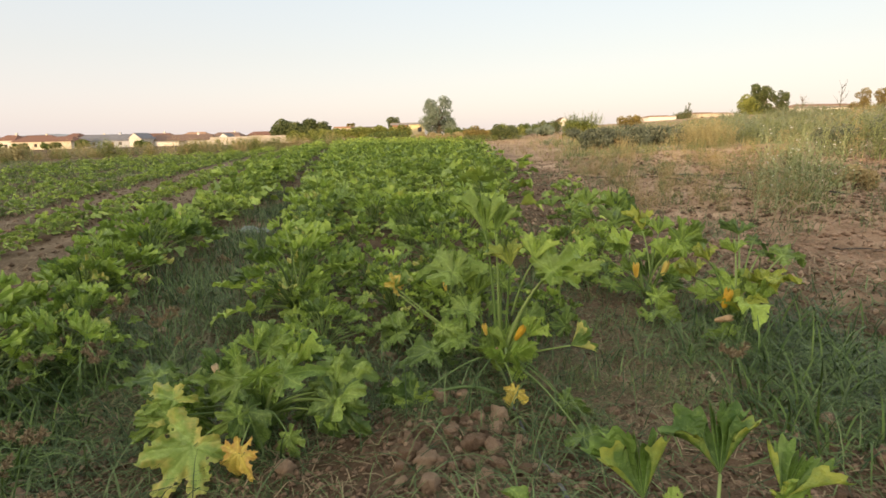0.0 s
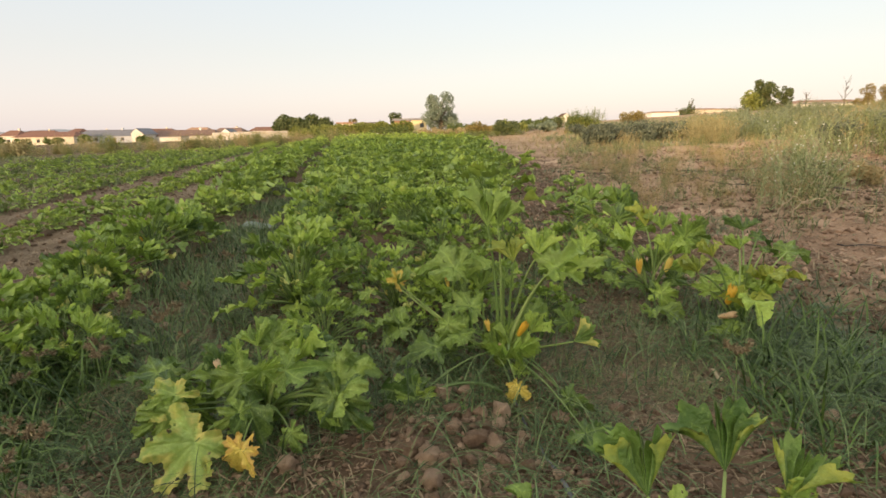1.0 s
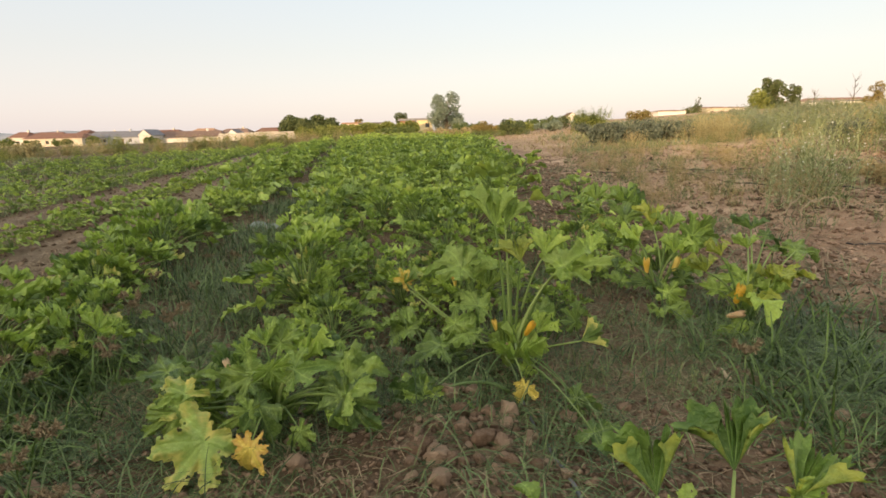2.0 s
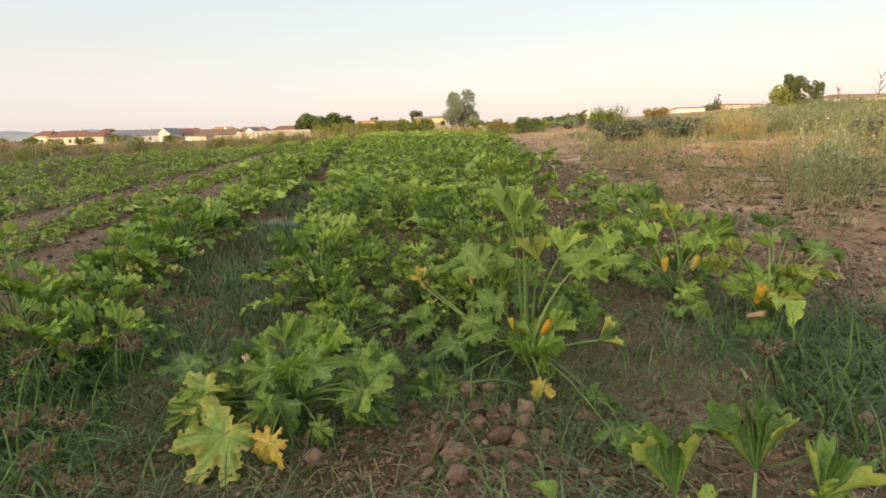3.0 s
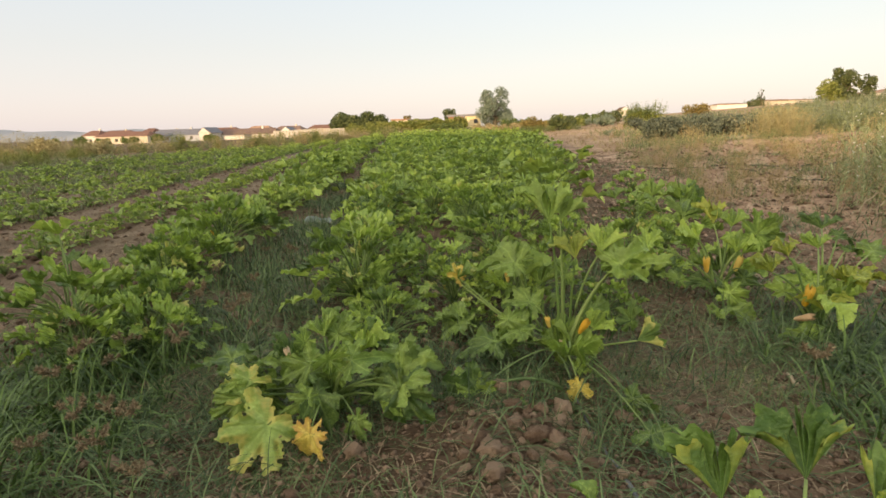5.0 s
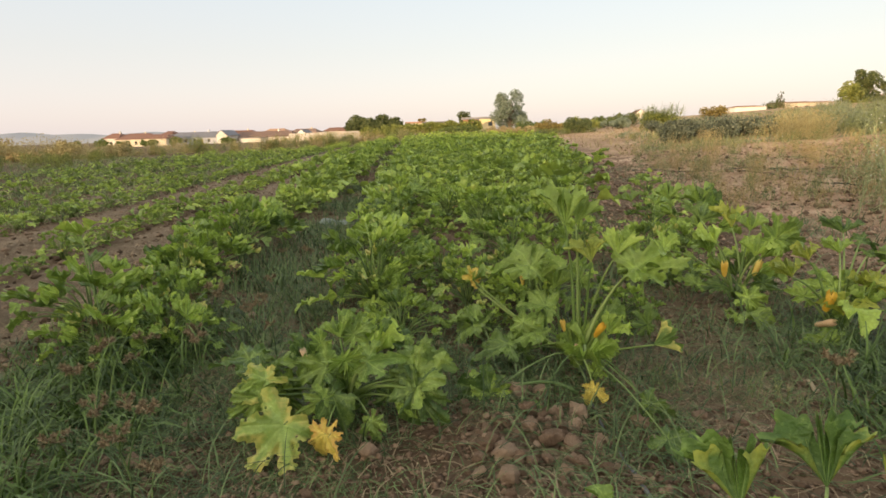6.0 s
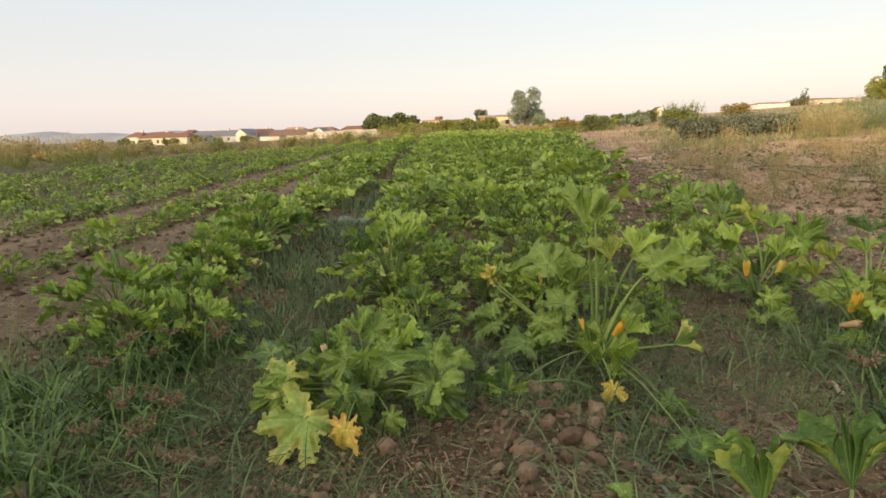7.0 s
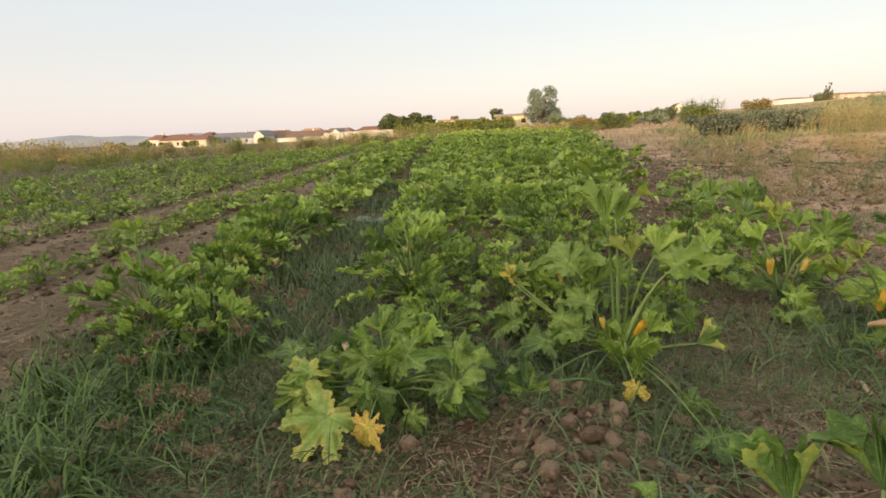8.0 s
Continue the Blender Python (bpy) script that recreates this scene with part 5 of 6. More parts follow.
def weed_clump(seed, stems, height, spread, name, label, stem_mat, leaf_mat, head_mat=None, width=0.006, leafy=6, head=0.02, heads=0.6):
    """A tuft of thin branching stems with narrow leaves and, on some, small heads."""
    r = random.Random(seed)
    ob = thing(name, (0, 0, 0), label, "weed", "weeds at the field edge")
    stalks, leaves, tops = [], [], []
    for i in range(stems):
        az, lean = r.uniform(0, 6.28), r.uniform(0.05, 0.5)
        h = height * r.uniform(0.55, 1.1)
        root = Vector((r.gauss(0, spread), r.gauss(0, spread), -0.02))
        d = Vector((math.cos(az), math.sin(az), 0))
        end = root + d * h * lean + Vector((0, 0, h))
        mid = root + d * h * lean * 0.25 + Vector((0, 0, h * 0.55))
        pts = bezier(root, mid, end, 5)
        side = Vector((math.cos(az + 1.3 + i), math.sin(az + 1.3 + i), 0))
        stalks.append((pts, side))
        ends = [end]
        for b in range(2 if leafy else 1):
            s = r.uniform(0.45, 0.85)
            q = root.lerp(end, s)
            a2 = r.uniform(0, 6.28)
            e2 = q + Vector((math.cos(a2), math.sin(a2), 1.1)) * h * r.uniform(0.12, 0.25)
            stalks.append(([q, q.lerp(e2, 0.5) + Vector((0, 0, 0.02)), e2], side))
            ends.append(e2)
        for b in range(leafy):
            s = r.uniform(0.08, 0.85)
            q = bezier(root, mid, end, 20)[int(s * 20)]
            a2 = r.uniform(0, 6.28)
            ln = h * r.uniform(0.10, 0.24) * (1.2 - s * 0.6)
            o = Vector((math.cos(a2), math.sin(a2), 0))
            leaves.append(([q, q + o * ln * 0.55 + Vector((0, 0, ln * 0.35)), q + o * ln + Vector((0, 0, ln * 0.2))], Vector((-o.y, o.x, 0.4))))
        for e in ends:
            if head_mat and r.random() < heads:
                for b in range(5):
                    o = Vector((r.uniform(-1, 1), r.uniform(-1, 1), r.uniform(-0.4, 1))) * head
                    c = e + o * 0.6
                    tops.append(([c - o * 0.6, c, c + o * 0.6], Vector((r.uniform(-1, 1), r.uniform(-1, 1), r.uniform(-1, 1)))))
    v, f = strips(stalks, width, 0.6)
    tagged(child("stem_tuft", mesh_from("stem_tuft", v, f, stem_mat), ob), kind="stuff")
    if leaves:
        v, f = strips(leaves, width * 2.2, 0.85)
        tagged(child("leaf_tuft", mesh_from("leaf_tuft", v, f, leaf_mat), ob), kind="stuff")
    if tops:
        v, f = strips(tops, head * 0.9, 0.5)
        tagged(child("head_tuft", mesh_from("head_tuft", v, f, head_mat), ob), kind="stuff")
    return ob


WEEDS = {
    "green": [weed_clump(s, 32, 0.74, 0.16, "weed_clump", "tall thin green weeds with small white flower heads", WEED, WEED, FLOWER_WHITE, 0.006, 7, 0.012, 0.06) for s in (1, 2, 3)],
    "grey": [weed_clump(s, 30, 0.8, 0.22, "weed_clump", "grey green bushy weeds at the field edge", WEED_GREY, WEED_GREY, None, 0.012, 8) for s in (4, 5)],
    "dry": [weed_clump(s, 30, 0.75, 0.20, "dry_grass_clump", "straw coloured dry grass clump", WEED_DRY, WEED_DRY, WEED_DRY, 0.007, 3, 0.022, 0.35) for s in (6, 7, 8)],
    "wispy": [weed_clump(s, 20, 0.80, 0.17, "weed_clump", "tall wispy pale green weeds with white flower heads", WEED_PALE, WEED_PALE, FLOWER_WHITE, 0.005, 4, 0.011, 0.09) for s in (21, 22, 23)],
    "gold": [weed_clump(s, 28, 0.85, 0.22, "dry_grass_clump", "golden dry tall grass lit by low sun", WEED_GOLD, WEED_GOLD, WEED_GOLD, 0.009, 3, 0.026, 0.35) for s in (24, 25)],
    "bushy": [weed_clump(s, 34, 0.62, 0.26, "weed_clump", "dense bushy dull green weeds", WEED_GREY, WEED, None, 0.014, 9) for s in (31, 32)],
    "low": [weed_clump(s, 26, 0.32, 0.14, "weed_clump", "low green weeds on bare soil", WEED, GRASS, None, 0.006, 6) for s in (9, 10)],
    "lush": [weed_clump(s, 40, 0.9, 0.22, "weed_clump", "lush bright green weeds", HEDGE_GREEN, HEDGE_LIME, None, 0.012, 10) for s in (11, 12)],
}
fresh = {k: list(v) for k, v in WEEDS.items()}
wr = random.Random(77)


def set_weed(kind, x, y, scale, flat=1.0):
    s = (scale, scale, scale * flat)
    m = pose(*spot(x, y), wr.uniform(-6, 6), wr.uniform(-6, 6), wr.uniform(0, 360)) @ Matrix.Diagonal((*s, 1))
    weed_spots.append((math.hypot(x, y), kind, m, s))


weed_spots = []
# the big flowering clump on the bare soil and its neighbours
for x, y, k, s in ((3.72, 6.0, "wispy", 0.9), (3.95, 6.35, "wispy", 1.2), (4.25, 6.7, "wispy", 1.35), (4.55, 6.4, "wispy", 1.1), (4.1, 6.15, "dry", 0.6), (4.35, 6.35, "green", 1.2),
                   (4.95, 7.2, "wispy", 1.4), (5.3, 7.8, "wispy", 1.3), (4.7, 7.9, "dry", 0.9), (3.45, 6.7, "dry", 0.5), (5.7, 8.6, "wispy", 1.3), (4.65, 7.3, "wispy", 1.45),
                   (6.0, 7.7, "dry", 0.45), (3.2, 7.6, "low", 0.9), (2.9, 8.2, "dry", 0.5), (3.9, 9.6, "dry", 0.7), (3.3, 10.6, "low", 1.0), (4.6, 11.4, "green", 0.6), (6.1, 9.3, "wispy", 1.3),
                   (3.55, 5.2, "low", 0.6), (4.1, 5.1, "low", 0.5), (5.2, 6.3, "low", 0.8), (6.6, 10.3, "wispy", 1.3), (5.0, 9.1, "green", 0.9)):
    set_weed(k, x, y, s)
# scattered over the bare soil
for i in range(130):
    y = wr.uniform(6.5, 19)
    x = wr.uniform(2.3 + 0.06 * y, 0.66 * y)
    set_weed(wr.choice(("low", "low", "dry", "dry", "green")), x, y, wr.uniform(0.25, 0.6))
# the tall band along the right edge of the field
for i in range(330):
    a = wr.random()
    px = 5.5 + 10.5 * a
    py = 30 - 15.5 * a ** 0.75
    y = py + abs(wr.gauss(0, 1)) * 5.0
    x = px * (y / py) ** 0.9 + wr.uniform(-0.8, 0.8)
    kind = wr.choice(("green", "wispy", "dry", "grey", "grey", "green", "green", "bushy"))
    if wr.random() < 0.25 and 8 < x < 18 and y > 24:
        kind = "grey"
    size = 0.4 if a < 0.22 else 0.55 if a < 0.42 else 1.2
    set_weed(kind, x, y, size * wr.uniform(0.6, 1.35), wr.uniform(0.75, 1.0))
# thin low growth over the far part of the bare strip
for i in range(80):
    y = wr.uniform(11, 26)
    set_weed(wr.choice(("green", "low", "wispy", "low", "dry")), wr.uniform(0.17 * y + 0.6, 0.52 * y), y, wr.uniform(0.3, 0.6))
# rank weeds along the top of the rise
for i in range(110):
    y = wr.uniform(34, 75)
    set_weed(wr.choice(("bushy", "bushy", "green", "dry", "grey")), y * wr.uniform(0.45, 1.1), y, wr.uniform(0.9, 2.0), wr.uniform(0.7, 1.0))
# nearer weeds down the right side
for i in range(14):
    y = wr.uniform(9.5, 15)
    x = wr.uniform(0.70 * y, 0.95 * y + 1)
    set_weed(wr.choice(("green", "green", "dry")), x, y, wr.uniform(0.8, 1.3))
for i in range(13):
    set_weed("gold", 9.4 + wr.gauss(0, 0.45), 20.4 + wr.gauss(0, 1.3), wr.uniform(0.8, 1.35))
for i in range(30):
    set_weed(wr.choice(("green", "dry", "gold", "low")), wr.uniform(5.5, 9.5), wr.uniform(17, 27), wr.uniform(0.35, 0.8))
for x, y in ((9.5, 40), (9.9, 39.7), (10.3, 40.2), (10.6, 39.8)):
    set_weed("lush", x, y, wr.uniform(1.7, 2.3))
for i in range(30):
    set_weed("grey", wr.uniform(9, 19), wr.uniform(25, 37), wr.uniform(0.7, 1.2))
for i in range(36):
    x, y = wr.uniform(-1.3, 2.2), wr.uniform(1.5, 4.0)
    if math.hypot(x - 0.05, y - 1.6) > 0.35:
        set_weed("low", x, y, wr.uniform(0.2, 0.42))
# the left edge and the far end of the rows
for i in range(330):
    a = wr.random()
    x, y = -36 + 27 * a, 25 + 21 * a + abs(wr.gauss(0, 1)) * 5.0
    if a < 0.36:
        set_weed(wr.choice(("gold", "gold", "gold", "dry", "green")), x, y, wr.choice((0.9, 1.2, 1.5, 1.8, 2.0)) * (1.0 if a < 0.22 else 0.6), wr.uniform(0.75, 1.0))
    else:
        set_weed(wr.choice(("lush", "green", "gold", "dry", "green")), x, y, wr.choice((0.6, 0.9, 1.1, 1.5)), wr.uniform(0.75, 1.0))
for i in range(120):
    y = wr.uniform(17, 30)
    set_weed(wr.choice(("green", "low", "lush")), -13.5 - 0.55 * y + wr.uniform(-4, 6), y, wr.uniform(0.4, 0.8))
for i in range(150):
    x = wr.uniform(-13, 7)
    kinds = ("dry", "dry", "dry", "green") if -2.8 < x < 1.8 else ("lush", "green", "green", "grey")
    set_weed(wr.choice(kinds), x, wr.uniform(46, 56), wr.uniform(0.9, 1.4) if -2.8 < x < 1.8 else wr.uniform(0.6, 1.0), 0.8)

weed_spots.sort(key=lambda w: w[0])
names = {"wispy": ("weeds", "tall wispy pale green weeds"), "gold": ("dry_grass", "golden dry tall grass along the field edge"), "green": ("weeds", "tall green flowering weeds along the field edge"), "grey": ("weeds", "grey green weeds along the field edge"), "dry": ("dry_grass", "tall straw coloured dry grass along the field edge"),
         "bushy": ("weeds", "dense bushy dull green weeds"), "low": ("weeds", "low green weeds on bare soil"), "lush": ("weeds", "lush bright green weeds along the field edge")}
for kind in WEEDS:
    far = [(wr.choice(WEEDS[kind]), m) for d, k, m, s in weed_spots[230:] if k == kind]
    if far:
        join_copies(names[kind][0], far, names[kind][1], "weeds")
for d, kind, m, s in weed_spots[:230]:
    if fresh[kind]:
        fresh[kind].pop().matrix_world = m
    else:
        copy_thing(wr.choice(WEEDS[kind]), m).scale = s
for kind in fresh:
    for ob in fresh[kind]:
        for piece in list(ob.children):
            bpy.data.objects.remove(piece)
        bpy.data.objects.remove(ob)

# rust-brown sedge heads in the grass


def sedge(seed, label):
    """A thin stem with an umbel of rays, each ending in a spiky tuft of spikelets, and long narrow bracts."""
    r = random.Random(seed)
    ob = thing("sedge", (0, 0, 0), label, "weed", "sedges in the grass")
    top = Vector((0.02 + 0.01 * r.random(), 0.01, 0.17))
    v, f = tube_data(bezier(Vector((0, 0, -0.02)), Vector((0.005, 0.0, 0.10)), top, 5), [0.0022] * 6, 4)
    child("stem", mesh_from("stem", v, f, STALK_DARK), ob)
    rays, spikes, bracts = [], [], []
    for k in range(9):
        a = k * 2.4 + r.uniform(-0.3, 0.3)
        d = Vector((math.cos(a), math.sin(a), r.uniform(0.1, 1.4))).normalized() * r.uniform(0.015, 0.055)
        rays.append(([top, top + d * 0.5 + Vector((0, 0, 0.006)), top + d], Vector((-math.sin(a), math.cos(a), 0.2))))
        for i in range(44):
            w = (Vector((r.gauss(0, 1), r.gauss(0, 1), r.gauss(0.1, 1))).normalized() + d.normalized() * 0.5).normalized()
            q = top + d * r.uniform(0.75, 1.05)
            spikes.append(([q, q + w * r.uniform(0.006, 0.016)], Vector((r.uniform(-1, 1), r.uniform(-1, 1), r.uniform(-1, 1))).normalized()))
    for k in range(4):
        a = k * 1.7 + r.random()
        o = Vector((math.cos(a), math.sin(a), 0))
        bracts.append(([top, top + o * 0.06 + Vector((0, 0, 0.03)), top + o * 0.13 + Vector((0, 0, 0.005))], Vector((-o.y, o.x, 0.2))))
    v, f = strips(rays, 0.0018, 0.3)
    tagged(child("ray_tuft", mesh_from("ray_tuft", v, f, SEED_HEAD), ob), kind="stuff")
    v, f = strips(spikes, 0.0050, 0.5)
    tagged(child("seed_head", mesh_from("seed_head", v, f, SEED_HEAD), ob, "rust brown spiky seed head"), kind="stuff")
    v, f = strips(bracts, 0.006, 0.8)
    tagged(child("bract_tuft", mesh_from("bract_tuft", v, f, GRASS_LUSH), ob), kind="stuff")
    return ob


SEDGES = [sedge(k, "rust brown sedge head on a thin stem in grass") for k in range(4)]
spare = list(SEDGES)
sedge_spots = [(-1.66, 2.01), (-1.81, 2.34), (-1.5, 2.09), (-1.45, 2.46), (-1.4, 1.5), (-1.25, 1.32), (-1.6, 1.82), (-1.38, 1.26), (-1.77, 2.41), (-1.44, 2.54), (-1.58, 3.03), (-1.45, 2.05), (-2.04, 2.05), (-1.66, 1.77), (1.08, 1.85), (-1.07, 1.17), (-1.6, 1.59), (-1.43, 1.44), (-1.3, 1.36)]
for i in range(9):
    y = wr.uniform(1.6, 4.6)
    sedge_spots.append((-1.05 - 0.19 * y + wr.gauss(0, 0.28), y))
for x, y in sedge_spots:
    m = pose(*spot(x, y), wr.uniform(-12, 12), wr.uniform(-12, 12), wr.uniform(0, 360))
    size = wr.uniform(0.9, 1.45)
    if spare:
        spare.pop().matrix_world = m @ Matrix.Scale(size, 4)
    else:
        copy_thing(wr.choice(SEDGES), m).scale = (size, size, size)

# ---------------------------------------------------------------- hoses


def hose(name, points, radius, material, label):
    pts = [Vector((x, y, ground_z(x, y) + radius * 0.8)) for x, y in points]
    fine = []
    for i in range(len(pts) - 1):
        p0, p1, p2, p3 = pts[max(i - 1, 0)], pts[i], pts[i + 1], pts[min(i + 2, len(pts) - 1)]
        for k in range(10):
            s = k / 10
            q = 0.5 * (2 * p1 + (p2 - p0) * s + (2 * p0 - 5 * p1 + 4 * p2 - p3) * s * s + (3 * p1 - p0 - 3 * p2 + p3) * s ** 3)
            q.z = ground_z(q.x, q.y) + radius * (0.35 + 0.5 * math.sin(7 * q.x + 5 * q.y))
            fine.append(q)
    v, f = tube_data(fine, [radius] * len(fine), 8)
    return tagged(new(name, mesh_from(name, v, f, material)), label, "hose")


hose("drip_tape", [(0.38, 1.15), (0.33, 1.50), (0.30, 1.68), (0.27, 1.83), (0.25, 2.08), (0.27, 2.43), (0.24, 3.36), (0.10, 4.7)], 0.0075, TAPE, "grey plastic drip irrigation tape on the soil")
hose("irrigation_hose", [(2.6, 12.6), (3.85, 11.8), (4.6, 11.5), (5.6, 10.9), (6.4, 10.5), (7.6, 10.3)], 0.014, PLASTIC, "black irrigation hose across the bare soil")
hose("irrigation_hose", [(4.2, 11.2), (4.5, 10.4), (4.65, 9.05), (4.8, 8.4), (5.0, 7.9)], 0.011, PLASTIC, "thin black irrigation hose on straw covered soil")
hose("irrigation_hose", [(5.2, 7.9), (5.55, 7.45), (5.85, 7.05), (6.3, 6.6)], 0.011, PLASTIC, "thin black irrigation hose on straw covered soil")
hose("irrigation_hose", [(3.44, 4.62), (3.5, 4.52), (3.68, 4.34), (3.85, 4.15)], 0.007, PLASTIC, "thin black irrigation hose on straw covered soil")
hose("irrigation_hose", [(1.72, 2.5), (1.66, 2.1), (1.63, 1.85), (1.62, 1.5)], 0.010, PLASTIC, "black irrigation hose in the grass")

# dry looping vine beside the flowering clump


def dry_vine(points, radius):
    pts = []
    for i in range(len(points) - 1):
        a, b = Vector(points[i]), Vector(points[i + 1])
        pts += [a.lerp(b, k / 4) + Vector((wr.gauss(0, 0.012), wr.gauss(0, 0.012), wr.gauss(0, 0.014))) for k in range(4)]
    pts = [Vector((q.x, q.y, ground_z(q.x, q.y) + max(q.z, 0.005))) for q in pts]
    v, f = tube_data(pts, [radius] * len(pts), 6)
    return tagged(new("dry_vine", mesh_from("dry_vine", v, f, BLEACHED)), "bleached dry vine looped over bare soil", "vine")


dry_vine([(3.72, 5.75, 0.0), (3.85, 5.80, 0.12), (4.1, 5.85, 0.15), (4.2, 5.75, 0.02), (4.28, 5.70, 0.13), (4.42, 5.68, 0.16), (4.5, 5.6, 0.10), (4.48, 5.55, 0.0)], 0.007)
dry_vine([(3.6, 5.9, 0.0), (3.7, 5.95, 0.05), (3.9, 6.0, 0.16), (4.05, 5.95, 0.12), (4.2, 5.9, 0.0)], 0.006)



def plastic_scrap(x, y, length, width, turn):
    """A thin weathered sheet, buckled, lying on the path."""
    verts, faces, n, m = [], [], 10, 4
    for side in (0.0, 0.005):
        for i in range(n + 1):
            for j in range(m + 1):
                a, b = (i / n - 0.5) * length, (j / m - 0.5) * width * (1 - 0.3 * math.sin(i * 0.9) ** 2)
                verts.append((a, b, 0.015 + 0.010 * math.sin(i * 0.8) + 0.05 * j / m + side))
    k, step = (n + 1) * (m + 1), m + 1
    for i in range(n):
        for j in range(m):
            q = (i * step + j, (i + 1) * step + j, (i + 1) * step + j + 1, i * step + j + 1)
            faces += [q[::-1], tuple(v + k for v in q)]
        for j in (0, m):
            faces.append((i * step + j, (i + 1) * step + j, (i + 1) * step + j + k, i * step + j + k))
    ob = new("plastic_scrap", mesh_from("plastic_scrap", verts, faces, PLASTIC_GREY))
    ob.matrix_world = pose(*spot(x, y), 0, 0, turn)
    return tagged(ob, "pale grey green scrap of plastic on the path", "plastic scrap")


def dry_stick(a, b, radius):
    """A short bleached stalk stub, thicker at its broken end."""
    pts = [Vector((*a, ground_z(*a) + 0.022)).lerp(Vector((*b, ground_z(*b) + 0.015)), k / 5) + Vector((0, 0, 0.006 * math.sin(k * 1.4))) for k in range(6)]
    v, f = tube_data(pts, [radius * c for c in (0.7, 0.85, 0.8, 0.95, 1.25, 1.1)], 8)
    return tagged(new("dry_stick", mesh_from("dry_stick", v, f, BLEACHED)), "short bleached dry stalk lying on the soil", "stick")


plastic_scrap(-2.2, 6.0, 0.42, 0.13, -20)
dry_stick((1.13, 2.14), (1.135, 2.07), 0.008)

# ---------------------------------------------------------------- the far side of the field


def foliage_blob(r, blobs, count, leaf):
    """Small leaves spread through the shells of several clumps."""
    verts, faces = [], []
    sizes = [b[1] ** 2 for b in blobs]
    for i in range(count):
        c, rad, squash = r.choices(blobs, sizes)[0]
        d = Vector((r.gauss(0, 1), r.gauss(0, 1), r.gauss(0, 1))).normalized()
        q = Vector(c) + Vector((d.x, d.y, d.z * squash)) * rad * r.uniform(0.55, 1.08)
        a = Vector((r.gauss(0, 1), r.gauss(0, 1), r.gauss(0, 1))).normalized()
        b = a.orthogonal().normalized() * leaf * r.uniform(0.3, 0.55)
        a = a * leaf * r.uniform(0.6, 1.2)
        k = len(verts)
        verts += [q - a, q + b, q + a, q - b]
        faces.append((k, k + 1, k + 2, k + 3))
    return verts, faces


def tree(x, y, height, width, trunk, material, label, seed, count=2600, leaf=0.22, blobs=9, name="tree", squash=0.8, low=0.25, taper=0.35, spread=1.0, puff=1.0):
    r = random.Random(seed)
    ob = thing(name, spot(x, y), label, name)
    chunks = [tube_data([Vector((0, 0, -0.3)), Vector((0.05, 0, trunk)), Vector((0.1, 0.05, height * 0.75))], [width * 0.055, width * 0.04, width * 0.012], 7)]
    balls = []
    for k in range(blobs):
        s = (k + 0.5) / blobs
        az = k * 2.4
        out = width * 0.5 * spread * (0.25 + 0.55 * r.random()) * (1 - 0.45 * s)
        az += r.uniform(-0.8, 0.8)
        h = height * (low + (0.86 - low) * s)
        c = Vector((out * math.cos(az), out * math.sin(az), h))
        rad = width * puff * r.uniform(0.16, 0.32) * (1 - taper * s)
        balls.append((c, rad, squash))
        chunks.append(tube_data(bezier(Vector((0.03, 0, trunk * 0.8 + s * height * 0.3)), Vector((out * 0.3 * math.cos(az), out * 0.3 * math.sin(az), h * 0.9)), c, 4), [width * 0.018, width * 0.014, width * 0.01, width * 0.007, width * 0.004], 5))
    v, f = joined(chunks)
    child("trunk", mesh_from("trunk", v, f, BARK), ob, "rough brown trunk and limbs")
    v, f = foliage_blob(r, balls, count, leaf)
    child("crown", mesh_from("crown", v, f, material, smooth=False), ob)
    return ob


def bush(x, y, width, height, material, label, seed, count=1500, leaf=0.12, depth=None, name="bush", category="bush", sprigs=True):
    """A low shrub: stems from the ground and several leafy clumps."""
    r = random.Random(seed)
    ob = thing(name, spot(x, y), label, category)
    depth = depth or min(width, 3.0)
    balls, stems = [], []
    many = max(5, int(width / max(height, 0.5) * 5))
    for k in range(many):
        c = Vector((r.uniform(-0.5, 0.5) * width * 0.82, r.uniform(-0.5, 0.5) * depth * 0.7, height * r.uniform(0.28, 0.70)))
        rad = min(height * r.uniform(0.28, 0.42), max(c.z, 0.1) * 1.1)
        balls.append((c, rad, 0.9))
        stems.append(tube_data([Vector((c.x * 0.6, c.y * 0.6, -0.1)), Vector((c.x * 0.8, c.y * 0.8, c.z * 0.5)), c], [0.03, 0.02, 0.008], 5))
    v, f = joined(stems)
    tagged(child("stem_tuft", mesh_from("stem_tuft", v, f, BARK), ob), kind="stuff")
    v, f = foliage_blob(r, balls, count, leaf)
    child("foliage", mesh_from("foliage", v, f, material, smooth=False), ob)
    return ob


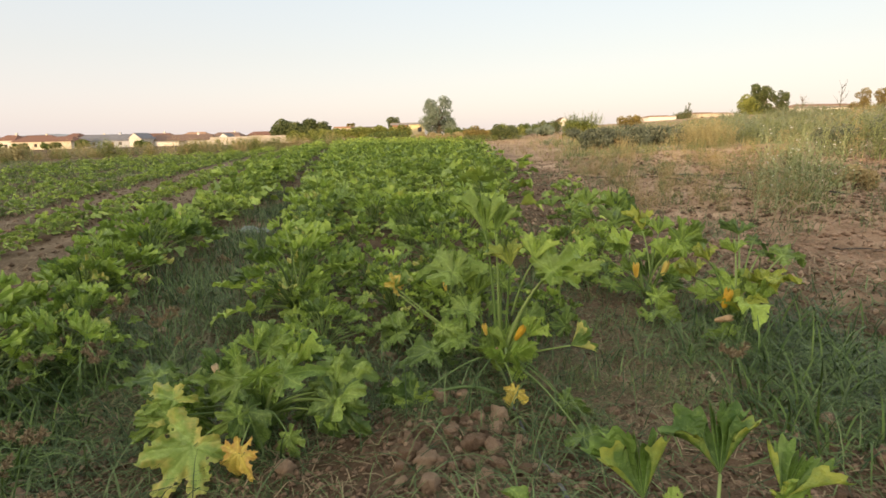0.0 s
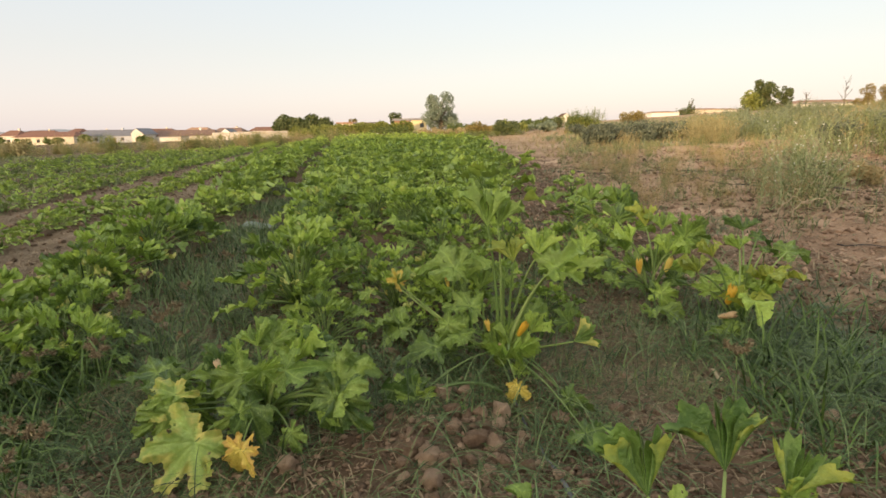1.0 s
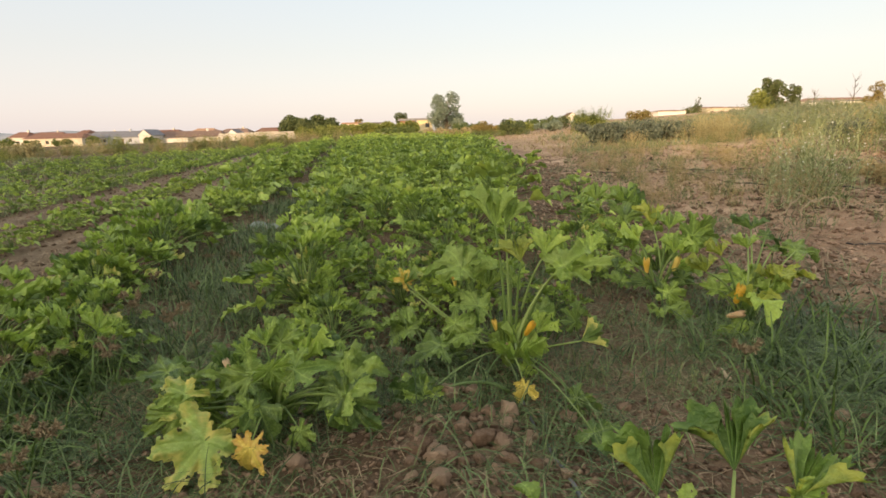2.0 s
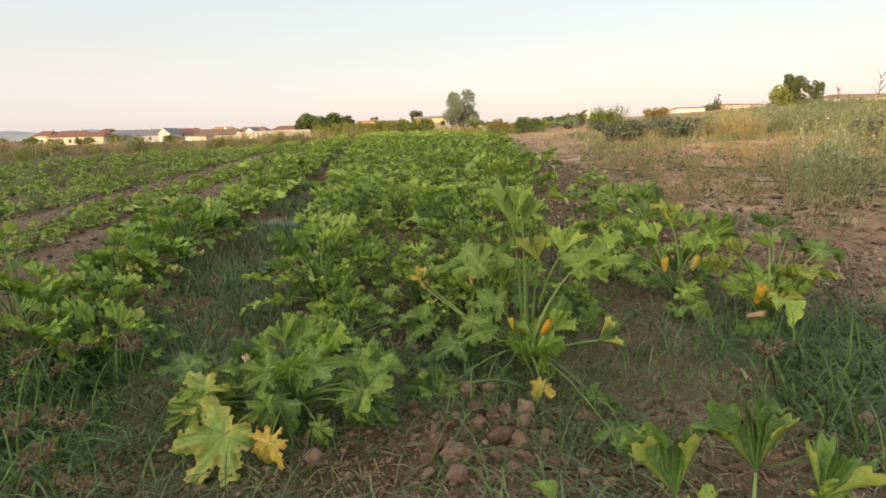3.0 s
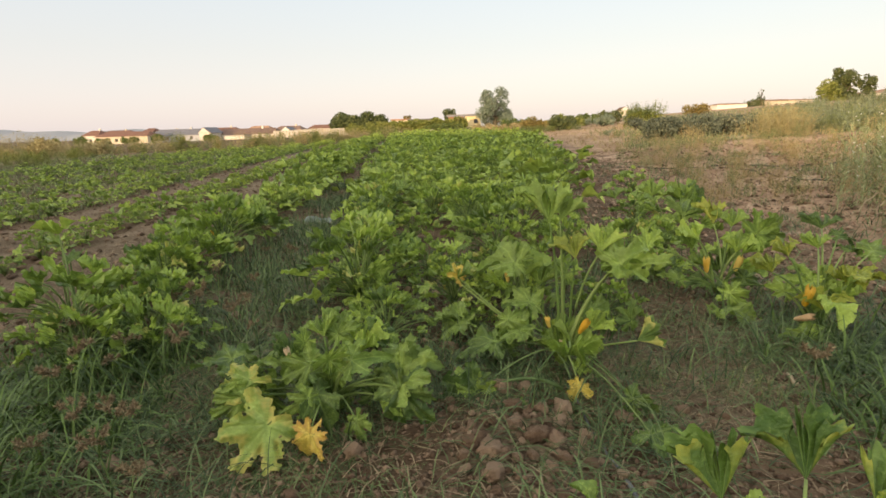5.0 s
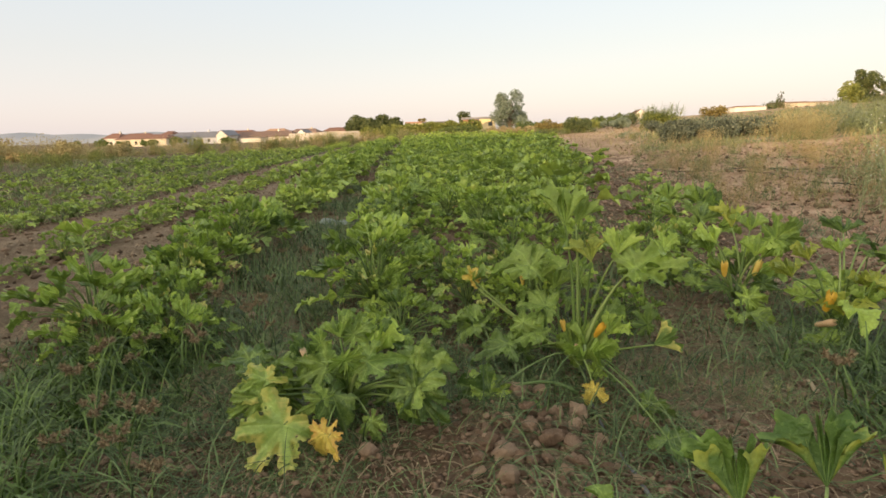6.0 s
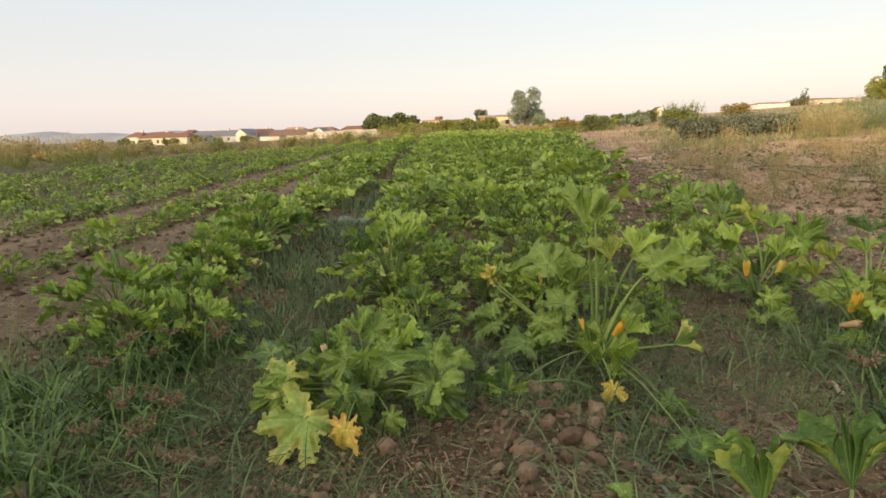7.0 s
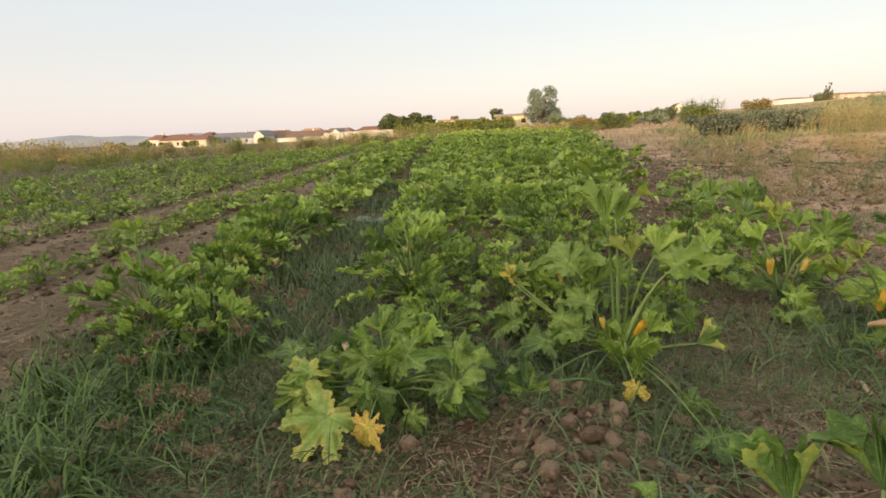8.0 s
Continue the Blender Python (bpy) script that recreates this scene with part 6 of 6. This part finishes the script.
def house(x0, x1, y, depth, wall_top, roof_top, wall_mat, roof_mat, label, windows=(), door=None, gable=False, chimney=False, flat=False, name="house"):
    """A house: wall box, overhanging roof, window openings with frame and pane, door."""
    w = x1 - x0
    g = float(min(land(x0, y), land(x1, y))) - 0.3
    ob = thing(name, (x0 + w / 2, y, g), label, "house")
    top, ridge, h = wall_top - g, roof_top - g, w / 2
    bm = bmesh.new()
    cuts = [c for c in sorted(list(windows) + ([door] if door else [])) if c[4] < top - 0.1]
    front = 0.3
    # front wall in pieces round its openings, the other three whole
    edge = -h
    for kind, cx, cw, z0, z1 in [(c[0], c[1], c[2], c[3], c[4]) for c in sorted(cuts, key=lambda c: c[1])]:
        box(bm, edge, cx - cw / 2, 0, front, 0, top)
        box(bm, cx - cw / 2, cx + cw / 2, 0, front, z1, top)
        if z0 > 0:
            box(bm, cx - cw / 2, cx + cw / 2, 0, front, 0, z0)
        edge = cx + cw / 2
    box(bm, edge, h, 0, front, 0, top)
    box(bm, -h, -h + front, front, depth, 0, top)
    box(bm, h - front, h, front, depth, 0, top)
    box(bm, -h + front, h - front, depth - front, depth, 0, top)
    part("wall", bm, wall_mat, ob)
    bm = bmesh.new()
    o = 0.45
    if flat:
        box(bm, -h - o, h + o, -o, depth + o, top + 0.004, ridge)
    elif gable:
        lo = [(-h - o, -o, top - 0.1), (h + o, -o, top - 0.1), (h + o, depth + o, top - 0.1), (-h - o, depth + o, top - 0.1), (0, -o, ridge), (0, depth + o, ridge)]
        v = [bm.verts.new(q) for q in lo]
        for fc in ((0, 4, 5, 3), (4, 1, 2, 5), (0, 1, 4), (3, 5, 2), (0, 3, 2, 1)):
            bm.faces.new([v[i] for i in fc])
    else:
        lo = [(-h - o, -o, top), (h + o, -o, top), (h + o, depth + o, top), (-h - o, depth + o, top), (-h + min(2, h * 0.4), depth / 2, ridge), (h - min(2, h * 0.4), depth / 2, ridge)]
        lo = [(q[0], q[1], q[2] + 0.004) for q in lo]
        v = [bm.verts.new(q) for q in lo]
        for fc in ((0, 1, 5, 4), (1, 2, 5), (2, 3, 4, 5), (3, 0, 4), (3, 2, 1, 0)):
            bm.faces.new([v[i] for i in fc])
    roof = part("roof", bm, roof_mat, ob)
    if gable:
        bm = bmesh.new()
        v = [bm.verts.new(q) for q in ((-h, -o - 0.01, top - 0.09), (h, -o - 0.01, top - 0.09), (0, -o - 0.01, ridge - 0.2), (-h, -o - 0.11, top - 0.09), (h, -o - 0.11, top - 0.09), (0, -o - 0.11, ridge - 0.2))]
        for fc in ((3, 4, 5), (2, 1, 0), (0, 1, 4, 3), (1, 2, 5, 4), (2, 0, 3, 5)):
            bm.faces.new([v[i] for i in fc])
        part("gable", bm, wall_mat, ob)
    if chimney:
        bm = box(bmesh.new(), w * 0.2, w * 0.2 + 0.7, depth * 0.45, depth * 0.45 + 0.7, top + 0.3, ridge + 0.7)
        part("chimney", bm, wall_mat, roof)
    for kind, cx, cw, z0, z1 in cuts:
        if kind == "window":
            bm = bmesh.new()
            box(bm, cx - cw / 2, cx - cw / 2 + 0.1, 0.1, 0.2, z0, z1)
            box(bm, cx + cw / 2 - 0.1, cx + cw / 2, 0.1, 0.2, z0, z1)
            box(bm, cx - cw / 2 + 0.1, cx + cw / 2 - 0.1, 0.1, 0.2, z0, z0 + 0.1)
            box(bm, cx - cw / 2 + 0.1, cx + cw / 2 - 0.1, 0.1, 0.2, z1 - 0.1, z1)
            win = part("window", bm, WOOD_DARK, ob)
            part("pane", box(bmesh.new(), cx - cw / 2 + 0.1, cx + cw / 2 - 0.1, 0.13, 0.16, z0 + 0.1, z1 - 0.1), PANE, win)
        else:
            part("door", box(bmesh.new(), cx - cw / 2 + 0.01, cx + cw / 2 - 0.01, 0.10, 0.16, 0, z1 - 0.01), WOOD_DARK, ob)
    return ob


def win(x, w=1.2, z0=1.2, z1=2.4):
    return ("window", x, w, z0, z1)


def doorway(x, w=1.1):
    return ("door", x, w, 0.0, 2.4)


# houses beyond the left edge
house(-153.5, -132.0, 190, 9, 1.55, 3.3, RENDER_CREAM, TILE_RED, "long cream rendered house with a red tiled roof", [win(-6), win(-2), win(6)], doorway(2))
house(-139.0, -117.5, 201, 10, 1.45, 3.85, RENDER_GREY, TILE_GREY, "grey rendered house with a dark sheet roof", [win(-7), win(-3), win(1), win(7)], doorway(4), chimney=True)
house(-117.2, -112.5, 200, 9, 2.1, 4.2, RENDER_WHITE, TILE_GREY, "narrow white gabled house", [win(0)], gable=True)
house(-115.5, -89.5, 208, 10, 1.0, 3.4, RENDER_WHITE, TILE_BROWN, "long low house with a brown tiled roof", [win(-9), win(-4), win(4), win(9)], doorway(0), chimney=True)
house(-101.5, -94.0, 190, 6, 0.75, 0.95, RENDER_WHITE, TILE_GREY, "small white flat roofed shed", [win(1.5, 1.2, 1.0, 2.0)], doorway(-1.5), flat=True)
house(-98.0, -91.5, 240, 8, 2.0, 2.8, RENDER_CREAM, TILE_ORANGE, "small cream house with a terracotta roof", [win(0)])
house(-90.0, -86.0, 215, 7, 2.1, 3.7, RENDER_WHITE, TILE_GREY, "white gabled shed with a grey roof", gable=True)
house(-171.0, -164.0, 205, 8, 2.2, 4.3, RENDER_WHITE, TILE_RED, "distant white house with a red roof", [win(0)], chimney=True)
house(-185.0, -176.0, 225, 8, 2.4, 4.0, RENDER_CREAM, TILE_RED, "distant cream house with a red roof", [win(-2), win(2)])
house(-162.0, -157.0, 230, 8, 3.4, 5.0, RENDER_WHITE, TILE_RED, "distant white house with a red roof", [win(0)])
for k, (x, y, w, top, roof) in enumerate(((-178, 262, 14, 2.6, TILE_RED), (-160, 268, 12, 3.0, TILE_BROWN), (-146, 255, 16, 2.8, TILE_RED), (-128, 262, 12, 3.2, TILE_ORANGE), (-112, 258, 14, 2.7, TILE_BROWN), (-97, 265, 12, 2.9, TILE_RED), (-205, 258, 16, 2.9, TILE_RED))):
    house(x, x + w, y, 9, top, top + 1.9, RENDER_WHITE if k % 2 else RENDER_CREAM, roof, "distant village house with a tiled roof", [win(-w * 0.25), win(w * 0.25)], chimney=k % 2 == 0)
for x, y, w, h, s in ((-128, 152, 4.5, 3.3, 1), (-110, 150, 5.0, 2.4, 2), (-101, 150, 4.4, 3.0, 3), (-84, 150, 5, 2.4, 4), (-119, 150, 4, 2.2, 5), (-135, 150, 5, 2.6, 6)):
    bush(x, y, w, h - float(land(x, y)) - 1.0, HEDGE_GREEN, "rounded green bush before the houses", 300 + s, 900, 0.28)


# the long wall
def boundary_wall():
    ob = thing("boundary_wall", (-54, 170, -0.6), "long weathered concrete block boundary wall", "wall")
    for i in range(6):
        bm = box(bmesh.new(), -20 + i * 7.0, -13.25 + i * 7.0, 0, 0.25, -0.6, 2.5 + 0.08 * i)
        part("wall_panel", bm, CONCRETE, ob)
        bm = box(bmesh.new(), -13.25 + i * 7.0, -13.0 + i * 7.0, -0.05, 0.3, -0.6, 2.62 + 0.08 * i)
        part("pier", bm, CONCRETE, ob)
    return ob


boundary_wall()
bush(-55.5, 190, 10.5, 8.2, TREE_GREEN, "broad dark green shrub behind the wall", 311, 4200, 0.55, 6)
bush(-46.0, 190, 10, 7.6, TREE_GREEN, "broad dark green shrub behind the wall", 312, 4200, 0.55, 6)
house(-37.5, -31.5, 186, 6, 4.2, 4.7, RENDER_CREAM, TILE_ORANGE, "small cream flat roofed outbuilding", flat=True)
tree(-37.0, 215, 7.5, 6.5, 1.5, TREE_OCHRE, "rounded ochre green tree", 313, 1800, 0.35)
house(-31.0, -21.0, 182, 5, 4.1, 4.5, RENDER_WHITE, TILE_GREY, "low white rendered outbuilding", flat=True)
house(-8.4, -4.9, 128, 6, 3.75, 4.2, RENDER_YELLOW, TILE_GREY, "small yellow rendered house with a flat grey roof", [win(0.8, 1.0, 1.4, 2.4)], flat=True)
# porch of the yellow house: darker orange wall colour paints in its shade
house(-12.6, -8.95, 131, 3, 3.75, 4.25, TILE_ORANGE, TILE_GREY, "porch of the yellow house, shade coloured in as terracotta, with a flat grey roof", [win(-0.6, 1.6, 1.3, 2.5)], flat=True)
tree(-15.0, 160, 6.6, 6.5, 1.4, TREE_GREEN, "green tree behind the yellow house", 314, 1800, 0.32)
for i in range(6):
    bush(-33.5 + 4.6 * i, 122 + 1.0 * (i % 2), 5.6, 2.9 + 0.1 * i - float(land(-33.5 + 4.6 * i, 122)) * 0.5, HEDGE_LIME, "clipped yellowish green hedge bush", 320 + i, 2200, 0.30, 2.4, "hedge", "hedge")
tree(-1.1, 100, 7.3, 7.8, 0.6, TREE_GREY, "grey green willow like tree at the field end", 336, 7000, 0.20, 24, squash=0.85, low=0.10, taper=0.25, spread=1.35, puff=0.66)
for i, (x, y, w, h, m) in enumerate(((3.4, 58, 3.0, 1.4, TREE_OCHRE), (5.2, 60, 3.2, 1.5, HEDGE_LIME), (7.6, 60, 3.4, 1.4, HEDGE_LIME), (5.6, 50, 2.6, 1.4, TREE_GREEN), (9.6, 62, 3.0, 1.3, HEDGE_GREEN),
                                     (11.5, 60, 3.6, 1.5, TREE_GREEN), (13.4, 56, 3.0, 1.3, TREE_GREY), (2.0, 66, 4.0, 1.4, HEDGE_GREEN), (9.0, 52, 2.4, 1.1, TREE_GREY), (-8, 75, 6, 1.4, HEDGE_GREEN))):
    bush(x, y, w, h, m, "dense shrub at the end of the field", 340 + i, 1500, 0.14)
bush(0.2, 48.5, 3.6, 1.0, WEED_DRY, "mound of dry brown grass at the field end", 361, 1600, 0.10)
bush(-1.6, 52, 2.6, 0.9, WEED_DRY, "mound of dry brown grass at the field end", 362, 1200, 0.10)
bush(10.0, 40, 2.2, 1.25, HEDGE_LIME, "feathery light green tall shrub", 360, 900, 0.09)
for i, (x, y, w, h) in enumerate(((9.3, 32.0, 1.9, 0.75), (9.9, 30.3, 2.1, 0.9), (10.5, 28.8, 2.0, 0.8), (10.8, 27.5, 1.8, 0.7), (12.2, 28.0, 2.0, 0.7), (8.6, 34.0, 2.2, 0.8),
                                  (6.5, 23.0, 1.3, 0.75), (7.2, 23.4, 1.5, 0.90), (7.9, 22.8, 1.4, 0.80), (8.7, 23.2, 1.5, 0.85), (9.4, 22.6, 1.2, 0.65))):
    bush(x, y, w, h, SHRUB_GREY, "dark grey green shrub at the field edge", 370 + i, 1500, 0.075)
for i, (x, y, w, h) in enumerate(((10.0, 13.9, 1.2, 0.72), (10.8, 13.4, 1.5, 0.95), (11.7, 13.0, 1.6, 1.0), (12.6, 12.6, 1.6, 0.9))):
    bush(x, y, w, h, SHRUB_GREY, "dark brownish grey shrub on the field edge", 400 + i, 1500, 0.05)
bush(23.5, 70, 4.2, 1.5, TREE_OCHRE, "ochre hedge on the rise", 380, 1200, 0.16, 2.0, "hedge", "hedge")
bush(6.15, 7.95, 0.6, 0.34, WEED_DRY, "rounded clump of pale dry straw on bare soil", 410, 1400, 0.035, 0.5, "straw_clump", "straw")
# golden shrubs beyond the left end of the rows
br = random.Random(91)
for i in range(12):
    bush(-42.0 + 1.35 * i + br.uniform(-0.8, 0.8), 27.0 + 0.5 * i + br.uniform(-2, 2), br.uniform(1.4, 2.6), br.uniform(0.9, 1.9) * (1.0 if i < 8 else 0.7), WEED_GOLD if i % 3 else WEED_DRY,
         "dry golden shrub at the edge of the field", 420 + i, 800, 0.10)
# houses on the rise
house(44.5, 49.5, 215, 8, 5.4, 7.3, RENDER_WHITE, TILE_RED, "white gabled house with a red roof", [win(0)], gable=True)
house(67.5, 76.5, 180, 8, 5.9, 6.4, RENDER_WHITE, TILE_ORANGE, "white house with a low terracotta roof", [win(-2), win(2.4)], doorway(0))
bush(84, 195, 5.5, 4.4, TREE_GREEN, "round green bush by the houses", 390, 900, 0.28)
tree(80.4, 180, 7.2, 3.6, 0.5, TREE_GREEN, "narrow conical dark green cypress tree", 391, 1700, 0.20, 12, name="cypress", squash=1.5, low=0.10, taper=0.85)
house(88.0, 101.0, 200, 8, 7.2, 7.8, RENDER_CREAM, TILE_ORANGE, "low cream house with a terracotta roof", [win(-4), win(3.5)], doorway(0))
house(101.5, 110.0, 205, 8, 7.2, 7.8, RENDER_WHITE, TILE_ORANGE, "low white house with a terracotta roof", [win(-2), win(2)])
tree(87.0, 150, 9.9, 8.5, 1.2, TREE_GREEN, "large green broadleaf tree on the rise", 392, 5600, 0.42, 18, squash=0.9, low=0.06, spread=1.2, puff=0.92)
tree(92.6, 150, 8.2, 5.6, 1.0, TREE_GREEN, "green broadleaf tree on the rise", 393, 2200, 0.34, 10, squash=1.0, low=0.08)
tree(82.6, 149, 6.5, 6.6, 0.8, HEDGE_LIME, "small yellowish green tree on the rise", 394, 2400, 0.36, 10, low=0.1, spread=1.2)
house(96.5, 108.0, 168, 8, 7.4, 8.0, RENDER_WHITE, TILE_ORANGE, "white house with a low terracotta roof", [win(-3.5), win(3)], doorway(0))
house(116.0, 137.0, 180, 9, 8.3, 9.2, RENDER_CREAM, TILE_ORANGE, "long cream house with a terracotta roof", [win(-7), win(-3), win(4), win(8)], doorway(0))
house(108.5, 131.0, 172, 5, 7.5, 7.85, RENDER_WHITE, TILE_GREY, "low white flat roofed outbuilding", flat=True)
tree(128.5, 168, 9.8, 6.0, 1.2, TREE_OCHRE, "rounded ochre tree beside the houses", 395, 1700, 0.34)
tree(136.0, 170, 10.2, 6.5, 1.2, TREE_OCHRE, "rounded ochre tree beside the houses", 396, 1700, 0.34)


def bare_tree(x, y, height, seed):
    r = random.Random(seed)
    chunks = [tube_data([Vector((0, 0, -0.3)), Vector((0.1, 0, height * 0.5)), Vector((0.0, 0.1, height))], [0.16, 0.10, 0.02], 6)]
    for k in range(16):
        h = height * r.uniform(0.35, 0.9)
        a = r.uniform(0, 6.28)
        e = Vector((math.cos(a), math.sin(a), 1.4)) * height * r.uniform(0.08, 0.22)
        chunks.append(tube_data([Vector((0.05, 0, h)), Vector((0.05, 0, h)) + e * 0.5, Vector((0.05, 0, h)) + e + Vector((0, 0, 0.2))], [0.05, 0.035, 0.012], 4))
    ob = thing("bare_tree", spot(x, y), "leafless thin grey tree", "tree")
    v, f = joined(chunks)
    child("trunk", mesh_from("trunk", v, f, BARK), ob)


bare_tree(115.5, 160, 9.4, 5)
bare_tree(111.0, 170, 7.2, 6)


# the hills, with distance haze painted into their colour
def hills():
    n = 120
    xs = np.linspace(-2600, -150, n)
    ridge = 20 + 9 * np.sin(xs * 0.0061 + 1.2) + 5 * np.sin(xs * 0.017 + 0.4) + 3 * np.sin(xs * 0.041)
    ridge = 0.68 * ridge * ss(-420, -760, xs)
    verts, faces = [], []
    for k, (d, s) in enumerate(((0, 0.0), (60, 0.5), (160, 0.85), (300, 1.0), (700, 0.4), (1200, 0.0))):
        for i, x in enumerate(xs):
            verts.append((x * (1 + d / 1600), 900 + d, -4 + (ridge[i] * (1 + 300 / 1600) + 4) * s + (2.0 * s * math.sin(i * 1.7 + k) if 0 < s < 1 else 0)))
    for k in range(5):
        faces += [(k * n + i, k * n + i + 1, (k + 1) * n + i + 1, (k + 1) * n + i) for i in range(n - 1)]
    return tagged(new("hill", mesh_from("hill", verts, faces, HILL)), "low hills on the horizon, distance haze coloured in as blue grey", "hill", kind="structure")


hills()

# ---------------------------------------------------------------- earth clods


def clod_mesh(seed, sub):
    r = random.Random(seed)
    bm = bmesh.new()
    bmesh.ops.create_icosphere(bm, subdivisions=sub, radius=1.0)
    ax = Vector((r.uniform(0.8, 1.25), r.uniform(0.8, 1.25), r.uniform(0.6, 0.9)))
    for v in bm.verts:
        q = v.co * 1.3 + Vector((seed * 3.1, 0, 0))
        k = 1 + 0.45 * noise.noise(q) + 0.30 * noise.noise(q * 2.3) + 0.14 * noise.noise(q * 5.5)
        v.co = Vector((v.co.x * ax.x, v.co.y * ax.y, v.co.z * ax.z)) * k
    me = bpy.data.meshes.new("clod")
    bm.to_mesh(me)
    bm.free()
    me.polygons.foreach_set("use_smooth", [True] * len(me.polygons))
    me.materials.append(CLOD)
    return me


CLODS = [clod_mesh(k, 3) for k in range(8)]
cr = random.Random(11)
placed = []


def set_clod(x, y, size, sink=0.25, lift=0.0):
    ob = child("clod", cr.choice(CLODS), ground)
    ob.matrix_world = pose(x, y, ground_z(x, y) + size * (0.75 - sink) + lift, cr.uniform(0, 40), cr.uniform(0, 40), cr.uniform(0, 360)) @ Matrix.Scale(size, 4)


# the heap of lumps beside the tall plant: large ones first, small ones between
for x, y, size in ((0.143, 1.604, 0.044), (-0.062, 1.417, 0.047), (-0.037, 1.932, 0.050), (0.186, 1.828, 0.050), (0.075, 1.636, 0.044), (-0.132, 1.605, 0.026), (-0.089, 1.58, 0.028), (-0.16, 1.521, 0.030), (-0.033, 1.519, 0.030),
                   (0.003, 1.686, 0.037), (0.161, 1.51, 0.028), (0.11, 1.805, 0.040), (-0.145, 1.664, 0.024), (0.063, 1.522, 0.024), (-0.04, 1.649, 0.021), (-0.064, 1.518, 0.022), (0.005, 1.803, 0.035), (1.084, 1.542, 0.036), (0.643, 1.904, 0.036)):
    placed.append((x, y, size * 0.82))
    set_clod(x, y, size * 0.82, 0.28)
tries = 0
while len(placed) < 110 and tries < 4000:
    tries += 1
    x, y = 0.03 + cr.gauss(0, 0.15), 1.66 + cr.gauss(0, 0.15)
    size = cr.choice((0.008, 0.010, 0.013, 0.016, 0.022))
    if all(math.hypot(x - a, y - b) > 0.8 * (size + c) for a, b, c in placed):
        placed.append((x, y, size))
        set_clod(x, y, size)
for i in range(190):
    x, y = cr.uniform(-1.6, 2.6), cr.uniform(1.0, 4.2)
    set_clod(x, y, cr.choice((0.012, 0.016, 0.02, 0.028, 0.036)), 0.3)

# crumbs and small lumps all over the worked earth


def crumbs(name, n, seed, x0, x1, y0, y1, small, large, label, material=CLOD_SMALL):
    r = np.random.RandomState(seed)
    x, y = r.uniform(x0, x1, n), y0 + (y1 - y0) * r.rand(n) ** 1.3
    s = small + (large - small) * r.rand(n) ** 3
    base = np.array([(0, 0, 1), (0.9, 0, 0.1), (0.28, 0.86, 0), (-0.73, 0.53, 0.1), (-0.73, -0.53, -0.05), (0.28, -0.86, 0.08), (0, 0, -0.7)])
    tri = np.array([(0, 1, 2), (0, 2, 3), (0, 3, 4), (0, 4, 5), (0, 5, 1), (6, 2, 1), (6, 3, 2), (6, 4, 3), (6, 5, 4), (6, 1, 5)])
    a = r.uniform(0, 6.28, n)
    p = base[None] * r.uniform(0.65, 1.3, (n, 7, 1)) * s[:, None, None] * np.stack([r.uniform(0.8, 1.3, n), r.uniform(0.8, 1.3, n), r.uniform(0.5, 0.9, n)], -1)[:, None]
    px = p[..., 0] * np.cos(a)[:, None] - p[..., 1] * np.sin(a)[:, None] + x[:, None]
    py = p[..., 0] * np.sin(a)[:, None] + p[..., 1] * np.cos(a)[:, None] + y[:, None]
    pz = p[..., 2] + (land(x, y) + bumps(x, y) + s * 0.25)[:, None]
    v = np.stack([px, py, pz], -1).reshape(-1, 3)
    f = (tri[None] + (np.arange(n) * 7)[:, None, None]).reshape(-1, 3)
    me = bpy.data.meshes.new(name)
    me.vertices.add(len(v))
    me.vertices.foreach_set("co", v.ravel())
    me.loops.add(f.size)
    me.loops.foreach_set("vertex_index", f.ravel().astype(np.int32))
    me.polygons.add(len(f))
    me.polygons.foreach_set("loop_start", (np.arange(len(f)) * 3).astype(np.int32))
    me.update(calc_edges=True)
    me.materials.append(material)
    return tagged(new(name, me), label, "soil", kind="stuff")


crumbs("soil_crumbs", 28000, 1, -2.8, 3.2, 0.9, 4.8, 0.003, 0.02, "small dry crumbs of brown earth")
crumbs("soil_crumbs", 12000, 4, -1.4, 1.9, 1.0, 2.6, 0.003, 0.016, "fine dry crumbs of brown earth round the heap")
crumbs("soil_crumbs", 20000, 2, 0.6, 11.0, 3.4, 16.0, 0.008, 0.040, "lumps of reddish tilled earth on bare ground", CLOD_DRY)
crumbs("soil_crumbs", 6000, 5, 1.2, 12.0, 5.5, 18.0, 0.012, 0.055, "darker broken lumps of earth on bare ground")
crumbs("soil_crumbs", 7000, 3, -9.0, -1.8, 2.0, 18.0, 0.01, 0.05, "lumps of brown earth between the left rows")
